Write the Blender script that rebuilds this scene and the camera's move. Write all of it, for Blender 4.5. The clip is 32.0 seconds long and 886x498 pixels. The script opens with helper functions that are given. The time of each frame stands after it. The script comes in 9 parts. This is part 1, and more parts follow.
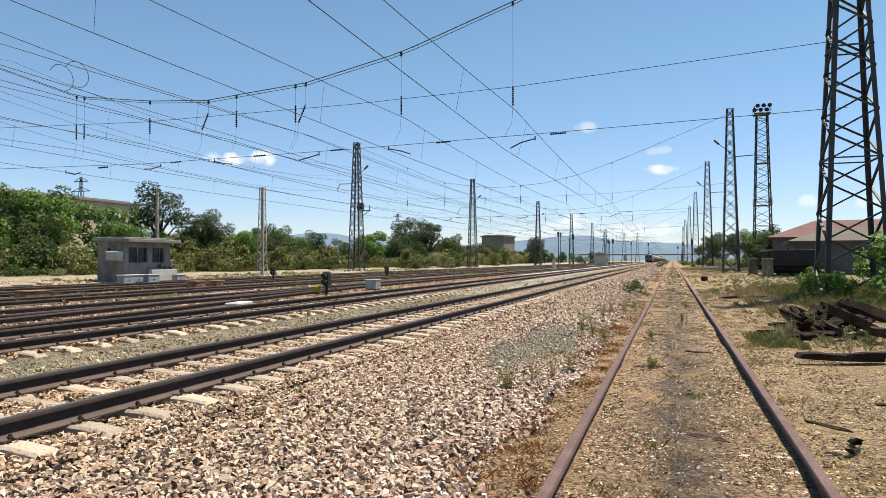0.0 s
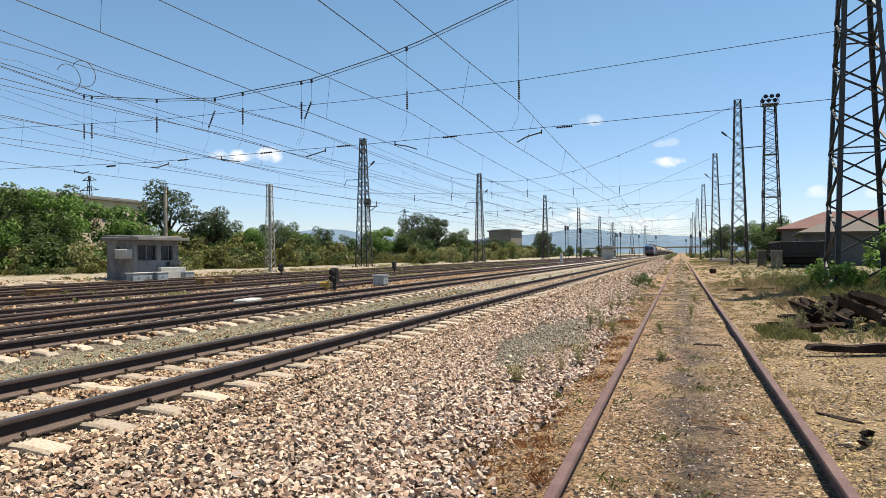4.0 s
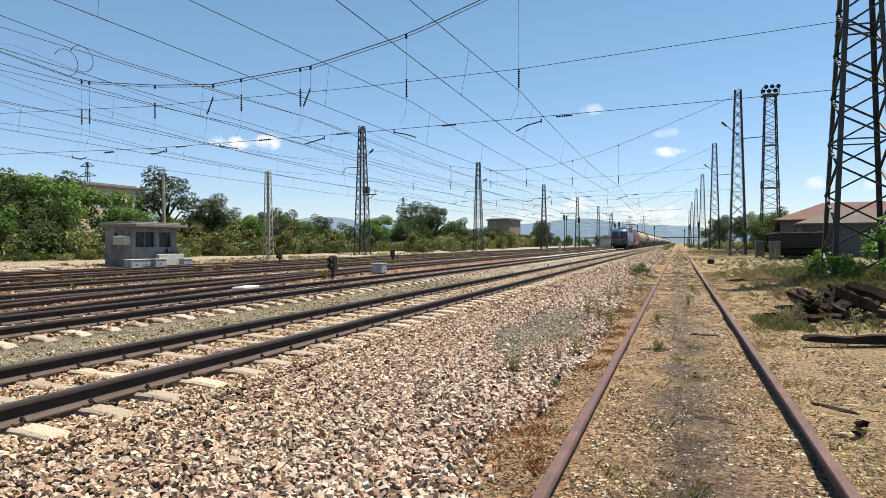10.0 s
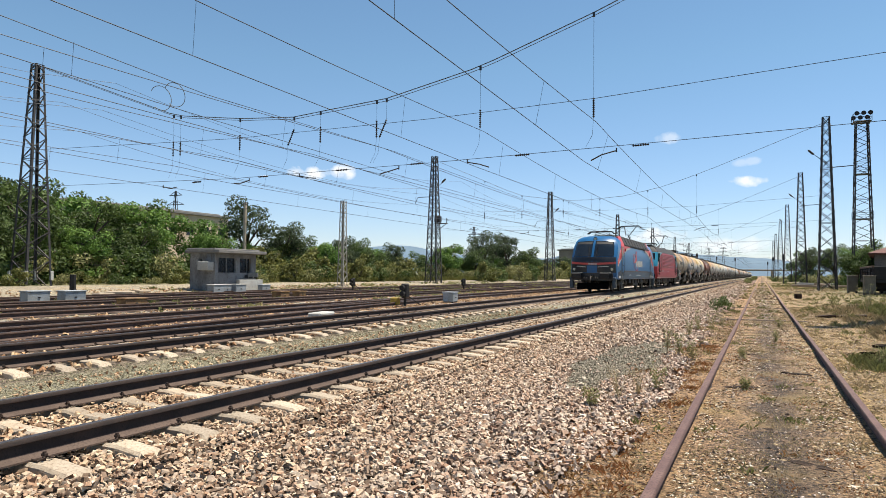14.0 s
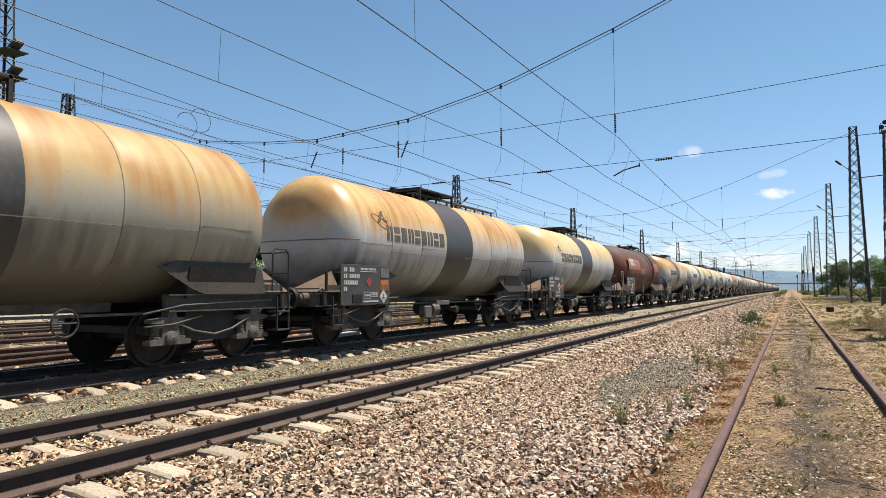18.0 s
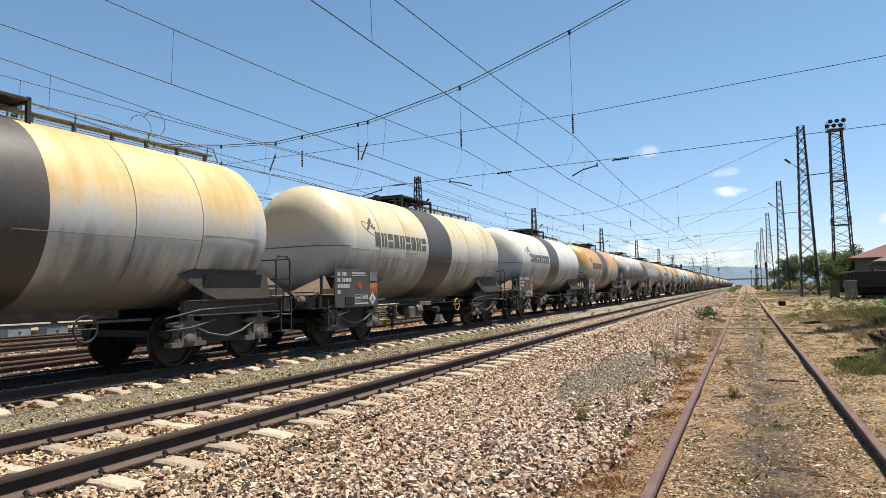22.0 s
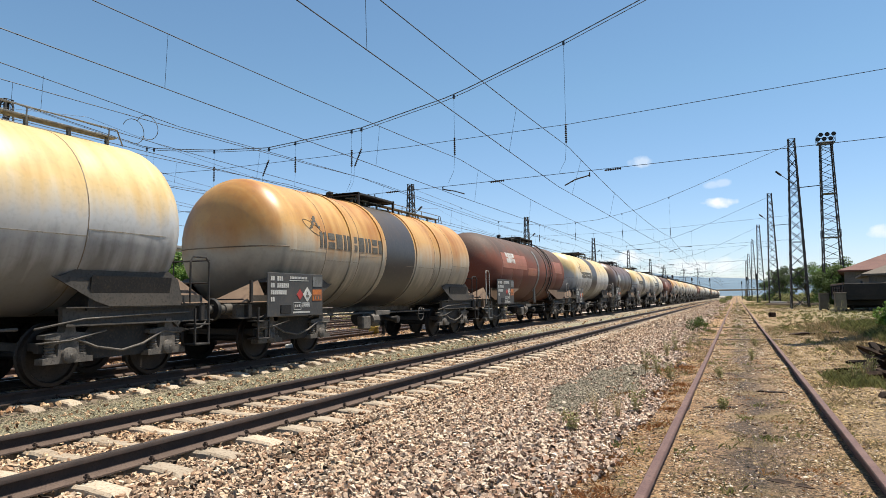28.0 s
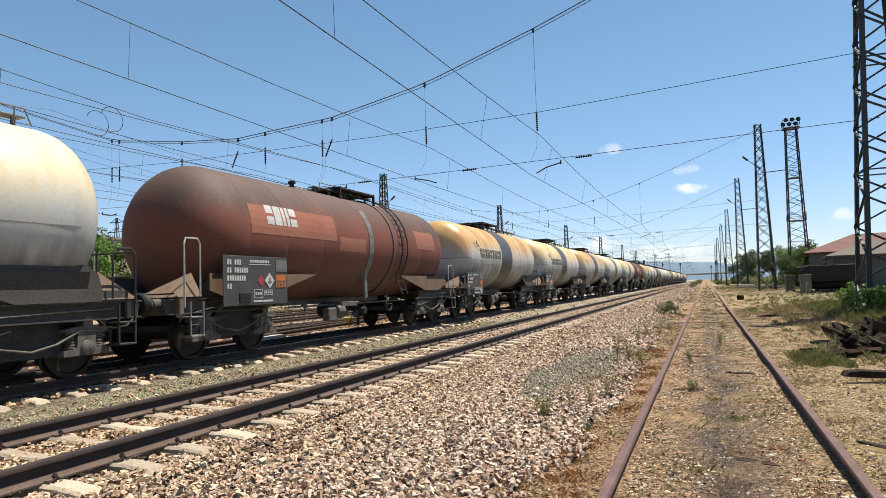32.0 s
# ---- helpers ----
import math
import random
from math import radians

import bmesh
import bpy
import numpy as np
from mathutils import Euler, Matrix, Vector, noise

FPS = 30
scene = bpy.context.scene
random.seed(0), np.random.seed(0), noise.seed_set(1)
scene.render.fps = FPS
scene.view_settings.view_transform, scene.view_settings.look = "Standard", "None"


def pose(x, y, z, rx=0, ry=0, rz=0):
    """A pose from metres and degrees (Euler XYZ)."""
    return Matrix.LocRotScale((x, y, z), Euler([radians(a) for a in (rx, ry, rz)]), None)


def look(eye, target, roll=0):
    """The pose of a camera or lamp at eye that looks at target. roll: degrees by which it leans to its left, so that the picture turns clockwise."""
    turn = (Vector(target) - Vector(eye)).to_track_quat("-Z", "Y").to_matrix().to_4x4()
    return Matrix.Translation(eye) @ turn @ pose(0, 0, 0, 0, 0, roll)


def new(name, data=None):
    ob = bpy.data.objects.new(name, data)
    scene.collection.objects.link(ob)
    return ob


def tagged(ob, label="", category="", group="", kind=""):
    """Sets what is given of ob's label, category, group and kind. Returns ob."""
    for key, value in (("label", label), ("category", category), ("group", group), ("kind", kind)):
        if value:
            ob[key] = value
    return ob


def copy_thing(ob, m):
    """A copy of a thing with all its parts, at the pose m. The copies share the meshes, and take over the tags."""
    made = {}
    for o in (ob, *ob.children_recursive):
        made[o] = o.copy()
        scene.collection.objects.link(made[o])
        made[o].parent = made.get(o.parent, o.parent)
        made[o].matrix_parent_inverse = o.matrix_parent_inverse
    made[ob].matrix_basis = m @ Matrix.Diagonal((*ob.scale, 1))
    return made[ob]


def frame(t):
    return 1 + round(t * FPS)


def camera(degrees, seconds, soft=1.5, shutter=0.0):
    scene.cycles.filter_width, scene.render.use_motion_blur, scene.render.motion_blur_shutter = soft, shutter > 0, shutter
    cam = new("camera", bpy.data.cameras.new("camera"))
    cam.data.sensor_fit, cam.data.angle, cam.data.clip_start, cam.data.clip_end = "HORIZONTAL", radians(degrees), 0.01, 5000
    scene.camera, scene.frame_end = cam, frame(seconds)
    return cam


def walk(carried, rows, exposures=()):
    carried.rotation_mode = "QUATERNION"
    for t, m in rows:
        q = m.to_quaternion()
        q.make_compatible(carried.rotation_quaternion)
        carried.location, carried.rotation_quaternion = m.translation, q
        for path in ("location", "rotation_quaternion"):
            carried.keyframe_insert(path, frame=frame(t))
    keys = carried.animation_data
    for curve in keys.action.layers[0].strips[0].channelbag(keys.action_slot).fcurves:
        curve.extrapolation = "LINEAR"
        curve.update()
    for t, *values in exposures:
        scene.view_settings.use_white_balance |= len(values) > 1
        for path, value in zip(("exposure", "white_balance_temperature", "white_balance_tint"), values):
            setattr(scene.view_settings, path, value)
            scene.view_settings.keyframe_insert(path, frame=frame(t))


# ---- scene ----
# The camera is held by a standing person who turns on the spot; tracks run along +y.
cam = camera(67.75, 32.0, soft=0.7, shutter=0.0)
PATH = [
    (0, 0.000, 0.000, 1.40, 19.17, 0.93, 0.00),
    (0.5, -0.002, -0.001, 1.40, 19.37, 1.20, -0.04),
    (1, -0.002, -0.001, 1.40, 19.35, 1.03, -0.43),
    (1.5, 0.002, 0.001, 1.40, 18.96, 1.13, -0.64),
    (2, -0.001, -0.000, 1.40, 19.27, 1.15, -0.64),
    (2.5, -0.001, -0.000, 1.40, 19.24, 0.40, -0.40),
    (3, 0.001, 0.000, 1.40, 19.12, 0.29, -0.10),
    (3.5, -0.004, -0.001, 1.40, 19.55, 0.38, -0.33),
    (5.5, -0.008, -0.003, 1.40, 19.98, 0.93, -0.72),
    (6, -0.015, -0.005, 1.40, 20.57, 1.07, -0.47),
    (6.5, -0.027, -0.010, 1.40, 21.80, 0.76, 0.08),
    (7, -0.021, -0.008, 1.40, 21.22, 0.06, 0.08),
    (7.5, -0.016, -0.006, 1.40, 20.74, -0.75, 0.05),
    (8, -0.005, -0.002, 1.40, 19.64, -1.08, -0.01),
    (8.5, -0.003, -0.001, 1.40, 19.42, -1.07, 0.04),
    (9, -0.003, -0.001, 1.40, 19.41, -0.79, -0.35),
    (9.5, -0.003, -0.001, 1.40, 19.46, -0.54, -0.02),
    (10, -0.005, -0.002, 1.40, 19.67, -0.49, -0.18),
    (10.5, -0.001, -0.000, 1.40, 19.24, -0.35, 0.38),
    (11, -0.009, -0.003, 1.40, 20.00, 0.63, 0.58),
    (11.5, -0.018, -0.007, 1.40, 20.93, 0.62, 0.62),
    (12, -0.028, -0.011, 1.40, 21.91, 0.89, 0.09),
    (12.5, -0.038, -0.015, 1.40, 22.86, 1.05, -0.09),
    (13, -0.042, -0.016, 1.40, 23.28, 1.56, 0.48),
    (13.5, -0.059, -0.024, 1.40, 24.92, 2.03, 0.51),
    (14, -0.067, -0.028, 1.40, 25.77, 2.02, 0.62),
    (14.5, -0.081, -0.035, 1.40, 27.24, 2.03, 0.55),
    (15, -0.091, -0.040, 1.40, 28.19, 2.05, 0.18),
    (15.5, -0.089, -0.039, 1.40, 28.01, 2.51, -0.31),
    (17.5, -0.090, -0.039, 1.40, 28.06, 3.57, -0.59),
    (18, -0.087, -0.038, 1.40, 27.75, 3.63, -0.28),
    (18.5, -0.088, -0.038, 1.40, 27.92, 3.45, -0.40),
    (19, -0.086, -0.037, 1.40, 27.74, 3.73, -0.47),
    (19.5, -0.085, -0.037, 1.40, 27.56, 3.84, -1.02),
    (20, -0.073, -0.031, 1.40, 26.42, 3.80, -1.03),
    (20.5, -0.065, -0.027, 1.40, 25.55, 3.75, -1.15),
    (21, -0.058, -0.024, 1.40, 24.91, 3.73, -1.42),
    (21.5, -0.058, -0.023, 1.40, 24.84, 3.70, -1.60),
    (22, -0.054, -0.022, 1.40, 24.51, 3.71, -1.42),
    (22.5, -0.056, -0.023, 1.40, 24.67, 3.83, -1.29),
    (23, -0.054, -0.022, 1.40, 24.51, 3.57, -1.03),
    (23.5, -0.055, -0.022, 1.40, 24.52, 3.90, -1.05),
    (24, -0.051, -0.020, 1.40, 24.15, 3.95, -1.01),
    (24.5, -0.052, -0.020, 1.40, 24.21, 3.72, -1.09),
    (25, -0.052, -0.021, 1.40, 24.29, 3.79, -1.06),
    (25.5, -0.051, -0.020, 1.40, 24.15, 4.27, -0.94),
    (27.5, -0.049, -0.020, 1.40, 24.00, 4.33, -0.95),
    (28, -0.048, -0.019, 1.40, 23.84, 4.37, -0.80),
    (28.5, -0.047, -0.019, 1.40, 23.81, 3.94, -1.08),
    (29, -0.040, -0.015, 1.40, 23.08, 3.64, -1.14),
    (29.5, -0.038, -0.015, 1.40, 22.86, 3.45, -1.11),
    (30, -0.038, -0.014, 1.40, 22.82, 3.61, -1.42),
    (30.5, -0.029, -0.011, 1.40, 21.95, 3.49, -1.59),
    (31, -0.027, -0.010, 1.40, 21.77, 3.60, -1.59),
    (31.5, -0.028, -0.010, 1.40, 21.86, 3.57, -1.84),
    (32, -0.025, -0.009, 1.40, 21.60, 3.38, -1.92),
]
# rows: seconds, place, yaw to the left, pitch up, roll
def held(x, y, z, yaw, pitch, roll):
    a, b = radians(yaw), radians(pitch)
    ahead = Vector((-math.sin(a) * math.cos(b), math.cos(a) * math.cos(b), math.sin(b)))
    return look((x, y, z), Vector((x, y, z)) + ahead, roll)


walk(cam, [(t, held(*row)) for t, *row in PATH], exposures=[(0.0, 0.82), (32.0, 0.82)])

# ---- sky and sun ----
SUN_UP, SUN_FROM = 70.5, 48.0  # degrees of height; azimuth from +y clockwise
world = bpy.data.worlds.new("summer_sky")
scene.world = world
world.use_nodes = True
wn, wl = world.node_tree.nodes, world.node_tree.links
sky = wn.new("ShaderNodeTexSky")
sky.sky_type, sky.sun_disc = "NISHITA", False
sky.sun_elevation, sky.sun_rotation = radians(SUN_UP), radians(SUN_FROM)
sky.altitude, sky.air_density, sky.dust_density, sky.ozone_density = 150, 1.0, 0.05, 1.3
wn["Background"].inputs["Strength"].default_value = 0.078
# fair-weather clouds: way to each, half width, half height, weight
CLOUDS = [((-0.601, 0.786, 0.144), 0.030, 0.010, 1.0), ((-0.560, 0.815, 0.146), 0.018, 0.012, 0.9), ((-0.011, 0.992, 0.129), 0.030, 0.008, 0.95), ((-0.116, 0.974, 0.193), 0.018, 0.009, 0.45),
          ((-0.018, 0.988, 0.156), 0.02, 0.006, 0.3), ((0.173, 0.982, 0.077), 0.018, 0.009, 0.6), ((0.235, 0.969, 0.075), 0.016, 0.009, 0.45), ((-0.138, 0.989, 0.055), 0.045, 0.012, 0.75),
          ((-0.054, 0.998, 0.041), 0.09, 0.012, 0.7), ((-0.2, 0.979, 0.041), 0.06, 0.008, 0.45), ((0.45, 0.88, 0.12), 0.06, 0.015, 0.8), ((0.8, 0.5, 0.2), 0.09, 0.03, 0.8), ((-0.9, -0.3, 0.2), 0.09, 0.03, 0.8)]


def world_math(op, a, b):
    k = wn.new("ShaderNodeMath")
    k.operation = op
    for i, v in enumerate((a, b)):
        if isinstance(v, (int, float)):
            k.inputs[i].default_value = v
        else:
            wl.new(v, k.inputs[i])
    return k.outputs[0]


def world_dot(vec):
    k = wn.new("ShaderNodeVectorMath")
    k.operation = "DOT_PRODUCT"
    k.inputs[1].default_value = vec
    wl.new(way.outputs["Generated"], k.inputs[0])
    return k.outputs["Value"]


way = wn.new("ShaderNodeTexCoord")
puff = wn.new("ShaderNodeTexNoise")
puff.inputs["Scale"].default_value, puff.inputs["Detail"].default_value = 42.0, 8
wl.new(way.outputs["Generated"], puff.inputs["Vector"])
ragged = world_math("MULTIPLY", world_math("SUBTRACT", puff.outputs["Fac"], 0.5), 4.0)
cover = None
for _d, _w, _h, _k in CLOUDS:
    _d = Vector(_d).normalized()
    _r = _d.cross(Vector((0, 0, 1))).normalized()
    _u = _r.cross(_d)
    _a = world_math("DIVIDE", world_dot(_r), _w)
    _b = world_math("DIVIDE", world_dot(_u), _h)
    _far = world_math("ADD", world_math("MULTIPLY", _a, _a), world_math("MULTIPLY", _b, _b))
    _in = world_math("MULTIPLY", world_math("SUBTRACT", world_math("ADD", 1.0, ragged), _far), _k)
    _front = world_math("GREATER_THAN", world_dot(_d), 0.5)
    _clamp = wn.new("ShaderNodeClamp")
    wl.new(world_math("MULTIPLY", _in, _front), _clamp.inputs["Value"])
    _clamp.inputs["Max"].default_value = _k
    cover = _clamp.outputs[0] if cover is None else world_math("MAXIMUM", cover, _clamp.outputs[0])
veil = wn.new("ShaderNodeMixRGB")
veil.inputs[2].default_value = (7.6, 7.8, 8.0, 1)
wl.new(cover, veil.inputs[0])
# thin bluish haze low over the horizon
height = wn.new("ShaderNodeMapRange")
height.inputs["From Min"].default_value, height.inputs["From Max"].default_value = 0.0, 0.3
wl.new(world_dot((0, 0, 1)), height.inputs["Value"])
haze = wn.new("ShaderNodeMixRGB")
haze.inputs[1].default_value, haze.inputs[2].default_value = (0.80, 0.835, 1.05, 1), (0.86, 1.01, 1.01, 1)
wl.new(height.outputs[0], haze.inputs[0])
tint = wn.new("ShaderNodeMixRGB")
tint.blend_type = "MULTIPLY"
tint.inputs[0].default_value = 1.0
wl.new(sky.outputs[0], tint.inputs[1])
wl.new(haze.outputs[0], tint.inputs[2])
wl.new(tint.outputs[0], veil.inputs[1])
wl.new(veil.outputs[0], wn["Background"].inputs["Color"])

sun = new("sun", bpy.data.lights.new("sun", "SUN"))
sun.data.energy, sun.data.angle, sun.data.color = 5.0, radians(0.53), (1.0, 0.93, 0.81)
_a, _e = radians(SUN_FROM), radians(SUN_UP)
SUN_DIR = Vector((math.sin(_a) * math.cos(_e), math.cos(_a) * math.cos(_e), math.sin(_e)))
sun.matrix_world = look(SUN_DIR * 50, (0, 0, 0))


# ---- materials ----
TONE = 0.63  # the clip's exposure is set for bright sun: one scale for all base colours


def rgba(c):
    return (c[0] * TONE, c[1] * TONE, c[2] * TONE, 1.0)


def mat(name, base, second=None, third=None, rough=0.7, metal=0.0, scale=4.0, fine=40.0, bump=0.15, island=0.0, streak=0.0,
        spread=(0.4, 0.62), depth=0.02, spec=0.5, coords="Object", obrand=0.0):
    """A worn surface: two tones in large stains, a third in fine grain, with relief. island or obrand: brightness varied from piece to piece."""
    m = bpy.data.materials.new(name)
    m.use_nodes = True
    n, l = m.node_tree.nodes, m.node_tree.links
    p = n["Principled BSDF"]
    p.inputs["Roughness"].default_value, p.inputs["Metallic"].default_value = rough, metal
    p.inputs["Specular IOR Level"].default_value = spec
    tc = n.new("ShaderNodeTexCoord")
    src = tc.outputs[coords]
    if streak:
        mp = n.new("ShaderNodeMapping")
        mp.inputs["Scale"].default_value = (1, 1, streak)
        l.new(src, mp.inputs["Vector"])
        stain_src = mp.outputs[0]
    else:
        stain_src = src
    big = n.new("ShaderNodeTexNoise")
    big.inputs["Scale"].default_value, big.inputs["Detail"].default_value = scale, 5
    l.new(stain_src, big.inputs["Vector"])
    small = n.new("ShaderNodeTexNoise")
    small.inputs["Scale"].default_value, small.inputs["Detail"].default_value = fine, 3
    l.new(src, small.inputs["Vector"])
    ramp = n.new("ShaderNodeMapRange")
    ramp.inputs["From Min"].default_value, ramp.inputs["From Max"].default_value = spread
    l.new(big.outputs["Fac"], ramp.inputs["Value"])
    mix = n.new("ShaderNodeMixRGB")
    mix.inputs[1].default_value, mix.inputs[2].default_value = rgba(base), rgba(second or [c * 0.75 for c in base])
    l.new(ramp.outputs[0], mix.inputs[0])
    ramp2 = n.new("ShaderNodeMapRange")
    ramp2.inputs["From Min"].default_value, ramp2.inputs["From Max"].default_value = 0.5, 0.72
    l.new(small.outputs["Fac"], ramp2.inputs["Value"])
    mix2 = n.new("ShaderNodeMixRGB")
    mix2.inputs[2].default_value = rgba(third or [c * 0.6 for c in base])
    l.new(ramp2.outputs[0], mix2.inputs[0])
    l.new(mix.outputs[0], mix2.inputs[1])
    out = mix2.outputs[0]
    if island or obrand:
        if island:
            g = n.new("ShaderNodeNewGeometry").outputs["Random Per Island"]
        else:
            g = n.new("ShaderNodeObjectInfo").outputs["Random"]
        vr = n.new("ShaderNodeMapRange")
        amount = island or obrand
        vr.inputs["To Min"].default_value, vr.inputs["To Max"].default_value = 1 - amount, 1 + amount
        l.new(g, vr.inputs["Value"])
        hsv = n.new("ShaderNodeHueSaturation")
        l.new(vr.outputs[0], hsv.inputs["Value"])
        l.new(out, hsv.inputs["Color"])
        out = hsv.outputs[0]
    l.new(out, p.inputs["Base Color"])
    if bump:
        b = n.new("ShaderNodeBump")
        b.inputs["Strength"].default_value, b.inputs["Distance"].default_value = bump, depth
        l.new(small.outputs["Fac"], b.inputs["Height"])
        l.new(b.outputs[0], p.inputs["Normal"])
    return m


M = {}
# rust colours with the fall of light painted in: sides darkened, feet paler
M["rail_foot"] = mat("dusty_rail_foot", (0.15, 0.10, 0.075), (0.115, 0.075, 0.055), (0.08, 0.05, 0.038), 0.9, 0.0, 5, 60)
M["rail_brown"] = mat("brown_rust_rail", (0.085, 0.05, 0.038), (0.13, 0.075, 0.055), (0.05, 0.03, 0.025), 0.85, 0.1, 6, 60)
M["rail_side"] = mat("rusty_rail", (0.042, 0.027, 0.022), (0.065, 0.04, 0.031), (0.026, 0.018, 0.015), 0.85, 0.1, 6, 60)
M["rail_old"] = mat("old_purple_rust_rail", (0.16, 0.085, 0.075), (0.21, 0.12, 0.10), (0.075, 0.042, 0.037), 0.85, 0.0, 5, 70)
M["rail_top"] = mat("worn_rail_top", (0.13, 0.105, 0.095), (0.18, 0.145, 0.13), (0.08, 0.06, 0.055), 0.4, 0.6, 3, 60)
M["concrete"] = mat("dusty_concrete", (0.60, 0.49, 0.365), (0.50, 0.39, 0.275), (0.34, 0.25, 0.17), 0.9, 0, 6, 45, 0.4, obrand=0.2)
M["old_wood"] = mat("tarred_old_timber", (0.085, 0.06, 0.044), (0.13, 0.092, 0.066), (0.04, 0.03, 0.025), 0.9, 0, 5, 50, 0.5, obrand=0.25)
M["clip"] = mat("rail_fastening_steel", (0.10, 0.066, 0.05), None, None, 0.7, 0.4, 10, 60)


def stone_material(name, tones, rough=0.92, dusty=False):
    """Each loose stone takes one of several rock tones; dusty stones turn tan beside a track and grey away from it."""
    m = bpy.data.materials.new(name)
    m.use_nodes = True
    n, l = m.node_tree.nodes, m.node_tree.links
    p = n["Principled BSDF"]
    p.inputs["Roughness"].default_value, p.inputs["Specular IOR Level"].default_value = rough, 0.3
    geo = n.new("ShaderNodeNewGeometry")
    ramp = n.new("ShaderNodeValToRGB")
    ramp.color_ramp.interpolation = "CONSTANT"
    e = ramp.color_ramp.elements
    while len(e) < len(tones):
        e.new(0.5)
    for k, c in enumerate(tones):
        e[k].position, e[k].color = k / len(tones), rgba(c)
    l.new(geo.outputs["Random Per Island"], ramp.inputs[0])
    tc = n.new("ShaderNodeTexCoord")
    nz = n.new("ShaderNodeTexNoise")
    nz.inputs["Scale"].default_value, nz.inputs["Detail"].default_value = 45, 5
    l.new(tc.outputs["Object"], nz.inputs["Vector"])
    mr = n.new("ShaderNodeMapRange")
    mr.inputs["From Min"].default_value, mr.inputs["From Max"].default_value = 0.3, 0.7
    mr.inputs["To Min"].default_value, mr.inputs["To Max"].default_value = 0.7, 1.2
    l.new(nz.outputs["Fac"], mr.inputs["Value"])
    hsv = n.new("ShaderNodeHueSaturation")
    l.new(mr.outputs[0], hsv.inputs["Value"])
    l.new(ramp.outputs[0], hsv.inputs["Color"])
    l.new(hsv.outputs[0], p.inputs["Base Color"])
    if dusty:
        sep, drift, patch = n.new("ShaderNodeSeparateXYZ"), n.new("ShaderNodeMath"), n.new("ShaderNodeTexNoise")
        patch.inputs["Scale"].default_value, patch.inputs["Detail"].default_value = 1.1, 4
        l.new(tc.outputs["Object"], sep.inputs[0])
        l.new(tc.outputs["Object"], patch.inputs["Vector"])
        drift.operation = "MULTIPLY_ADD"
        drift.inputs[1].default_value = 2.6
        l.new(patch.outputs["Fac"], drift.inputs[0])
        l.new(sep.outputs["X"], drift.inputs[2])
        place_x, tint, wash = n.new("ShaderNodeMapRange"), n.new("ShaderNodeValToRGB"), n.new("ShaderNodeMixRGB")
        place_x.inputs["From Min"].default_value, place_x.inputs["From Max"].default_value = -12.0, 2.0
        l.new(drift.outputs[0], place_x.inputs["Value"])
        l.new(place_x.outputs[0], tint.inputs[0])
        te = tint.color_ramp.elements
        te[0].position, te[0].color = 0.28, (0.90, 0.76, 0.58, 1)
        te[1].position, te[1].color = 0.86, (1.0, 1.0, 1.05, 1)
        mid = te.new(0.58)
        mid.color = (0.98, 0.92, 0.82, 1)
        wash.blend_type = "MULTIPLY"
        wash.inputs[0].default_value = 1.0
        l.new(hsv.outputs[0], wash.inputs[1])
        l.new(tint.outputs[0], wash.inputs[2])
        l.new(wash.outputs[0], p.inputs["Base Color"])
    b = n.new("ShaderNodeBump")
    b.inputs["Strength"].default_value, b.inputs["Distance"].default_value = 0.25, 0.006
    l.new(nz.outputs["Fac"], b.inputs["Height"])
    l.new(b.outputs[0], p.inputs["Normal"])
    return m


M["stone"] = stone_material("crushed_stone", [(0.24, 0.165, 0.115), (0.80, 0.62, 0.45), (0.55, 0.37, 0.255), (0.95, 0.79, 0.61), (0.40, 0.285, 0.205), (0.72, 0.52, 0.36), (0.56, 0.45, 0.355), (0.87, 0.67, 0.48), (0.50, 0.315, 0.205), (0.70, 0.545, 0.41)], dusty=True)
M["litter"] = stone_material("dry_litter", [(0.10, 0.07, 0.045), (0.56, 0.41, 0.24), (0.26, 0.16, 0.09), (0.74, 0.62, 0.44), (0.15, 0.10, 0.06), (0.44, 0.29, 0.15), (0.06, 0.045, 0.033), (0.62, 0.46, 0.26), (0.34, 0.19, 0.10), (0.9, 0.82, 0.66)])
M["straw"] = stone_material("golden_straw_litter", [(0.75, 0.55, 0.26), (0.52, 0.35, 0.15), (0.85, 0.68, 0.38), (0.28, 0.18, 0.08), (0.50, 0.34, 0.14), (0.15, 0.10, 0.06), (0.58, 0.44, 0.22), (0.35, 0.21, 0.09)])
M["rust_litter"] = stone_material("rust_brown_dry_moss", [(0.36, 0.20, 0.09), (0.24, 0.12, 0.055), (0.46, 0.30, 0.14), (0.15, 0.085, 0.045), (0.20, 0.17, 0.06), (0.40, 0.24, 0.11), (0.09, 0.06, 0.04)])
M["gravel_grey"] = mat("fine_grey_gravel", (0.44, 0.385, 0.235), (0.36, 0.315, 0.19), (0.24, 0.21, 0.13), 0.95, 0, 2, 60, 0.3, island=0.4)
M["gravel_patch"] = mat("fine_pale_grey_gravel", (0.45, 0.385, 0.275), (0.37, 0.32, 0.23), (0.25, 0.215, 0.155), 0.95, 0, 2, 60, 0.3, island=0.4)
M["mast"] = mat("dark_painted_lattice_steel", (0.055, 0.06, 0.065), (0.08, 0.075, 0.07), (0.10, 0.06, 0.045), 0.6, 0.3, 2, 30)
M["mast_light"] = mat("pale_painted_lattice_steel", (0.5, 0.48, 0.42), (0.42, 0.38, 0.32), None, 0.6, 0.1, 2, 30)
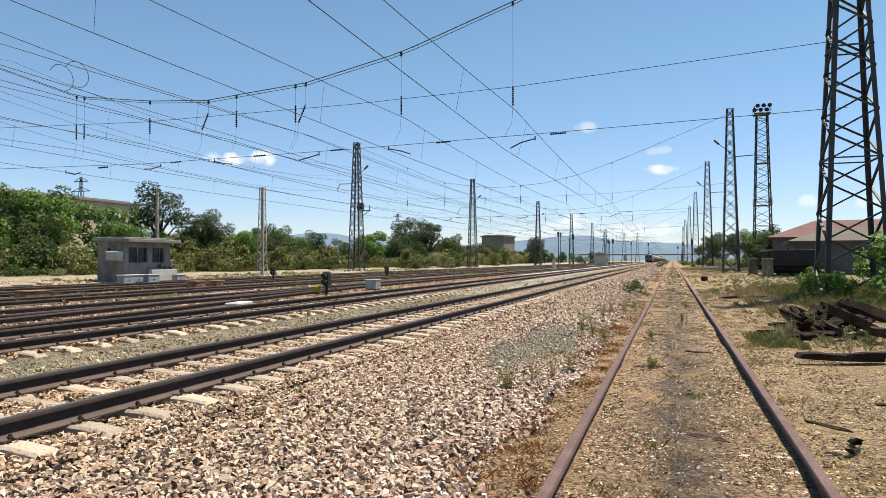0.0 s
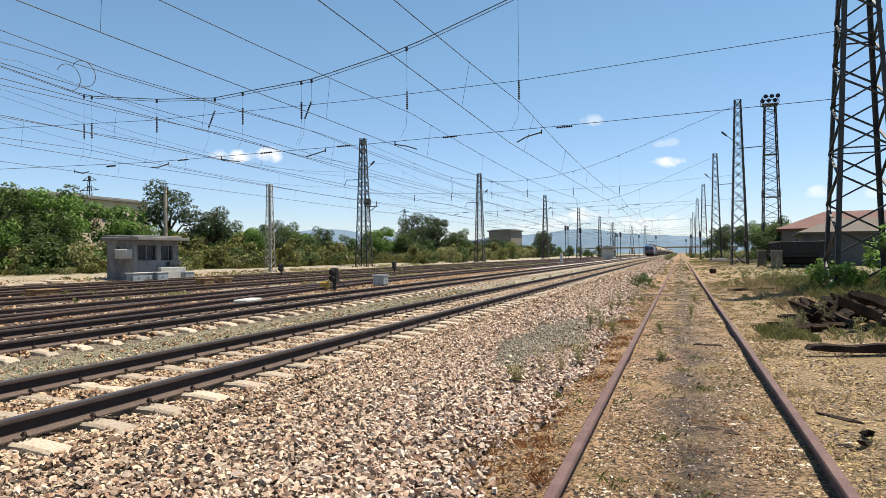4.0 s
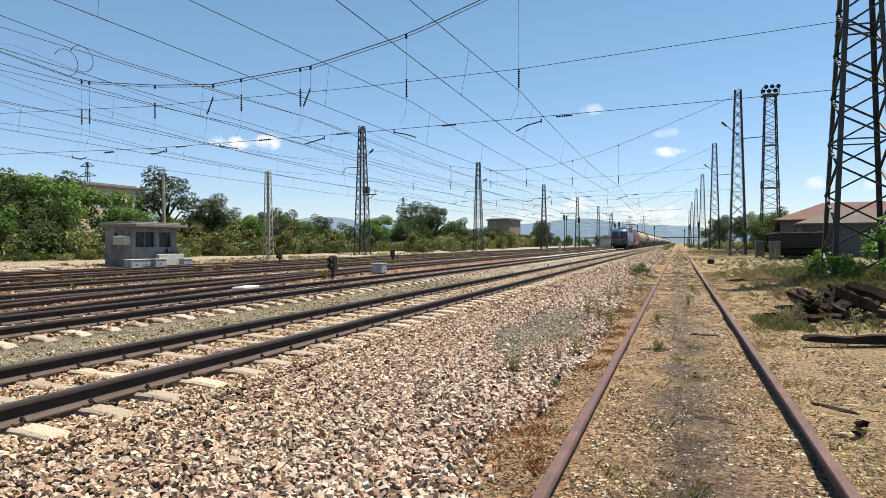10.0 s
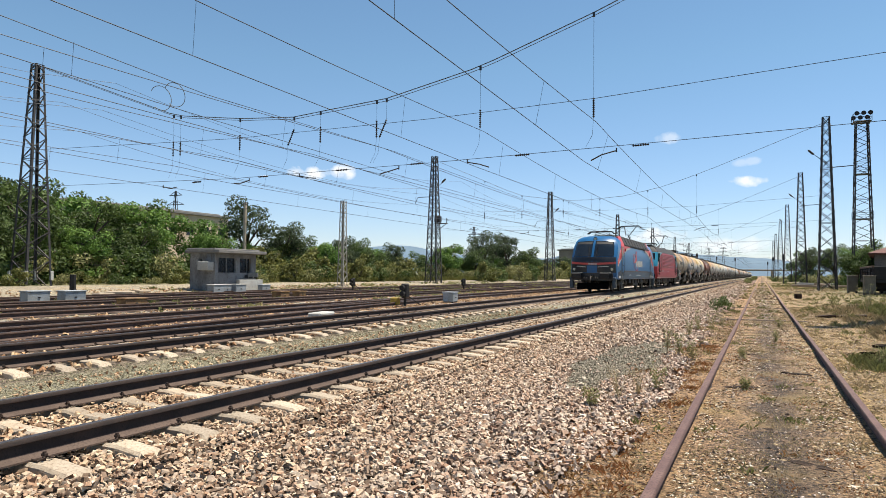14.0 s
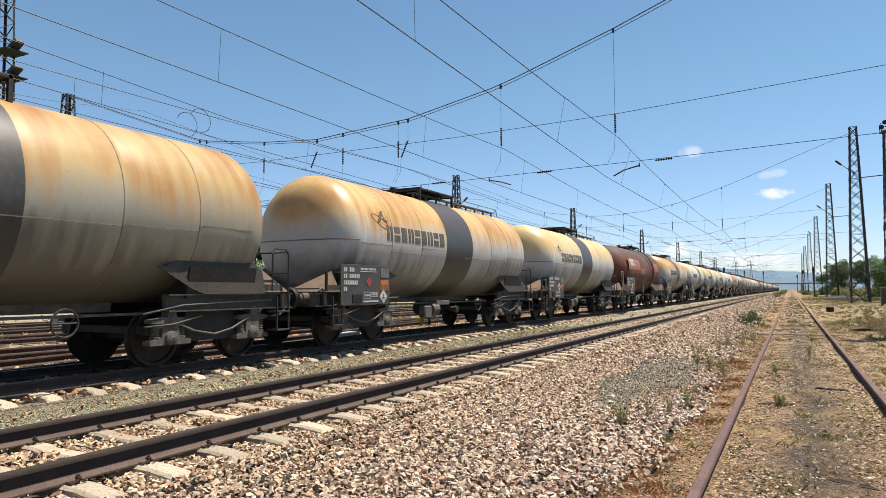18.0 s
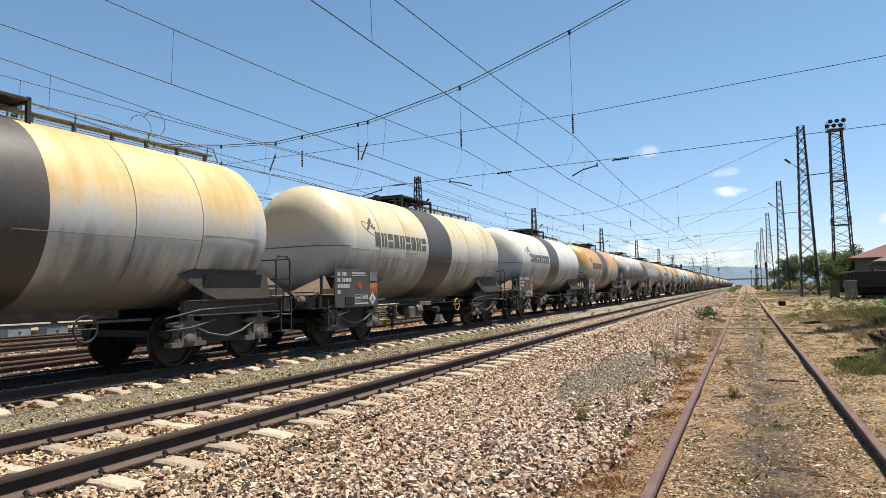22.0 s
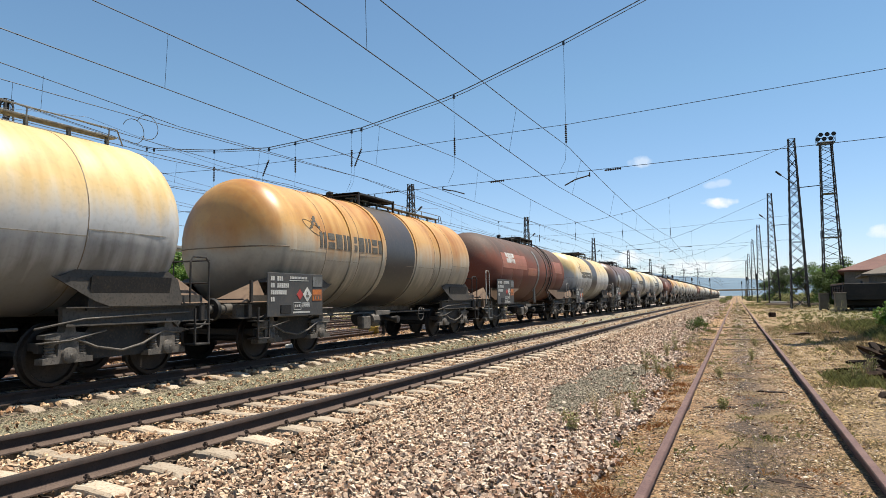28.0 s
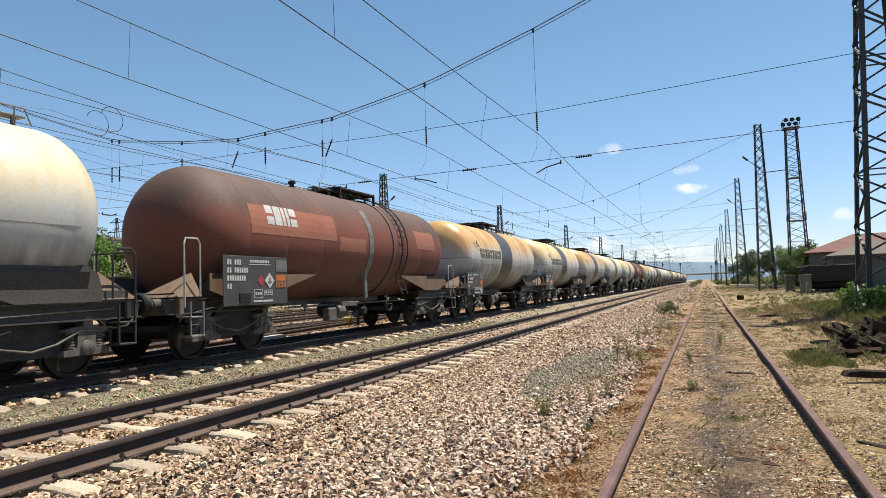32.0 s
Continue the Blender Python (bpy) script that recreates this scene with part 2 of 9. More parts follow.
M["wire"] = mat("dark_copper_wire", (0.075, 0.082, 0.095), None, None, 0.5, 0.3, 2, 20, 0)
M["cable"] = mat("grey_steel_span_cable", (0.17, 0.18, 0.19), (0.13, 0.135, 0.14), None, 0.6, 0.2, 2, 20, 0)
M["insulator"] = mat("dark_porcelain_insulator", (0.03, 0.022, 0.02), None, None, 0.25, 0, 4, 30, 0)
M["black"] = mat("sooty_black_steel", (0.013, 0.013, 0.013), (0.024, 0.022, 0.02), (0.04, 0.03, 0.025), 0.65, 0.3, 3, 30)
M["wheel"] = mat("brown_wheel_steel", (0.03, 0.024, 0.021), (0.048, 0.036, 0.03), None, 0.6, 0.5, 5, 40)
M["axlebox"] = mat("dusty_cast_steel", (0.20, 0.175, 0.15), (0.12, 0.105, 0.09), (0.07, 0.06, 0.05), 0.8, 0.1, 6, 40)
M["white_mark"] = mat("white_stencil_paint", (0.75, 0.74, 0.70), (0.62, 0.6, 0.55), None, 0.7, 0, 4, 30, 0.05)
M["red_mark"] = mat("red_hazard_paint", (0.55, 0.06, 0.05), (0.42, 0.05, 0.04), None, 0.6, 0, 4, 30, 0.05)
M["orange_mark"] = mat("orange_plate_paint", (0.75, 0.22, 0.04), (0.6, 0.18, 0.04), None, 0.6, 0, 4, 30, 0.05)
M["yellow"] = mat("yellow_paint", (0.65, 0.42, 0.04), (0.5, 0.3, 0.05), None, 0.7, 0, 4, 30)


# ---- geometry ----
class Geo:
    """Collects vertices and faces of one mesh."""

    def __init__(self):
        self.v, self.f, self.m = [], [], []
        self.slot = 0

    def add(self, verts, faces):
        k = len(self.v)
        self.v.extend([tuple(p) for p in verts])
        self.f.extend([tuple(i + k for i in face) for face in faces])
        self.m.extend([self.slot] * len(faces))
        return self

    def box(self, c, s, b=0.0, turn=None):
        """A box about c of size s, its edges cut by b."""
        hx, hy, hz = s[0] / 2, s[1] / 2, s[2] / 2
        if b <= 0:
            vs = [Vector((x * hx, y * hy, z * hz)) for x in (-1, 1) for y in (-1, 1) for z in (-1, 1)]
            fs = [(0, 1, 3, 2), (4, 6, 7, 5), (0, 4, 5, 1), (2, 3, 7, 6), (0, 2, 6, 4), (1, 5, 7, 3)]
        else:
            b = min(b, hx * 0.9, hy * 0.9, hz * 0.9)
            vs, ix = [], {}
            for x in (-1, 1):
                for y in (-1, 1):
                    for z in (-1, 1):
                        for a in range(3):
                            d = [b, b, b]
                            d[a] = 0
                            ix[x, y, z, a] = len(vs)
                            vs.append(Vector((x * (hx - d[0]), y * (hy - d[1]), z * (hz - d[2]))))
            fs = []
            ring = ((-1, -1), (1, -1), (1, 1), (-1, 1))
            for a in range(3):
                for s1 in (-1, 1):
                    face = []
                    for p, q in ring:
                        key = [0, 0, 0]
                        key[a], key[(a + 1) % 3], key[(a + 2) % 3] = s1, p, q
                        face.append(ix[key[0], key[1], key[2], a])
                    fs.append(tuple(face if s1 > 0 else face[::-1]))
            for a in range(3):
                e1, e2 = (a + 1) % 3, (a + 2) % 3
                for p in (-1, 1):
                    for q in (-1, 1):
                        k0, k1 = [0, 0, 0], [0, 0, 0]
                        k0[a], k1[a] = -1, 1
                        k0[e1] = k1[e1] = p
                        k0[e2] = k1[e2] = q
                        face = (ix[(*k0, e1)], ix[(*k1, e1)], ix[(*k1, e2)], ix[(*k0, e2)])
                        fs.append(face if p * q > 0 else face[::-1])
            for x in (-1, 1):
                for y in (-1, 1):
                    for z in (-1, 1):
                        face = tuple(ix[x, y, z, a] for a in range(3))
                        fs.append(face if x * y * z > 0 else face[::-1])
        if turn is not None:
            vs = [turn @ p for p in vs]
        c = Vector(c)
        return self.add([p + c for p in vs], fs)

    def bar(self, p0, p1, w, h=None, up=(0, 0, 1)):
        """A square bar from p0 to p1."""
        p0, p1 = Vector(p0), Vector(p1)
        d = p1 - p0
        if d.length < 1e-6:
            return self
        d.normalize()
        u = Vector(up)
        if abs(d.dot(u)) > 0.95:
            u = Vector((1, 0, 0))
        s = d.cross(u).normalized() * w / 2
        t = s.cross(d).normalized() * (h or w) / 2
        vs = [p + i * s + j * t for p in (p0, p1) for i, j in ((-1, -1), (1, -1), (1, 1), (-1, 1))]
        return self.add(vs, [(3, 2, 1, 0), (4, 5, 6, 7), (0, 1, 5, 4), (1, 2, 6, 5), (2, 3, 7, 6), (3, 0, 4, 7)])

    def rod(self, p0, p1, r, n=8, r2=None, caps=True):
        return self.tube([p0, p1], r, n, [r, r if r2 is None else r2], caps)

    def tube(self, path, r, n=6, radii=None, caps=True):
        """A round tube along a path."""
        path = [Vector(p) for p in path]
        vs, fs, last = [], [], None
        for i, p in enumerate(path):
            d = (path[min(i + 1, len(path) - 1)] - path[max(i - 1, 0)]).normalized()
            if last is None:
                u = Vector((0, 0, 1)) if abs(d.z) < 0.9 else Vector((1, 0, 0))
                last = d.cross(u).normalized()
            s = (last - d * last.dot(d)).normalized()
            last = s
            t = d.cross(s)
            rr = radii[i] if radii else r
            for k in range(n):
                a = 2 * math.pi * k / n
                vs.append(p + rr * (math.cos(a) * s + math.sin(a) * t))
        for i in range(len(path) - 1):
            for k in range(n):
                fs.append((i * n + k, i * n + (k + 1) % n, (i + 1) * n + (k + 1) % n, (i + 1) * n + k))
        if caps:
            fs.append(tuple(range(n))[::-1])
            fs.append(tuple(range((len(path) - 1) * n, len(path) * n)))
        return self.add(vs, fs)

    def lathe(self, profile, axis_at, axis="y", n=32, caps=True):
        """Turns (along, radius) pairs about an axis through axis_at."""
        vs, fs = [], []
        c = Vector(axis_at)
        for a, r in profile:
            for k in range(n):
                t = 2 * math.pi * k / n
                p, q = r * math.cos(t), r * math.sin(t)
                vs.append(c + Vector({"y": (p, a, q), "x": (a, p, q), "z": (p, q, a)}[axis]))
        flip = axis == "y"
        for i in range(len(profile) - 1):
            for k in range(n):
                face = (i * n + k, i * n + (k + 1) % n, (i + 1) * n + (k + 1) % n, (i + 1) * n + k)
                fs.append(face[::-1] if flip else face)
        if caps:
            fs.append(tuple(range(n)) if flip else tuple(range(n))[::-1])
            e = tuple(range((len(profile) - 1) * n, len(profile) * n))
            fs.append(e[::-1] if flip else e)
        return self.add(vs, fs)

    def prism(self, shape, a0, a1, axis="y"):
        """Draws a closed outline out along an axis: (x, z) along y, (y, z) along x, (x, y) along z."""
        n = len(shape)
        at = {"y": lambda p, a: (p[0], a, p[1]), "x": lambda p, a: (a, p[0], p[1]), "z": lambda p, a: (p[0], p[1], a)}[axis]
        vs = [at(p, a0) for p in shape] + [at(p, a1) for p in shape]
        fs = [tuple(range(n)), tuple(range(2 * n - 1, n - 1, -1))]
        fs += [(i, n + i, n + (i + 1) % n, (i + 1) % n) for i in range(n)]
        area = sum(shape[i][0] * shape[(i + 1) % n][1] - shape[(i + 1) % n][0] * shape[i][1] for i in range(n))
        flip = (area > 0) if axis in ("x", "z") else (area < 0)
        if (a1 < a0) != flip:
            fs = [f[::-1] for f in fs]
        return self.add(vs, fs)


def make(name, geo, material, parent=None, label="", smooth=False, at=None):
    """Links one mesh object, under a parent if there is one."""
    me = bpy.data.meshes.new(name)
    me.from_pydata(geo.v, [], geo.f)
    for m in (material if isinstance(material, (list, tuple)) else [material]):
        me.materials.append(m)
    if max(geo.m, default=0):
        me.polygons.foreach_set("material_index", geo.m)
    if smooth:
        me.polygons.foreach_set("use_smooth", [True] * len(me.polygons))
        if smooth is not True:
            me.set_sharp_from_angle(angle=radians(smooth))
    me.update()
    ob = new(name, me)
    if parent is not None:
        ob.parent = parent
    if at is not None:
        ob.matrix_basis = at
    if label:
        tagged(ob, label)
    return ob


def share(name, source, parent, m):
    """Another object on the same mesh."""
    ob = new(name, source.data)
    ob.parent = parent
    ob.matrix_basis = m
    return ob


def empty(name, m=None):
    ob = new(name)
    ob.empty_display_size = 0.3
    if m is not None:
        ob.matrix_basis = m
    return ob

# ---- ground and tracks ----
TRACKS = {"a": -5.5, "b": -10.0, "c": -14.8, "d": -19.2, "e": -23.4, "f": -27.6}
RAIL_TOP = 0.206
SIDING_X, SIDING_TOP = 0.075, 0.111


def ground_material():
    m = bpy.data.materials.new("yard_soil")
    m.use_nodes = True
    n, l = m.node_tree.nodes, m.node_tree.links
    p = n["Principled BSDF"]
    p.inputs["Roughness"].default_value = 0.95
    tc = n.new("ShaderNodeTexCoord")
    sep = n.new("ShaderNodeSeparateXYZ")
    l.new(tc.outputs["Object"], sep.inputs[0])
    warp = n.new("ShaderNodeTexNoise")
    warp.inputs["Scale"].default_value, warp.inputs["Detail"].default_value = 0.6, 6
    l.new(tc.outputs["Object"], warp.inputs["Vector"])
    shift = n.new("ShaderNodeMath")
    shift.operation = "MULTIPLY_ADD"
    shift.inputs[1].default_value, shift.inputs[2].default_value = 1.0, -0.5
    l.new(warp.outputs["Fac"], shift.inputs[0])
    xs = n.new("ShaderNodeMath")
    l.new(sep.outputs["X"], xs.inputs[0])
    l.new(shift.outputs[0], xs.inputs[1])
    # bands across the yard, from the far side to the near side
    ramp = n.new("ShaderNodeValToRGB")
    mr = n.new("ShaderNodeMapRange")
    mr.inputs["From Min"].default_value, mr.inputs["From Max"].default_value = -60, 20
    l.new(xs.outputs[0], mr.inputs["Value"])
    l.new(mr.outputs[0], ramp.inputs[0])
    # soil under the ballast is darkened for the shade between its stones
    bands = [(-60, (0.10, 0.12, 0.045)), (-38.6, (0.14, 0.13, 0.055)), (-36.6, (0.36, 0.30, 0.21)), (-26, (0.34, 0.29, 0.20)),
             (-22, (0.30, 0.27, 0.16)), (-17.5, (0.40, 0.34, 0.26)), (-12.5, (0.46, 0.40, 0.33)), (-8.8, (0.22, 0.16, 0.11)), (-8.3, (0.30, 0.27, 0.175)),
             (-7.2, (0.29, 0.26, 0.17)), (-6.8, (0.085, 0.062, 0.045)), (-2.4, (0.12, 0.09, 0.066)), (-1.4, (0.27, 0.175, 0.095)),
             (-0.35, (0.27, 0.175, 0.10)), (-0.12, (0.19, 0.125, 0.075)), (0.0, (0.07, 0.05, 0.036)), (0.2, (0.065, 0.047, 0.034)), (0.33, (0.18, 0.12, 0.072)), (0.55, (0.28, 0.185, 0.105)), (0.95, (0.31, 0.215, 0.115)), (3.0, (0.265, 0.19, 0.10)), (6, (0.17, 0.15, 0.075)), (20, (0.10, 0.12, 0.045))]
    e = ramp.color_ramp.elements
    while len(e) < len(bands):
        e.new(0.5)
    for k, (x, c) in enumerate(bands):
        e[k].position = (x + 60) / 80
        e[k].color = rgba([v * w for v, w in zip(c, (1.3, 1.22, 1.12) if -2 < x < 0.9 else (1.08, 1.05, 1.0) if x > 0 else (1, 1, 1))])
    # stones and dust
    vor = n.new("ShaderNodeTexVoronoi")
    vor.inputs["Scale"].default_value = 46
    l.new(tc.outputs["Object"], vor.inputs["Vector"])
    val = n.new("ShaderNodeMapRange")
    val.inputs["To Min"].default_value, val.inputs["To Max"].default_value = 0.2, 1.9
    sepc = n.new("ShaderNodeSeparateColor")
    l.new(vor.outputs["Color"], sepc.inputs[0])
    l.new(sepc.outputs[0], val.inputs["Value"])
    fine = n.new("ShaderNodeTexNoise")
    fine.inputs["Scale"].default_value, fine.inputs["Detail"].default_value, fine.inputs["Roughness"].default_value = 11, 10, 0.88
    l.new(tc.outputs["Object"], fine.inputs["Vector"])
    fv = n.new("ShaderNodeMapRange")
    fv.inputs["From Min"].default_value, fv.inputs["From Max"].default_value = 0.3, 0.7
    fv.inputs["To Min"].default_value, fv.inputs["To Max"].default_value = 0.2, 1.9
    l.new(fine.outputs["Fac"], fv.inputs["Value"])
    both = n.new("ShaderNodeMath")
    both.operation = "MULTIPLY"
    l.new(val.outputs[0], both.inputs[0])
    l.new(fv.outputs[0], both.inputs[1])
    hsv = n.new("ShaderNodeHueSaturation")
    l.new(ramp.outputs[0], hsv.inputs["Color"])
    l.new(both.outputs[0], hsv.inputs["Value"])
    # dry grass and green patches
    patch = n.new("ShaderNodeTexNoise")
    patch.inputs["Scale"].default_value, patch.inputs["Detail"].default_value = 0.9, 8
    l.new(tc.outputs["Object"], patch.inputs["Vector"])
    pm = n.new("ShaderNodeMapRange")
    pm.inputs["From Min"].default_value, pm.inputs["From Max"].default_value = 0.52, 0.66
    pm.inputs["To Max"].default_value = 0.55
    l.new(patch.outputs["Fac"], pm.inputs["Value"])
    mask = n.new("ShaderNodeValToRGB")
    mask.color_ramp.elements[0].color, mask.color_ramp.elements[1].color = (1, 1, 1, 1), (1, 1, 1, 1)
    for x, v in ((-19, 0.7), (-12, 0.05), (-2.2, 0.1), (-1.0, 0.9)):
        el = mask.color_ramp.elements.new((x + 60) / 80)
        el.color = (v, v, v, 1)
    l.new(mr.outputs[0], mask.inputs[0])
    pk = n.new("ShaderNodeMath")
    pk.operation = "MULTIPLY"
    l.new(pm.outputs[0], pk.inputs[0])
    l.new(mask.outputs[0], pk.inputs[1])
    mix = n.new("ShaderNodeMixRGB")
    mix.inputs[2].default_value = (0.30, 0.21, 0.085, 1)
    l.new(pk.outputs[0], mix.inputs[0])
    l.new(hsv.outputs[0], mix.inputs[1])
    l.new(mix.outputs[0], p.inputs["Base Color"])
    b = n.new("ShaderNodeBump")
    b.inputs["Strength"].default_value, b.inputs["Distance"].default_value = 0.9, 0.05
    l.new(fine.outputs["Fac"], b.inputs["Height"])
    l.new(b.outputs[0], p.inputs["Normal"])
    return m


def ground_height(x, y):
    """Low swells of the soil; the track beds are level."""
    z = 0.035 * noise.noise((x * 0.5, y * 0.5, 0.3)) + 0.02 * noise.noise((x * 1.7, y * 1.7, 4.0))
    if x > 2.0:
        z += 0.25 * min(1.0, (x - 2.0) / 4.0) + 0.05 * noise.noise((x * 0.8, y * 0.8, 9.0))
    if x < -31:
        z += 0.35 * min(1.0, (-31 - x) / 5.0)
    if -1.9 > x > -8.6:
        z = z * 0.4 - 0.05
    elif -8.6 >= x > -13:
        z = z * 0.4 - 0.03
    return z


def build_ground():
    xs = [-2600, -900, -400, -200, -120, -90, -70, -60, -52, -46, -42, -39, -36, -34, -32.5, -31] + [-30 + k for k in range(20)] + \
         [-10 + 0.5 * k for k in range(41)] + [11, 12, 14, 16, 19, 23, 28, 35, 45, 60, 90, 140, 220, 400, 900, 2600]
    ys = [-1500, -400, -120, -60, -40, -30, -24] + [-20 + 1.0 * k for k in range(20)] + [0.5 * k for k in range(100)] + \
         [50 + 2 * k for k in range(26)] + [104, 110, 118, 128, 140, 155, 175, 200, 240, 300, 400, 600, 1000, 1800, 4000]
    g = Geo()
    g.v = [(x, y, ground_height(x, y)) for y in ys for x in xs]
    w = len(xs)
    g.f = [(j * w + i, j * w + i + 1, (j + 1) * w + i + 1, (j + 1) * w + i) for j in range(len(ys) - 1) for i in range(w - 1)]
    g.m = [0] * len(g.f)
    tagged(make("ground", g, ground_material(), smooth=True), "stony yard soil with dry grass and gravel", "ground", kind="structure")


RAIL = [(-0.075, 0), (0.075, 0), (0.075, 0.012), (0.02, 0.03), (0.010, 0.045), (0.010, 0.115), (0.036, 0.125), (0.036, 0.15), (0.028, 0.16),
        (-0.028, 0.16), (-0.036, 0.15), (-0.036, 0.125), (-0.010, 0.115), (-0.010, 0.045), (-0.02, 0.03), (-0.075, 0.012)]


def rail_geo(path, top, near=1.0):
    """A flat-bottomed rail swept along (x, y) points."""
    g = Geo()
    n = len(RAIL)
    for k, (x, y) in enumerate(path):
        x0, y0 = path[max(k - 1, 0)]
        x1, y1 = path[min(k + 1, len(path) - 1)]
        d = Vector((x1 - x0, y1 - y0, 0)).normalized()
        s = Vector((d.y, -d.x, 0))
        for a, h in RAIL:
            g.v.append((x + s.x * a, y + s.y * a, top - 0.16 + h))
    for k in range(len(path) - 1):
        for i in range(n):
            g.f.append((k * n + i, k * n + (i + 1) % n, (k + 1) * n + (i + 1) % n, (k + 1) * n + i))
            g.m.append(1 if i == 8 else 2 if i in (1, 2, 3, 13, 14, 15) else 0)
    return g


def sleeper_geo():
    """A concrete sleeper with sloping rail seats and a lower waist."""
    g = Geo()
    outline = [(-1.3, 0, 0.15), (-1.24, 0.045, 0.145), (-0.98, 0.07, 0.14), (-0.52, 0.07, 0.135), (-0.4, 0.05, 0.12), (0.4, 0.05, 0.12), (0.52, 0.07, 0.135),
               (0.98, 0.07, 0.14), (1.24, 0.045, 0.145), (1.3, 0, 0.15)]
    for x, h, w in outline:
        g.v += [(x, -w, -0.12), (x, w, -0.12), (x, w * 0.72, h - 0.02), (x, w * 0.55, h), (x, -w * 0.55, h), (x, -w * 0.72, h - 0.02)]
    for k in range(len(outline) - 1):
        for i in range(6):
            g.f.append((k * 6 + i, (k + 1) * 6 + i, (k + 1) * 6 + (i + 1) % 6, k * 6 + (i + 1) % 6))
            g.m.append(0)
    g.f += [tuple(range(6)), tuple(range(len(g.v) - 1, len(g.v) - 7, -1))]
    g.m += [0, 0]
    return g


def clip_geo():
    """A bent spring clip with its bolt and plate."""
    g = Geo()
    g.box((0, 0, 0.008), (0.12, 0.14, 0.016), 0.004)
    g.rod((0.015, 0, 0.01), (0.015, 0, 0.085), 0.014, 6)
    g.rod((0.015, 0, 0.055), (0.015, 0, 0.07), 0.024, 6)
    g.tube([(-0.045, -0.05, 0.03), (0.03, -0.055, 0.03), (0.05, -0.02, 0.045), (0.0, 0, 0.052), (0.05, 0.02, 0.045), (0.03, 0.055, 0.03), (-0.045, 0.05, 0.03)], 0.009, 5)
    return g


def build_main_track(key, label, y_pieces, y_end, clips_to):
    x = TRACKS[key]
    track = tagged(empty("railway_track_" + key, pose(x, 0, 0)), label, "railway track", "yard tracks", "structure")
    for side in (-0.75, 0.75):
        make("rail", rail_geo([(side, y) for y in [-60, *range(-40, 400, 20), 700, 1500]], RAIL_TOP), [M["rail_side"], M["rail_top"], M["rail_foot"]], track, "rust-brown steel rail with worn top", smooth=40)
    proto, cproto = None, None
    zs = RAIL_TOP - 0.16 - 0.07
    rest = Geo()
    rnd = random.Random(5)
    y = -3.0
    k = 0
    while y < y_end:
        m = pose(rnd.uniform(-0.015, 0.015), y + rnd.uniform(-0.02, 0.02), zs + rnd.uniform(-0.006, 0.006), 0, 0, rnd.uniform(-0.6, 0.6))
        if y < y_pieces:
            if proto is None:
                proto = s = make("sleeper", sleeper_geo(), M["concrete"], track, at=m)
            else:
                s = share("sleeper", proto, track, m)
            if y < clips_to:
                for side in (-0.75, 0.75):
                    for d, r in ((0.115, 0), (-0.115, 180)):
                        cm = pose(side + d * 0.9, 0, 0.052, 0, 0, r)
                        if cproto is None:
                            cproto = make("rail_clip", clip_geo(), M["clip"], s, at=cm)
                        else:
                            share("rail_clip", cproto, s, cm)
        else:
            src = sleeper_geo()
            rest.add([m @ Vector(p) for p in src.v], src.f)
        y += 0.6
        k += 1
    if rest.v:
        tagged(make("far_sleepers", rest, M["concrete"], track), kind="stuff")


def timber_track(key, path, label, y0, y1, parts_to=40):
    """A track on old timbers along a path of (x, y)."""
    track = tagged(empty("railway_track_" + key), label, "railway track", "yard tracks", "structure")

    def at(y):
        for (xa, ya), (xb, yb) in zip(path, path[1:]):
            if ya <= y <= yb:
                return xa + (xb - xa) * (y - ya) / (yb - ya)
        return path[-1][0]
    for side in (-0.75, 0.75):
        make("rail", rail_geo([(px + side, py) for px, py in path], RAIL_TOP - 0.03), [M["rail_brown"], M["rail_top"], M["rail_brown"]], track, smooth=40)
    rest, rnd, y, proto = Geo(), random.Random(hash(len(path)) + int(y0 * 7)), y0, None
    while y < y1:
        m = pose(at(y) + rnd.uniform(-0.06, 0.06), y, -0.07 + rnd.uniform(-0.02, 0.01), 0, 0, rnd.uniform(-2, 2))
        if y < parts_to:
            if proto is None:
                g = Geo()
                g.box((0, 0, 0), (2.5, 0.24, 0.16), 0.02)
                proto = make("timber_sleeper", g, M["old_wood"], track, at=m)
            else:
                share("timber_sleeper", proto, track, m)
        else:
            g = Geo()
            g.box((0, 0, 0), (2.5, 0.24, 0.16))
            rest.add([m @ Vector(p) for p in g.v], g.f)
        y += 0.62
    if rest.v:
        tagged(make("far_sleepers", rest, M["old_wood"], track), kind="stuff")
    return track


def build_siding():
    track = tagged(empty("railway_track_siding", pose(SIDING_X, 0, 0)), "disused siding of purple-rusted rails sunk in dry soil", "railway track", "yard tracks", "structure")
    for side in (-0.75, 0.75):
        make("rail", rail_geo([(side + 0.012 * math.sin(y * 0.11 + side), y) for y in [-30, *range(-10, 60, 2), *range(60, 200, 10), 400, 900]], SIDING_TOP), [M["rail_old"], M["rail_old"], M["rail_side"]], track, "purple-rusted steel rail", smooth=40)
    rnd, proto = random.Random(8), None
    for y in (22.9, 31.5):
        g = Geo()
        g.box((0, 0, 0), (2.4, 0.22, 0.14), 0.03)
        m = pose(rnd.uniform(-0.1, 0.1), y, -0.045, 0, 0, rnd.uniform(-3, 3))
        if proto is None:
            proto = make("rotten_sleeper", g, M["old_wood"], track, at=m)
        else:
            share("rotten_sleeper", proto, track, m)


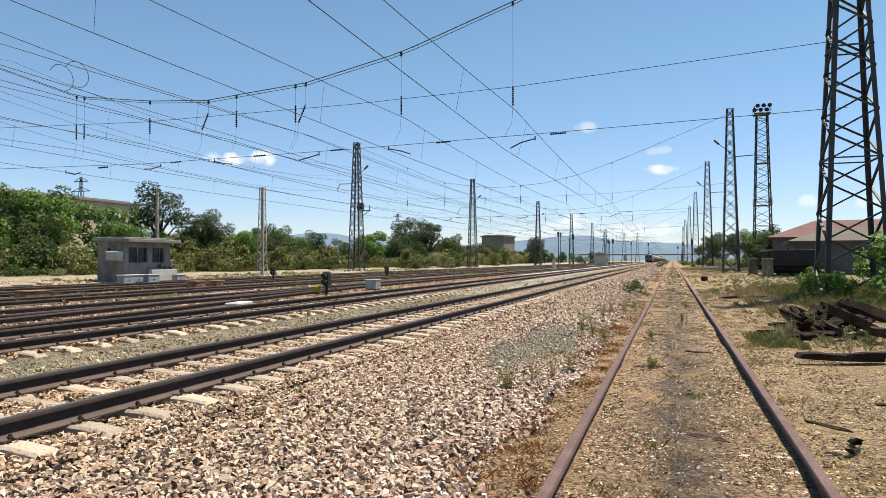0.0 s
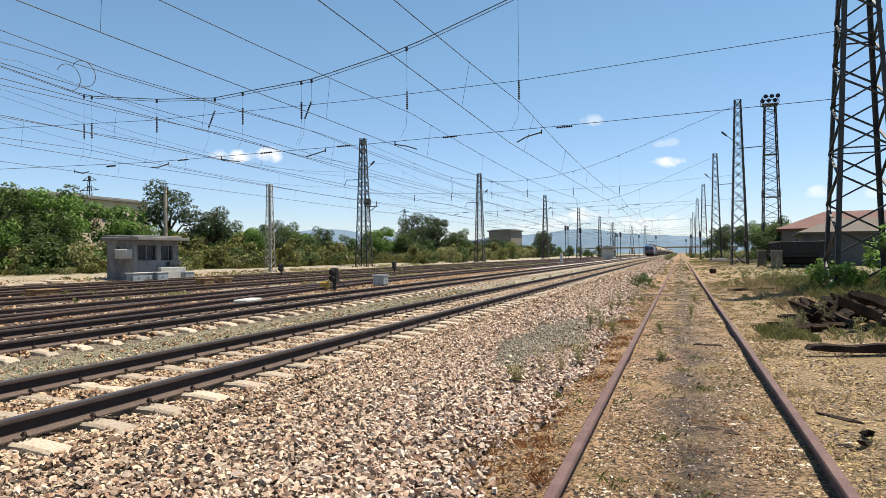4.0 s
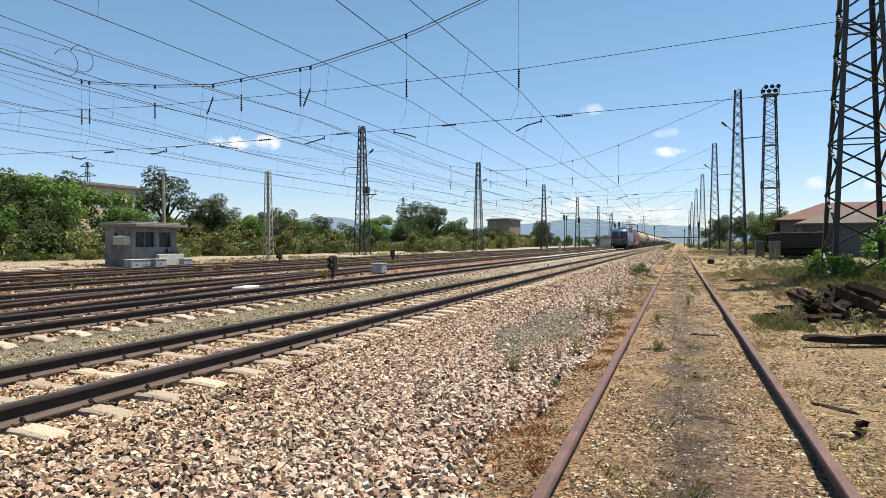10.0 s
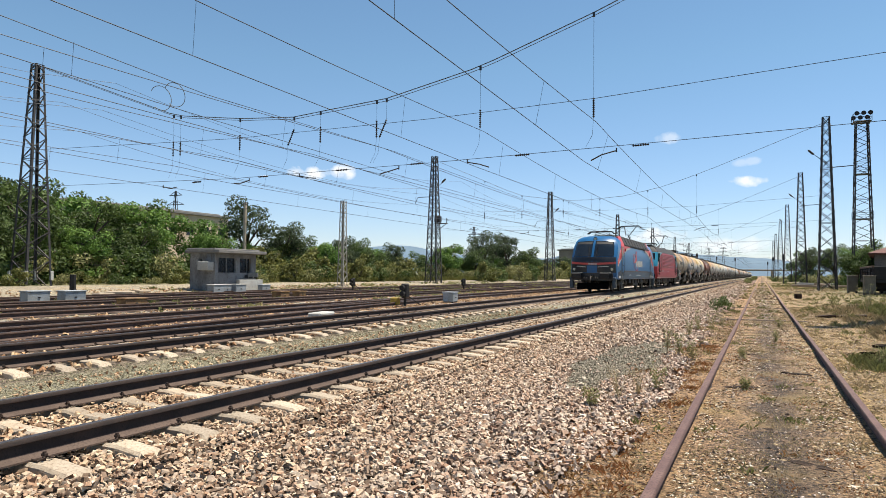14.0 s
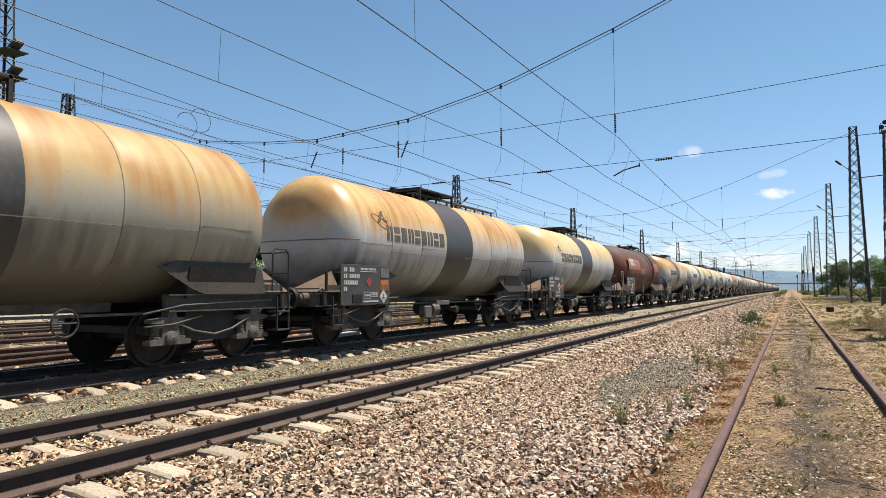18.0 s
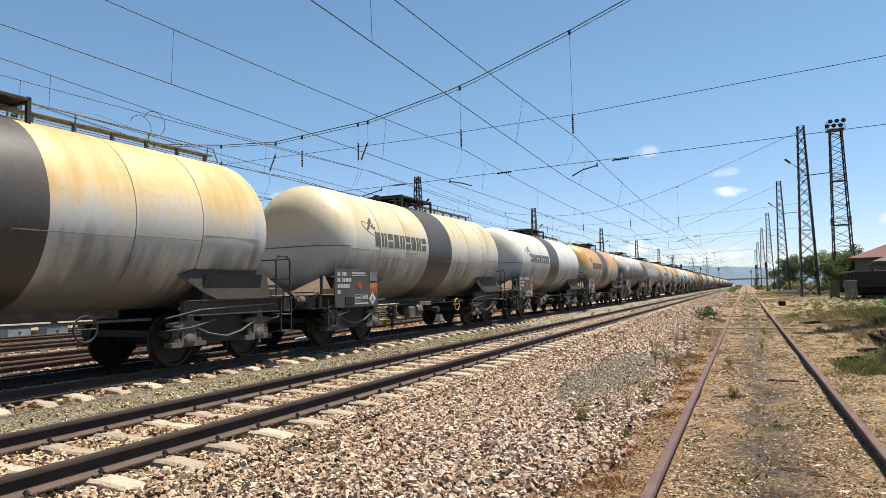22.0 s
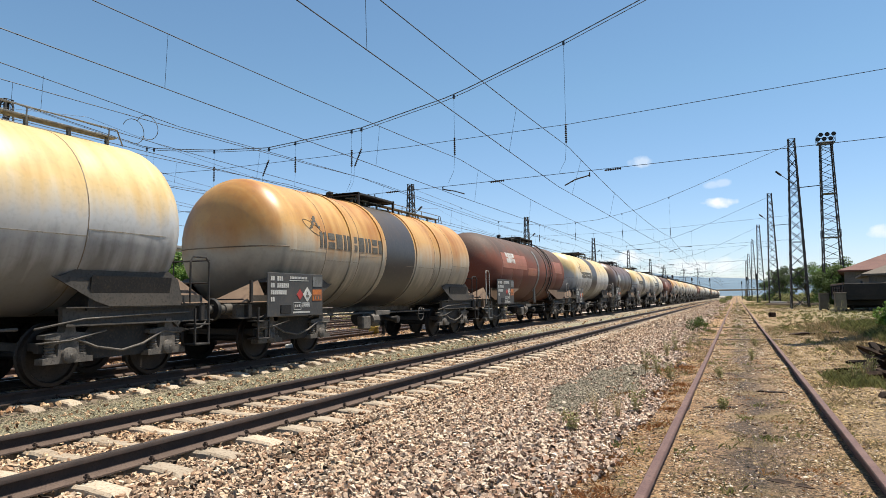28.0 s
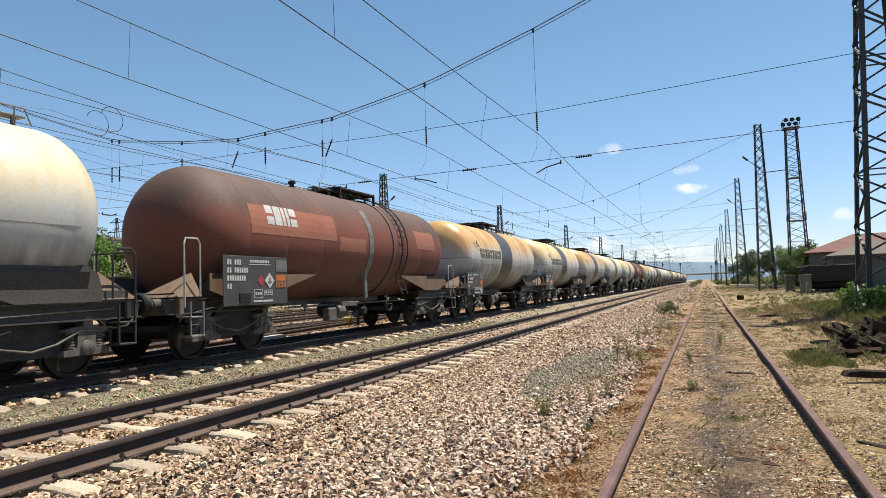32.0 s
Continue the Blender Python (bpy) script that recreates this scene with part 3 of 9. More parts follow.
build_ground()
build_main_track("a", "main track of rusty rails on concrete sleepers in light ballast", 150, 330, 26)
build_main_track("b", "main track of rusty rails on dusty concrete sleepers", 110, 330, 20)
timber_track("c", [(-14.8, -40), (-14.8, 400)], "yard track on old dark timbers in pale ballast", -10, 160, 60)
timber_track("d", [(-19.2, -40), (-19.2, 400)], "rusty yard track among weeds", -10, 160, 50)
timber_track("e", [(-23.4, -40), (-23.4, 400)], "rusty yard track among weeds", -10, 120, 40)
timber_track("f", [(-27.6, -40), (-27.6, 400)], "overgrown rusty yard track", -10, 120, 40)
timber_track("turnout", [(-10.0, -24), (-10.25, -12), (-11.2, 0), (-12.5, 10), (-13.8, 20), (-14.55, 28), (-14.8, 38)], "diverging turnout track between two yard tracks", -8, 30, 40)
build_siding()

# ---- the train ----
TRAIN_X, TANK_R, TANK_Z = TRACKS["b"], 1.45, 2.47  # tank centre above the rail


def tank_paint(name, low, high, stain, amount, line=2.6, rough=0.42, streaky=1.0, dirt_shade_amount=0.7):
    """Old tank paint: dust and rust stains streak down the upper half; the lower tone and belly have shade painted in.
    """
    m = bpy.data.materials.new(name)
    m.use_nodes = True
    n, l = m.node_tree.nodes, m.node_tree.links
    p = n["Principled BSDF"]
    p.inputs["Roughness"].default_value = rough
    tc = n.new("ShaderNodeTexCoord")
    info = n.new("ShaderNodeObjectInfo")
    off = n.new("ShaderNodeVectorMath")
    off.operation = "MULTIPLY_ADD"
    off.inputs[1].default_value = (0, 40, 0)
    comb = n.new("ShaderNodeCombineXYZ")
    l.new(info.outputs["Random"], comb.inputs[1])
    l.new(comb.outputs[0], off.inputs[0])
    l.new(tc.outputs["Object"], off.inputs[2])
    run = n.new("ShaderNodeMapping")
    run.inputs["Scale"].default_value = (0.4, 3.0, 0.25)
    l.new(off.outputs[0], run.inputs["Vector"])
    streak = n.new("ShaderNodeTexNoise")
    streak.inputs["Scale"].default_value, streak.inputs["Detail"].default_value = 1.6, 6
    l.new(run.outputs[0], streak.inputs["Vector"])
    blot = n.new("ShaderNodeTexNoise")
    blot.inputs["Scale"].default_value, blot.inputs["Detail"].default_value = 0.8, 4
    l.new(off.outputs[0], blot.inputs["Vector"])
    fine = n.new("ShaderNodeTexNoise")
    fine.inputs["Scale"].default_value, fine.inputs["Detail"].default_value = 14, 5
    l.new(off.outputs[0], fine.inputs["Vector"])
    sep = n.new("ShaderNodeSeparateXYZ")
    l.new(tc.outputs["Object"], sep.inputs[0])

    def math_node(op, a, b, c=None):
        k = n.new("ShaderNodeMath")
        k.operation = op
        for i, v in enumerate((a, b, c)):
            if v is None:
                continue
            if isinstance(v, (int, float)):
                k.inputs[i].default_value = v
            else:
                l.new(v, k.inputs[i])
        return k.outputs[0]
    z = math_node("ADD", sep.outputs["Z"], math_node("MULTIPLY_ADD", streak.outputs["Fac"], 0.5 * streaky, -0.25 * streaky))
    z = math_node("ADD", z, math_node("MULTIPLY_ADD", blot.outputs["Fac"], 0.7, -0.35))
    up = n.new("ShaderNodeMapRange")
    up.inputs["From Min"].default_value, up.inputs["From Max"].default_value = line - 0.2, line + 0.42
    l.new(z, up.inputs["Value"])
    # lower tone: base paint with part of the underside's shade in it
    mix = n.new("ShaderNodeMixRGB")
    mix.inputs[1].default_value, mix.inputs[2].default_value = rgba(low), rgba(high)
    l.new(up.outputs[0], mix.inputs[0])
    sm = n.new("ShaderNodeMapRange")
    sm.inputs["From Min"].default_value, sm.inputs["From Max"].default_value = 0.45, 0.66
    sm.inputs["To Max"].default_value = amount
    l.new(math_node("ADD", math_node("MULTIPLY", blot.outputs["Fac"], 0.55), math_node("MULTIPLY", streak.outputs["Fac"], 0.5)), sm.inputs["Value"])
    sfac = math_node("MULTIPLY", sm.outputs[0], math_node("MULTIPLY_ADD", up.outputs[0], 0.85, 0.15))
    mix2 = n.new("ShaderNodeMixRGB")
    mix2.inputs[2].default_value = rgba(stain)
    l.new(sfac, mix2.inputs[0])
    l.new(mix.outputs[0], mix2.inputs[1])
    grime = n.new("ShaderNodeMapRange")
    grime.inputs["From Min"].default_value, grime.inputs["From Max"].default_value = 0.5, 0.78
    grime.inputs["To Max"].default_value = 0.22
    l.new(fine.outputs["Fac"], grime.inputs["Value"])
    mix3 = n.new("ShaderNodeMixRGB")
    mix3.inputs[2].default_value = (0.16, 0.13, 0.10, 1)
    l.new(grime.outputs[0], mix3.inputs[0])
    l.new(mix2.outputs[0], mix3.inputs[1])
    # dark brown for dirt and belly shade together, in runs and blotches over the lower shell
    dirt_shade = n.new("ShaderNodeMapRange")
    dirt_shade.inputs["From Min"].default_value, dirt_shade.inputs["From Max"].default_value = 2.15, 1.55
    dirt_shade.inputs["To Max"].default_value = dirt_shade_amount
    l.new(math_node("ADD", sep.outputs["Z"], math_node("MULTIPLY_ADD", math_node("ADD", streak.outputs["Fac"], blot.outputs["Fac"]), 1.3, -1.3)), dirt_shade.inputs["Value"])
    mix4 = n.new("ShaderNodeMixRGB")
    mix4.inputs[2].default_value = (0.055, 0.042, 0.032, 1)
    l.new(dirt_shade.outputs[0], mix4.inputs[0])
    l.new(mix3.outputs[0], mix4.inputs[1])
    l.new(mix4.outputs[0], p.inputs["Base Color"])
    dents = n.new("ShaderNodeTexNoise")
    dents.inputs["Scale"].default_value, dents.inputs["Detail"].default_value = 1.7, 2
    l.new(off.outputs[0], dents.inputs["Vector"])
    b = n.new("ShaderNodeBump")
    b.inputs["Strength"].default_value, b.inputs["Distance"].default_value = 0.12, 0.03
    l.new(dents.outputs["Fac"], b.inputs["Height"])
    l.new(b.outputs[0], p.inputs["Normal"])
    return m


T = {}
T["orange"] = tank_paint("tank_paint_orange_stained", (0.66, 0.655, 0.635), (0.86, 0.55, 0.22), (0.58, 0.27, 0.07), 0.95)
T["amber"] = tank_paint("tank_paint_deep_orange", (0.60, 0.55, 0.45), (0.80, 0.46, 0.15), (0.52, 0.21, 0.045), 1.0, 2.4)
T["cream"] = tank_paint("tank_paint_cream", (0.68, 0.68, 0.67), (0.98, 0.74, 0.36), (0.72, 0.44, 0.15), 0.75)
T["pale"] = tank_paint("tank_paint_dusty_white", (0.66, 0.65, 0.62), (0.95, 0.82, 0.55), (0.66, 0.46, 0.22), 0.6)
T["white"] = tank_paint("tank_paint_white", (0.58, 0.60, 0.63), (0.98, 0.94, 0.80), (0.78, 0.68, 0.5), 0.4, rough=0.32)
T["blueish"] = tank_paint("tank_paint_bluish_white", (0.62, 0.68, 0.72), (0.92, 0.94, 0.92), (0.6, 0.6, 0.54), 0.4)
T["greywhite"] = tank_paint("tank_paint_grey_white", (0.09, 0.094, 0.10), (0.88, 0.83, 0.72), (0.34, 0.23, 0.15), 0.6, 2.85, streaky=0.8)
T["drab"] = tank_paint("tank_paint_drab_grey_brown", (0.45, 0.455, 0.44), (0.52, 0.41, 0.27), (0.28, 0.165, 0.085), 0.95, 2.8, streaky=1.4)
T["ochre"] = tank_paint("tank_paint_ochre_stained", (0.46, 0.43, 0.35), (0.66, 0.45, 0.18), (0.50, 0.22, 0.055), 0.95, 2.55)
T["red"] = tank_paint("tank_paint_red_brown", (0.24, 0.062, 0.03), (0.125, 0.06, 0.04), (0.075, 0.045, 0.033), 0.9, 2.9, rough=0.72, dirt_shade_amount=0.5)
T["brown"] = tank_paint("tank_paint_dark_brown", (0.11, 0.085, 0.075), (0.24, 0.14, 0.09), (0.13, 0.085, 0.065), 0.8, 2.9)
M["band"] = tank_paint("tank_band_dark_grey", (0.062, 0.059, 0.06), (0.085, 0.074, 0.07), (0.17, 0.12, 0.075), 0.4)
M["frame_dark"] = mat("oily_dark_frame_paint", (0.022, 0.021, 0.02), (0.04, 0.034, 0.03), (0.07, 0.05, 0.036), 0.7, 0.1, 2, 25)
M["frame_grey"] = mat("dusty_grey_frame_paint", (0.085, 0.077, 0.067), (0.12, 0.10, 0.08), (0.05, 0.043, 0.037), 0.75, 0.1, 2, 25)
M["frame_rust"] = mat("rust_brown_frame_paint", (0.25, 0.165, 0.105), (0.19, 0.12, 0.075), (0.16, 0.10, 0.065), 0.8, 0.0, 1.5, 7)
M["panel"] = mat("dull_grey_board_paint", (0.062, 0.062, 0.062), (0.085, 0.08, 0.075), (0.11, 0.09, 0.07), 0.6, 0, 3, 25, 0.05)
M["seam"] = mat("grimy_weld_seam", (0.42, 0.37, 0.29), (0.52, 0.47, 0.38), (0.16, 0.13, 0.10), 0.8, 0, 3, 30, 0.05)
M["ring_grime"] = mat("rust_streaked_ring_seam", (0.24, 0.17, 0.11), (0.34, 0.27, 0.19), (0.10, 0.07, 0.05), 0.8, 0, 1.5, 12, 0.05)
M["letter"] = mat("dark_grey_lettering_paint", (0.115, 0.107, 0.09), (0.18, 0.155, 0.115), None, 0.6, 0, 5, 30, 0.03)
M["pale_patch"] = mat("repainted_red_patch", (0.46, 0.165, 0.085), (0.40, 0.14, 0.07), None, 0.5, 0, 3, 30, 0.03)
M["rail_white"] = mat("chipped_white_hand_rail_paint", (0.62, 0.60, 0.55), (0.5, 0.47, 0.42), (0.3, 0.24, 0.18), 0.6, 0, 4, 40, 0.05)
M["zinc"] = mat("galvanised_walkway_steel", (0.29, 0.295, 0.28), (0.2, 0.195, 0.18), (0.13, 0.11, 0.09), 0.6, 0.3, 4, 40)


def tank_patch(g, y0, y1, z0, z1, r=TANK_R + 0.006, n=4, thick=0.004):
    """A thin sheet on the +x flank of the tank between two heights above the tank's centre line."""
    a0, a1 = math.asin(max(-1, min(1, z0 / r))), math.asin(max(-1, min(1, z1 / r)))
    vs, fs = [], []
    for k in range(n + 1):
        a = a0 + (a1 - a0) * k / n
        for rr in (r, r - thick - 0.004):
            for y in (y0, y1):
                vs.append((rr * math.cos(a), y, TANK_Z + rr * math.sin(a)))
    for k in range(n):
        i, j = 4 * k, 4 * k + 4
        fs += [(i, i + 1, j + 1, j), (i + 2, j + 2, j + 3, i + 3), (i, j, j + 2, i + 2), (i + 1, i + 3, j + 3, j + 1)]
    fs += [(0, 2, 3, 1), (4 * n, 4 * n + 1, 4 * n + 3, 4 * n + 2)]
    return g.add(vs, fs)


def letter_blocks(w, material, y0, y1, z0, z1, count, gap=0.28, seed=1):
    """A row of plain blocks in place of a painted word."""
    step = (y1 - y0) / count
    for k in range(count):
        ya, yb = y0 + k * step, y0 + (k + 1 - gap) * step
        kind = (k + seed) % 3
        g = Geo()
        if kind == 0:
            tank_patch(g, ya, yb, z0, z1)
        elif kind == 1:
            tank_patch(g, ya, ya + (yb - ya) * 0.4, z0, z1)
            tank_patch(g, ya + (yb - ya) * 0.6, yb, z0, z1)
        else:
            tank_patch(g, ya, yb, z0, z0 + (z1 - z0) * 0.42, n=2)
            tank_patch(g, ya, yb, z0 + (z1 - z0) * 0.58, z1, n=2)
        make("letter_block", g, material, w)


def wheel_profile(r):
    return [(-0.068, 0.08), (-0.068, 0.10), (-0.03, 0.14), (-0.012, r * 0.55), (-0.02, r * 0.82), (-0.055, r * 0.86), (-0.055, r * 1.06), (-0.03, r * 1.065), (-0.02, r * 1.005),
            (0.065, r * 0.985), (0.072, r * 0.86), (0.03, r * 0.82), (0.02, r * 0.55), (0.045, 0.14), (0.09, 0.10), (0.09, 0.08)]


def wheelset_geo(r, axle=True):
    g = Geo()
    for s in (-1, 1):
        g.slot = 0
        prof = [(s * 0.75 + s * a, rr) for a, rr in wheel_profile(r)]
        if s < 0:
            prof = prof[::-1]
        g.lathe(prof, (0, 0, 0), "x", 28)
    g.rod((-1.05, 0, 0), (1.05, 0, 0), 0.08, 10)
    return g


SPINNING = []
BIG_WHEELS = []


def y25_bogie(parent, y, name="bogie"):
    """A two-axle freight bogie with cast side frames, springs, axle boxes and brake gear."""
    g = Geo()
    g.box((0, 0, 0.68), (1.9, 0.42, 0.26), 0.03)
    b = make(name, g, M["frame_dark"], parent, at=pose(0, y, 0))
    for s in (-1, 1):
        g = Geo()
        side = [(-1.28, 0.52), (-1.28, 0.66), (-0.62, 0.68), (-0.5, 0.86), (0.5, 0.86), (0.62, 0.68), (1.28, 0.66), (1.28, 0.52), (0.62, 0.5), (0.45, 0.38), (-0.45, 0.38), (-0.62, 0.5)]
        g.prism(side, s * 1.0 - 0.05, s * 1.0 + 0.05, "x")
        g.box((s * 1.0, 0, 0.88), (0.24, 1.2, 0.05), 0.01)
        make("side_frame", g, M["frame_dark"], b)
    for e in (-1.24, 1.24):
        make("end_beam", Geo().box((0, e, 0.6), (1.95, 0.08, 0.12), 0.01), M["frame_dark"], b)
    for a in (-0.9, 0.9):
        ws = make("wheelset", wheelset_geo(0.46), M["wheel"], b, smooth=35)
        ws.matrix_parent_inverse = Matrix.Translation((0, a, 0.46))
        SPINNING.append(ws)
        for s in (-1, 1):
            g = Geo()
            cast = [(-0.39, 0.36), (0.39, 0.36), (0.39, 0.44), (0.17, 0.47), (0.15, 0.69), (0.37, 0.71), (0.37, 0.77), (0.11, 0.8), (0.08, 0.94), (-0.04, 0.94), (-0.07, 0.8), (-0.37, 0.77), (-0.37, 0.71), (-0.15, 0.69), (-0.17, 0.47), (-0.39, 0.44)]
            g.prism([(a + p, z) for p, z in cast], s * 1.0, s * 1.17, "x")
            g.lathe([(s * 1.17, 0.12), (s * 1.215, 0.112), (s * 1.235, 0.07)][:: 1 if s > 0 else -1], (0, a, 0.47), "x", 12)
            g.box((s * 1.23, a, 0.47), (0.03, 0.05, 0.05), 0.01)
            make("axle_box", g, M["axlebox"], b, smooth=40)
            for e in (-0.24, 0.24):
                prof = [(0.46, 0.085), (0.495, 0.085)] + [(0.5 + 0.0225 * k, 0.075 if k % 2 else 0.055) for k in range(11)]
                make("spring", Geo().lathe(prof, (s * 1.09, a + e, 0), "z", 9), M["axlebox"], b, smooth=40)
    for s in (-1, 1):
        g = Geo()
        pts = [(s * 1.16, -1.2, 0.62), (s * 1.17, -0.85, 0.72), (s * 1.17, -0.45, 0.56), (s * 1.17, 0.0, 0.48), (s * 1.17, 0.4, 0.56), (s * 1.17, 0.8, 0.74), (s * 1.16, 1.2, 0.7)]
        g.tube(pts, 0.02, 6)
        g.tube([(s * 1.2, -1.45, 0.86), (s * 1.2, -0.7, 0.98), (s * 1.2, 0.3, 1.02), (s * 1.2, 1.35, 1.04)], 0.016, 5)
        g.tube([(s * 1.18, -1.4, 0.66), (s * 1.19, -0.9, 0.68), (s * 1.19, -0.3, 0.8)], 0.014, 5)
        make("brake_pipe", g, M["axlebox"], b, smooth=True)
        for e in (-0.42, 0.42):
            make("brake_shoe_hanger", Geo().box((s * 0.75, e, 0.42), (0.1, 0.06, 0.34), 0.01), M["black"], b)
    return b


def add_buffers(w, half, z=1.06):
    for e in (-1, 1):
        for s in (-1, 1):
            g = Geo()
            g.lathe([(half - 0.62, 0.14), (half - 0.58, 0.17), (half - 0.56, 0.115), (half - 0.3, 0.11), (half - 0.29, 0.085), (half - 0.06, 0.08)], (s * 0.875, 0, z), "y", 14)
            if e < 0:
                g.v = [(p[0], -p[1], p[2]) for p in g.v]
                g.f = [f[::-1] for f in g.f]
            b = make("buffer", g, M["frame_grey"], w, smooth=35)
            g = Geo()
            g.lathe([(half - 0.07, 0.2), (half - 0.025, 0.225), (half, 0.2)], (s * 0.875, 0, z), "y", 18)
            if e < 0:
                g.v = [(p[0], -p[1], p[2]) for p in g.v]
                g.f = [f[::-1] for f in g.f]
            make("buffer_head", g, M["black"], b, smooth=30)
        g = Geo()
        y = e * half
        g.box((0, y - e * 0.5, z), (0.16, 0.24, 0.16), 0.02)
        g.tube([(0, y - e * 0.45, z), (0, y - e * 0.2, z - 0.1), (0, y - e * 0.05, z - 0.28), (0, y + e * 0.0, z - 0.36)], 0.03, 6)
        g.rod((0.1, y - e * 0.2, z - 0.12), (-0.1, y - e * 0.2, z - 0.12), 0.025, 6)
        g.tube([(0.35, y - e * 0.6, z - 0.1), (0.33, y - e * 0.3, z - 0.35), (0.3, y - e * 0.05, z - 0.38)], 0.026, 6)
        make("coupling", g, M["black"], w, smooth=True)


def data_board(w, y0, z0, x=1.49, wide=1.9, tall=0.88, seed=0, style=0, material=None):
    """The board with painted plates; its numbers are bars."""
    rnd = random.Random(seed)
    g = Geo()
    g.box((x, y0 + wide / 2, z0 + tall / 2), (0.02, wide, tall), 0.004)
    for yy in (y0 + 0.15, y0 + wide - 0.15):
        g.bar((x - 0.02, yy, z0 + 0.1), (x - 0.25, yy, z0 - 0.05), 0.05)
    board = make("data_board", g, material or M["panel"], w)
    px = x + 0.014

    def flat(g, a, b, c, d):
        g.box((px, y0 + (a + b) / 2, z0 + (c + d) / 2), (0.006, b - a, d - c))
    g = Geo()
    k = wide / 1.9
    t = tall / 0.88
    for row, (a, b) in enumerate(((0.10, 0.20), (0.10, 0.20), (0.10, 0.62), (0.10, 0.24))):
        z = (0.72 - 0.14 * row) * t
        while a < b - 0.02:
            flat(g, a * k, (a + 0.045) * k, z, z + 0.09 * t)
            a += 0.065
        if row < 2:
            a = 0.3
            while a < (0.44 if row == 0 else 0.68):
                flat(g, a * k, (a + 0.045) * k, z, z + 0.09 * t)
                a += 0.065
    a = 0.72
    while a < 1.3:
        flat(g, a * k, (a + 0.035) * k, 0.765 * t, 0.815 * t)
        a += 0.05
    flat(g, 0.70 * k, 1.36 * k, 0.725 * t, 0.74 * t)
    tagged(make("painted_writing", g, M["white_mark"], board), kind="stuff")
    g = Geo()
    for (a, b, c, d) in ((0.84, 1.10, 0.12, 0.28), (1.14, 1.40, 0.17, 0.27)):
        flat(g, a * k, b * k, d * t - 0.012, d * t)
        flat(g, a * k, b * k, c * t, c * t + 0.012)
        flat(g, a * k, a * k + 0.012, c * t, d * t)
        flat(g, b * k - 0.012, b * k, c * t, d * t)
        for j in range(3):
            flat(g, (a + 0.04 + 0.07 * j) * k, (a + 0.085 + 0.07 * j) * k, (c + d) / 2 * t - 0.02, (c + d) / 2 * t + 0.03)
    flat(g, 0.82 * k, 1.42 * k, 0.05 * t, 0.085 * t)
    tagged(make("inspection_grid", g, M["white_mark"], board), kind="stuff")

    def diamond(cy, cz, r, name, m):
        g = Geo()
        g.prism([(y0 + cy - r, z0 + cz), (y0 + cy, z0 + cz - r), (y0 + cy + r, z0 + cz), (y0 + cy, z0 + cz + r)], px - 0.004, px + 0.004, "x")
        return make(name, g, m, board)
    low = style % 2
    diamond(1.06 * k, (0.5 if low else 0.44) * t, 0.115, "red_hazard_diamond", M["red_mark"])
    wd = diamond((1.64 if low else 1.32) * k, (0.17 if low else 0.44) * t, 0.16, "white_hazard_diamond", M["white_mark"])
    g = Geo()
    cy, cz = y0 + (1.64 if low else 1.32) * k, z0 + (0.17 if low else 0.44) * t
    g.box((px + 0.008, cy, cz - 0.03), (0.006, 0.11, 0.03))
    g.box((px + 0.008, cy, cz + 0.03), (0.006, 0.03, 0.06))
    make("hazard_symbol", g, M["letter"], wd.parent)
    g = Geo()
    g.box((px, y0 + 1.68 * k, z0 + 0.43 * t), (0.008, 0.34 * k, 0.24 * t))
    op = make("orange_number_plate", g, M["orange_mark"], board)
    g = Geo()
    for j in range(3):
        g.box((px + 0.007, y0 + (1.58 + 0.1 * j) * k, z0 + 0.37 * t), (0.004, 0.05, 0.07))
    g.box((px + 0.007, y0 + 1.68 * k, z0 + 0.43 * t), (0.004, 0.32 * k, 0.012))
    make("plate_bars", g, M["letter"], op.parent)
    g = Geo()
    g.box((px, y0 + 1.7 * k, z0 + 0.72 * t), (0.012, 0.36 * k, 0.22 * t))
    cp = make("card_holder", g, M["zinc"], board)
    g = Geo()
    g.box((px, y0 + 0.58 * k, z0 + 0.14 * t), (0.03, 0.34, 0.18), 0.005)
    make("paper_clip_box", g, M["black"], board)
    return board


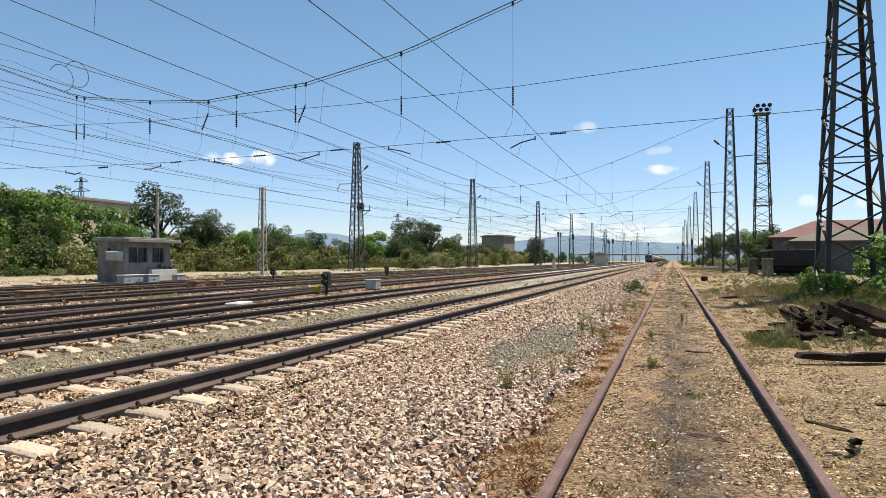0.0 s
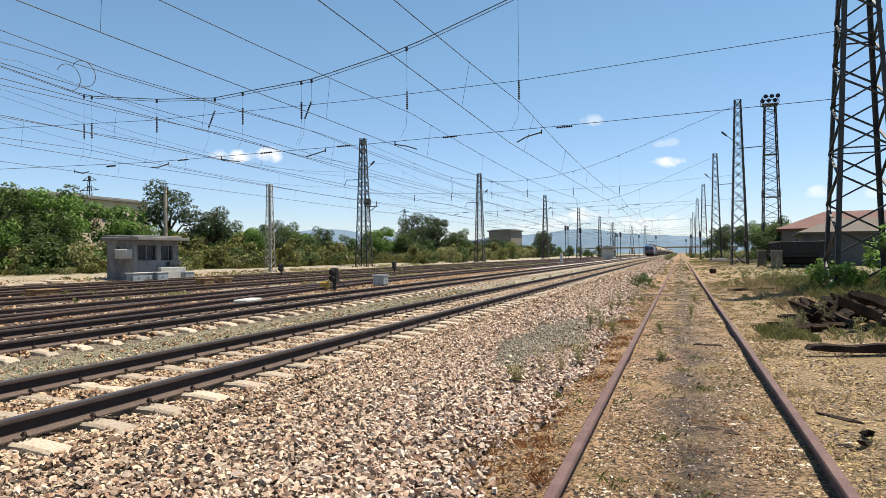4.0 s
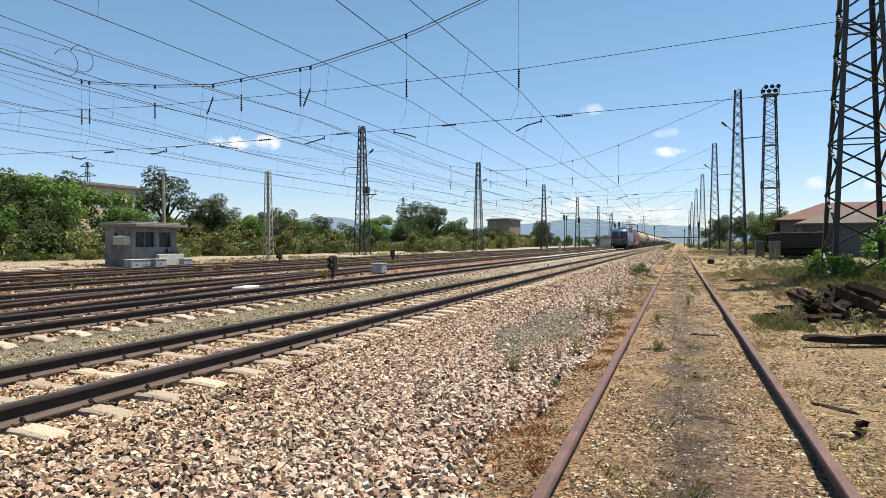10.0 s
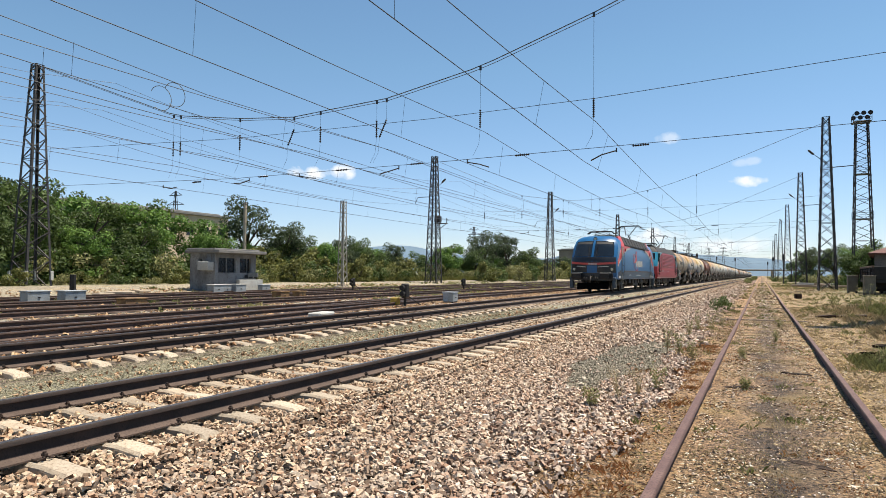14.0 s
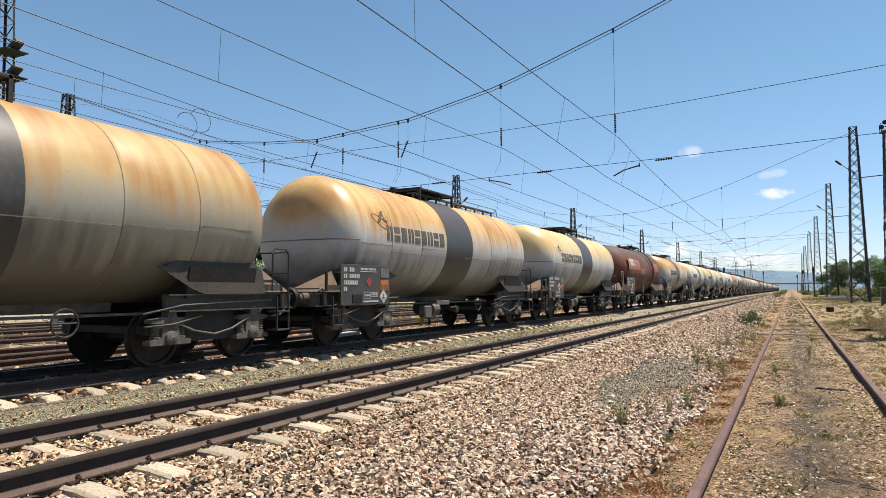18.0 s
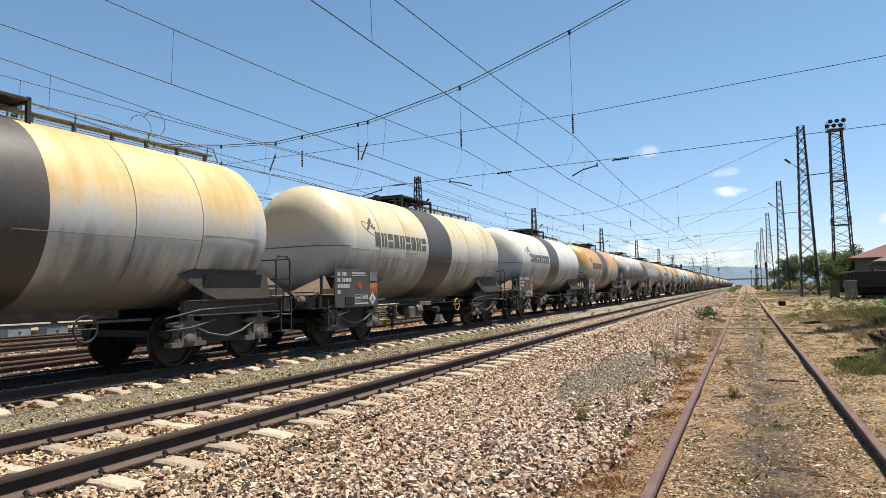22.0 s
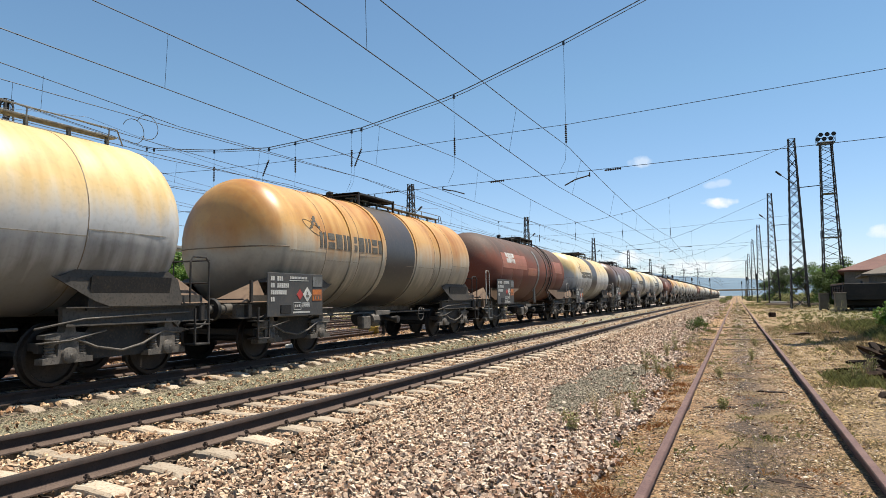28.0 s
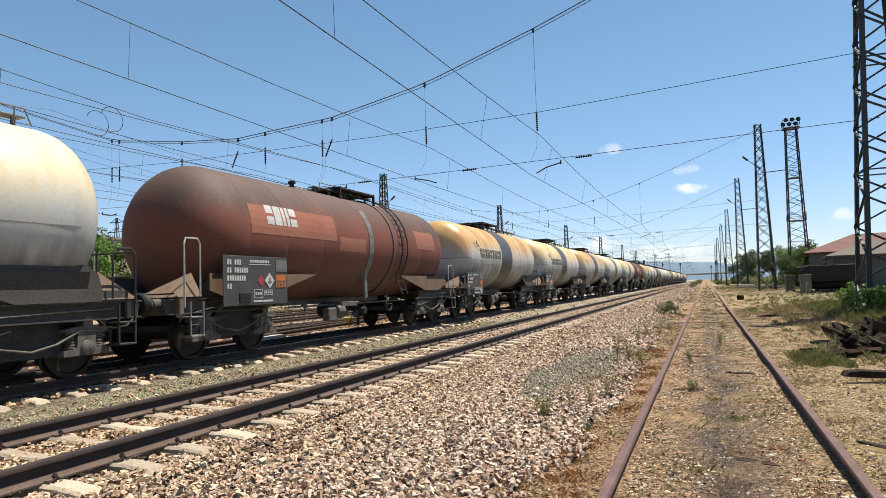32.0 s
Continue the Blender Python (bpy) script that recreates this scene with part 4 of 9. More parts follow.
def tank_wagon(label, paint, style="band", ladder=False, rail_style=0, seed=0, long=6.75, hoops=(), band=(-0.85, 0.84), aft=0.05):
    """A bogie tank wagon about its middle at rail height; it runs towards -y."""
    w = tagged(empty("tank_wagon"), label, "tank wagon", "tank wagons of the train")
    rnd = random.Random(seed)
    d = long - 6.52
    tip, seam = (5.37 + d, 4.35 + d) if style == "red" else (5.95 + d, 5.25 + d) if style == "white" else (5.5 + d, 4.8 + d) if style == "hoops" else (5.49 + d, 4.82 + d)
    bulge = 0.8 if style == "red" else 0.62
    prof = [(-tip, 0.02)]
    for k in range(1, 9):
        a = math.pi / 2 * k / 8
        prof.append((-tip + (tip - seam) * (1 - math.cos(a)), TANK_R * math.sin(a) ** bulge))
    cuts = [-3.7, -2.24, 0.0, 2.24, 3.63]
    for c in [0.15 - seam, *cuts, seam - 0.15]:
        prof += [(c - 0.03, TANK_R), (c, TANK_R - 0.006), (c + 0.03, TANK_R)]
    for k in range(8, 0, -1):
        a = math.pi / 2 * k / 8
        prof.append((tip - (tip - seam) * (1 - math.cos(a)), TANK_R * math.sin(a) ** bulge))
    prof.append((tip, 0.02))
    g = Geo()
    g.lathe(prof, (0, 0, TANK_Z), "y", 56)
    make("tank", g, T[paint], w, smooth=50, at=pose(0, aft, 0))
    # weld lines along the flank, stepped from ring to ring
    marks = [-seam, *cuts[:2], -0.85, 0.36, *cuts[3:], seam]
    for k in range(len(marks) - 1):
        if style == "red" or style == "band" and k == 3:
            continue
        z = (-0.19, -0.35, -0.175, -0.18, -0.33, -0.30, -0.2)[k]
        g = Geo()
        tank_patch(g, marks[k], marks[k + 1], z, z + 0.014, n=1)
        make("weld_seam", g, M["ring_grime"] if paint == "brown" else M["seam"], w)
    for c in cuts:
        if style != "band" or not band[0] - 0.05 < c < band[1] + 0.05:
            g = Geo()
            g.lathe([(c - 0.008, TANK_R), (c - 0.008, TANK_R + 0.003), (c + 0.008, TANK_R + 0.003), (c + 0.008, TANK_R)], (0, 0, TANK_Z), "y", 56, caps=False)
            make("ring_seam", g, M["ring_grime"], w, smooth=30)
    if style == "band":
        g = Geo()
        g.lathe([(band[0], TANK_R - 0.02), (band[0], TANK_R + 0.005), (band[1], TANK_R + 0.005), (band[1], TANK_R - 0.02)], (0, 0, TANK_Z), "y", 56, caps=False)
        make("dark_band", g, M["band"], w, "dark grey painted band", smooth=30)
        letter_blocks(w, M["letter"], -3.95, -0.95, -0.07, 0.29, 9, 0.22, seed)
        # a thin slanting ring with a broken figure on it
        g = Geo()
        n = 48
        for rr in (TANK_R + 0.006, TANK_R - 0.002):
            for f in (1.0, 0.955):
                for k in range(n):
                    a = 2 * math.pi * k / n
                    zz = 0.36 + f * (0.11 * math.sin(a) - 0.13 * math.cos(a))
                    g.v.append((math.sqrt(rr * rr - zz * zz), -4.17 + f * 0.34 * math.cos(a), TANK_Z + zz))
        for k in range(n):
            q = (k + 1) % n
            g.f += [(k, q, n + q, n + k), (2 * n + k, 3 * n + k, 3 * n + q, 2 * n + q), (k, 2 * n + k, 2 * n + q, q), (n + k, n + q, 3 * n + q, 3 * n + k)]
            g.m += [0] * 4
        for ya, za, yw, zh in ((-4.2, 0.42, 0.09, 0.1), (-4.13, 0.5, 0.12, 0.09), (-4.07, 0.58, 0.08, 0.06), (-4.25, 0.36, 0.07, 0.05), (-4.03, 0.42, 0.06, 0.07), (-3.98, 0.37, 0.09, 0.05), (-4.3, 0.33, 0.06, 0.04)):
            tank_patch(g, ya, ya + yw, za, za + zh, n=1)
        make("painted_emblem", g, M["letter"], w, "looped emblem in grey paint")
    else:
        letter_blocks(w, M["white_mark"], *((-4.4, -3.25) if style == "red" else (-4.1, -2.75) if style == "white" else (-3.4, -2.1)), *((0.20, 0.62) if style == "red" else (0.05, 0.46)), 4, 0.14, 2)
    if style == "red":
        for a, b, c, e in ((-4.95, -1.6, -0.02, 0.6), (-1.45, -0.1, -0.25, 0.1), (3.3, 4.8, 0.0, 0.58)):
            make("repainted_patch", tank_patch(Geo(), a, b, c, e, r=TANK_R + 0.003), M["pale_patch"], w, "brighter red repainted patch")
        g = Geo()
        tank_patch(g, 0.12, 0.37, -0.95, 0.95, r=TANK_R + 0.012, n=8, thick=0.01)
        g.box((1.2, 0.25, 1.35), (0.08, 0.14, 0.75), 0.01)
        make("strap", g, M["zinc"], w, "pale metal strap")
        g = Geo()
        g.lathe([(1.58, TANK_R), (1.58, TANK_R + 0.03), (1.68, TANK_R + 0.03), (1.68, TANK_R)], (0, 0, TANK_Z), "y", 56, caps=False)
        make("hoop", g, T["brown"], w, smooth=30)
        g = Geo()
        pts = []
        for k in range(9):
            a = radians(78 - 14 * k)
            pts.append(((TANK_R + 0.1) * math.cos(a), TANK_Z + (TANK_R + 0.1) * math.sin(a)))
        pts.append((1.5, 1.05))
        for e in (2.03, 2.4):
            g.tube([(x, e, z) for x, z in pts], 0.022, 6)
        for (x0, z0), (x1, z1) in zip(pts, pts[1:]):
            for f in (0.25, 0.75):
                g.rod((x0 + (x1 - x0) * f, 2.03, z0 + (z1 - z0) * f), (x0 + (x1 - x0) * f, 2.4, z0 + (z1 - z0) * f), 0.013, 5)
        make("side_ladder", g, M["frame_dark"], w)
    if style == "white":
        g = Geo()
        tank_patch(g, -0.75, 1.7, -0.02, 0.1, n=2)
        make("painted_stripe", g, M["letter"], w)
    if style == "hoops" or hoops:
        for c in hoops or (-3.3, 3.9):
            g = Geo()
            g.lathe([(c - 0.06, TANK_R), (c - 0.06, TANK_R + 0.03), (c + 0.06, TANK_R + 0.03), (c + 0.06, TANK_R)], (0, 0, TANK_Z), "y", 56, caps=False)
            make("hoop", g, T[paint], w, smooth=30)
    # the weld across the front end
    if style != "red":
        g = Geo()
        arc = []
        for k in range(25):
            a = math.pi * k / 24
            xx = TANK_R * math.cos(a) * 0.99
            rho = min(1.0, math.hypot(xx, 0.12) / TANK_R) ** (1 / bulge)
            arc.append((xx, aft - tip + (tip - seam) * (1 - math.sqrt(max(0.0, 1 - rho * rho))) - 0.004, TANK_Z - 0.12))
        g.tube(arc, 0.012, 5)
        make("end_weld", g, M["ring_grime"], w)
    # walkway on top
    top = TANK_Z + TANK_R
    lead = 0.6 - seam if ladder else -0.9
    hy, hz = (1.0, 0.16) if style == "red" else (0.06, 0.2)
    tail = 2.3 if style == "red" else 1.1 if ladder and style == "band" else seam - 0.1
    for s in (-1, 1):
        g = Geo()
        g.box((s * 0.28, (lead + tail) / 2, top + 0.1), (0.22, tail - lead, 0.03), 0.005)
        for k in range(int((tail - lead) / 0.7) + 1):
            g.box((s * 0.32, lead + 0.1 + 0.7 * k, top + 0.02), (0.05, 0.05, 0.18))
        make("walkway_board", g, M["zinc"], w)
        g = Geo()
        g.tube([(s * 0.5, lead, top - 0.02), (s * 0.5, lead + 0.05, top + 0.2), (s * 0.5, tail - 0.1, top + 0.2), (s * 0.5, tail + 0.02, top - 0.05)], 0.013, 6)
        for k in range(int((tail - 0.2 - lead) / 1.4)):
            g.rod((s * 0.48, lead + 1.4 * (k + 1), top - 0.03), (s * 0.5, lead + 1.4 * (k + 1), top + 0.2), 0.012, 5)
        make("walkway_rail", g, M["zinc"], w)
    g = Geo()
    g.box((0, hy, top + hz), (1.3, 2.06, 0.06), 0.01)
    for e in (hy - 1.0, hy + 1.0):
        g.prism([(p, top + z) for p, z in ((-0.65, -0.24), (-0.59, -0.2), (-0.59, hz - 0.05), (0.59, hz - 0.05), (0.59, -0.2), (0.65, -0.24), (0.65, hz + 0.04), (-0.65, hz + 0.04))], e - 0.03, e + 0.03, "y")
    make("hatch_platform", g, M["frame_dark"], w)
    g = Geo()
    g.lathe([(top - 0.1, 0.3), (top + 0.14, 0.3), (top + 0.15, 0.34), (top + 0.18, 0.34), (top + 0.22, 0.2), (top + 0.23, 0.02)], (0, hy, 0), "z", 18)
    make("filling_hatch", g, M["frame_dark"], w, smooth=35)
    g = Geo()
    g.lathe([(top - 0.05, 0.06), (top + 0.1, 0.06), (top + 0.11, 0.1), (top + 0.17, 0.1), (top + 0.2, 0.03)], (0.1, -1.55, 0), "z", 10)
    make("safety_valve", g, M["black"], w, smooth=35)
    # underframe
    fm = M["frame_rust"] if style == "red" else M["frame_grey"] if rail_style else M["frame_dark"]
    for s in (-1, 1):
        for e in (-1, 1):
            g = Geo()
            g.box((s * 1.1, e * (4.7 + d), 1.02), (0.1, 2.9, 0.28), 0.01)
            g.box((s * 1.18, e * (4.7 + d), 1.15), (0.1, 2.9, 0.02))
            g.box((s * 1.18, e * (4.7 + d), 0.89), (0.1, 2.9, 0.02))
            make("solebar", g, M["frame_grey"], w)
            g = Geo()
            if style != "red":
                g.prism([(e * (p + d), z) for p, z in ((3.0, 1.6), (5.28, 1.6), (5.36, 1.33), (5.85, 1.33), (5.85, 1.16), (3.95, 1.16), (3.7, 1.24))], s * 1.24 - 0.01, s * 1.24 + 0.01, "x")
                g.prism([(e * (p + d), z) for p, z in ((3.15, 1.6), (5.28, 1.6), (5.1, 1.72), (3.4, 1.72))], s * 0.8, s * 1.23, "x")
            if style == "red":
                g.prism([(e * 2.3, 1.62), (e * 6.0, 1.62), (e * 6.0, 1.3), (e * 5.5, 1.14), (e * 4.3, 1.14)], s * 1.27 - 0.01, s * 1.27 + 0.01, "x")
            make("saddle_plate", g, M["frame_rust"] if style == "red" else M["frame_grey"], w)
    for e in (-1, 1):
        g = Geo()
        g.box((0, e * (long - 0.66), 1.05), (2.5, 0.12, 0.36), 0.015)
        make("headstock", g, fm, w)
        g = Geo()
        for s in (-1, 1):
            # sloping corner plate between the end beam and the tank
            vs = [(s * 1.26, e * (6.02 + d), 1.19), (s * 1.26, e * (5.36 + d), 1.19), (s * 1.06, e * (5.42 + d), 1.64), (s * 0.3, e * (6.02 + d), 1.19), (s * 0.3, e * (5.36 + d), 1.19)]
            fs = [(0, 1, 2), (0, 2, 3), (2, 1, 4), (3, 2, 4), (1, 0, 3, 4)]
            cp = Geo()
            cp.add(vs, fs if s * e < 0 else [f[::-1] for f in fs])
            make("corner_plate", cp, M["frame_rust"], w)
        g.prism([(-1.2, 1.1), (1.2, 1.1), (1.3, 1.62), (0.9, 1.32), (0.4, 1.1), (-0.4, 1.1), (-0.9, 1.32), (-1.3, 1.62)], e * (3.6 + d), e * (5.1 + d), "y")
        make("cradle", g, M["frame_dark"], w)
        y25_bogie(w, e * (4.25 + d))
        # end platform with hand rails
        g = Geo()
        g.box((0, e * (long - 0.78), 1.25), (2.3, 0.42, 0.03))
        make("end_platform", g, M["frame_dark"], w)
        ye = e * (long - 0.62)
        for s in (-1, 1):
            if e < 0 and not rail_style and not ladder:
                make("lamp_bracket", Geo().bar((s * 1.3, ye, 1.2), (s * 1.3, ye, 1.62), 0.05), M["frame_dark"], w)
                continue
            g = Geo()
            h = 2.25 if (rail_style and e < 0) else 2.0
            g.tube([(s * 1.35, ye, 1.0), (s * 1.35, ye, h - 0.1), (s * 1.33, ye - e * 0.06, h), (s * 1.33, ye - e * 0.36, h), (s * 1.33, ye - e * 0.42, h - 0.1), (s * 1.33, ye - e * 0.42, 1.2)], 0.018, 6)
            make("hand_rail", g, M["rail_white"] if rail_style else M["frame_dark"], w)
        if (e > 0) == (rail_style % 2 == 0) and style != "red":
            g = Geo()
            for z in (1.55, 1.95):
                g.tube([(-1.35, ye, z), (1.35, ye, z)], 0.016, 5)
            for x in (-0.5, 0.5):
                g.rod((x, ye, 1.2), (x, ye, 1.98), 0.014, 5)
            make("end_rail", g, M["rail_white"] if rail_style else M["frame_dark"], w)
        for s in (-1, 1):
            g = Geo()
            g.box((s * 1.3, e * (long - 0.85), 0.48), (0.3, 0.34, 0.03), 0.005)
            g.box((s * 1.3, e * (long - 0.85), 0.82), (0.3, 0.34, 0.03), 0.005)
            for q in (-0.16, 0.16):
                g.bar((s * 1.42, e * (long - 0.85) + q, 0.46), (s * 1.42, e * (long - 0.85) + q, 1.1), 0.03)
            make("foot_step", g, M["zinc"] if rail_style else M["frame_dark"], w)
    # brake gear under the tank
    g = Geo()
    g.lathe([(-0.55, 0.1), (-0.5, 0.2), (0.5, 0.2), (0.55, 0.1)], (0.55, -0.4, 0.72), "y", 14)
    make("air_tank", g, M["frame_dark"], w, smooth=40)
    g = Geo()
    g.rod((0.9, -3.0, 0.86), (0.9, 3.0, 0.86), 0.025, 6)
    g.box((0, 0, 0.98), (0.3, 6.0, 0.2), 0.01)
    g.box((1.0, -1.3, 0.62), (0.2, 0.4, 0.34), 0.03)
    g.box((1.1, -0.5, 0.86), (0.06, 0.8, 0.12), 0.01)
    g.lathe([(-1.05, 0.16), (-0.8, 0.2), (-0.72, 0.12)], (1.0, 0, 0.68), "y", 12)
    make("brake_gear", g, M["axlebox"], w)
    g = Geo()
    g.rod((0, 0.15, 1.1), (0, 0.15, 0.6), 0.11, 12)
    g.tube([(0, 0.15, 0.72), (0.8, 0.15, 0.72), (1.15, 0.15, 0.66)], 0.07, 10)
    g.lathe([(1.15, 0.1), (1.25, 0.1), (1.26, 0.05)], (0, 0.15, 0.66), "x", 12)
    make("outlet_valve", g, M["frame_dark"], w, smooth=40)
    g = Geo()
    ring = [(1.3, 1.5 + 0.19 * math.cos(k * math.pi / 8), 0.78 + 0.19 * math.sin(k * math.pi / 8)) for k in range(17)]
    g.tube(ring, 0.017, 6, caps=False)
    g.rod((1.3, 1.31, 0.78), (1.3, 1.69, 0.78), 0.012, 5)
    g.rod((1.3, 1.5, 0.78), (1.15, 1.5, 0.78), 0.02, 6)
    make("hand_wheel", g, M["yellow"] if seed == 3 else M["frame_dark"], w)
    if style == "red" or style == "hoops":
        data_board(w, -5.9 if style == "red" else -4.9, 0.98, 1.5, 2.05, 0.98, seed, 0)
    elif style == "white":
        data_board(w, -4.85, 0.95, 1.49, 1.9, 0.85, seed, 1)
    else:
        data_board(w, -5.66 - d, 0.90, 1.49, 1.9, 0.88, seed, seed)
    add_buffers(w, long)
    if ladder:
        g = Geo()

        def dome(z):
            """How far the front end reaches out at a height over the tank's centre line."""
            r = max(0.0, min(1.0, abs(z) / TANK_R)) ** (1 / bulge)
            return aft - tip + (tip - seam) * (1 - math.sqrt(max(0.0, 1 - r * r))) - 0.09
        zl = [1.25 - TANK_Z, -0.9, -0.6, -0.3, 0.0, 0.3, 0.6, 0.9, 1.15, 1.3, 1.42]
        line = [(min(dome(z), dome(0.25) if z < 0 else 9), TANK_Z + z) for z in zl] + [(0.45 - seam, top + 0.12), (0.75 - seam, top + 0.2)]
        lx = 0.42 if style == "white" else -0.28
        for x in (lx, lx + 0.4):
            g.tube([(x, y, z) for y, z in line], 0.021, 6)
        for k in range(11):
            z = 1.4 + 0.25 * k
            for (ya, za), (yb, zb) in zip(line, line[1:]):
                if za <= z < zb:
                    yy = ya + (yb - ya) * (z - za) / (zb - za)
                    g.rod((lx, yy, z), (lx + 0.4, yy, z), 0.015, 5)
                    break
        make("end_ladder", g, M["frame_dark"], w)
        g = Geo()
        for s in (-1, 1):
            g.tube([(s * 1.3, 0.6 - long, 1.2), (s * 1.3, 0.6 - long, 2.05), (s * 1.22, 0.6 - long, 2.13), (s * 0.2, 0.6 - long, 2.13)], 0.02, 6)
            g.rod((s * 1.3, 0.6 - long, 1.65), (s * 0.2, 0.6 - long, 1.65), 0.015, 5)
        make("end_railing", g, M["rail_white"] if rail_style else M["frame_dark"], w)
    return w


# the order of the wagons, first behind the engines
ORDER = ["ochre_l", "orange", "cream", "red_b", "orange_e", "pale_b", "cream", "pale", "white", "amber_l", "white_g", "drab_g", "orange", "orange",
         "blueish", "cream", "orange_h", "red", "cream", "brown_g", "cream_l", "pale", "red", "orange", "cream", "orange", "pale", "cream",
         "red", "orange", "pale", "brown_g", "pale", "white", "cream", "red", "pale", "cream", "brown_g", "pale", "orange", "cream",
         "red", "brown_g", "pale", "cream"]
KINDS = {
    "orange": ("white tank wagon stained orange with a dark band", dict(paint="orange", seed=1, long=6.7)),
    "orange_l": ("orange-stained tank wagon with a dark band and an end ladder", dict(paint="orange", ladder=True, seed=4)),
    "orange_e": ("long orange-stained tank wagon with dark band and ladder", dict(paint="orange", ladder=True, seed=4, long=7.15)),
    "red_b": ("red-brown tank wagon with repainted patches and a ladder", dict(paint="red", style="red", rail_style=1, long=7.1, seed=13, aft=0.35)),
    "ochre_l": ("ochre-stained grimy tank wagon with a dark band and ladder", dict(paint="ochre", ladder=True, seed=14, long=6.5)),
    "amber_l": ("deep orange-stained tank wagon with a dark band and end ladder", dict(paint="amber", ladder=True, seed=6, long=6.5)),
    "cream_l": ("cream-stained white tank wagon with dark band and ladder", dict(paint="cream", ladder=True, seed=15)),
    "orange_h": ("orange-stained tank wagon with dark band and raised hoops", dict(paint="amber", seed=16, hoops=(-2.6, -1.05, 1.0, 2.7), long=6.7)),
    "pale_b": ("dusty cream tank wagon with band and grey board", dict(paint="pale", seed=17, band=(0.75, 2.3))),
    "cream": ("cream-stained white tank wagon with a dark grey band", dict(paint="cream", seed=2)),
    "pale": ("dusty white tank wagon with a dark grey band", dict(paint="pale", seed=3)),
    "white": ("clean white tank wagon with a dark grey band", dict(paint="white", seed=5)),
    "blueish": ("bluish white tank wagon with a dark grey band", dict(paint="blueish", seed=7)),
    "red": ("red-brown tank wagon with white lettering blocks and side ladder", dict(paint="red", style="red", rail_style=1, long=7.35, seed=8)),
    "white_g": ("grey-white dark-bellied tank wagon with pale hand rails", dict(paint="greywhite", style="white", ladder=True, rail_style=1, long=6.6, seed=9)),
    "drab_g": ("drab weathered tank wagon with white lettering blocks and hoops", dict(paint="drab", style="hoops", rail_style=1, long=6.15, seed=10)),
    "brown_g": ("dark brown tank wagon with white lettering blocks and hoops", dict(paint="brown", style="hoops", ladder=True, rail_style=1, long=6.15, seed=12)),
}
FRONT_AT_23 = -104.2  # leading buffers of the first wagon at 23 s
SPEED = 20.35
# stretched or bunched couplings: how far single wagons sit from the even spacing
SLACK = {2: 0.15, 3: 0.3, 4: 0.5, 5: 0.3, 6: 0.3, 7: 0.25, 8: 0.15, 9: -0.15, 10: -0.35, 11: 0.1, 12: 0.4, 13: 0.6, 14: 0.8, 15: 0.95, 16: 0.9, 17: 0.65, 18: 0.4, 19: 0.45, 20: 0.5, 21: 0.5, 22: 0.35}
MOVING = []
_made = {}
_y = FRONT_AT_23
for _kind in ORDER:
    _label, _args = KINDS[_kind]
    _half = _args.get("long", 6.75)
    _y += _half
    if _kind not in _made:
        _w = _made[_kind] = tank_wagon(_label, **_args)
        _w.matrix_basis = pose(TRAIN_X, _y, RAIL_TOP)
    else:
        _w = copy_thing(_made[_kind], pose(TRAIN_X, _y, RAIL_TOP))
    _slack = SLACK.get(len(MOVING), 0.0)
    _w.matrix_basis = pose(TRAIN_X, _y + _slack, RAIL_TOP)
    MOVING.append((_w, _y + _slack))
    _y += _half
# the last wagons stay far off and go without the small fittings
SMALL = ("ring_seam", "spring", "brake_pipe", "brake_shoe", "painted_writing", "inspection_grid", "hazard_symbol", "plate_bars", "paper_clip", "foot_step", "safety_valve", "weld_seam", "hand_wheel",
         "outlet_valve", "air_tank", "letter_block", "axle_box", "card_holder", "orange_number", "red_hazard", "white_hazard")
for _w, _ in MOVING[25:]:
    for _o in list(_w.children_recursive):
        if _o.name.startswith(SMALL):
            bpy.data.objects.remove(_o)

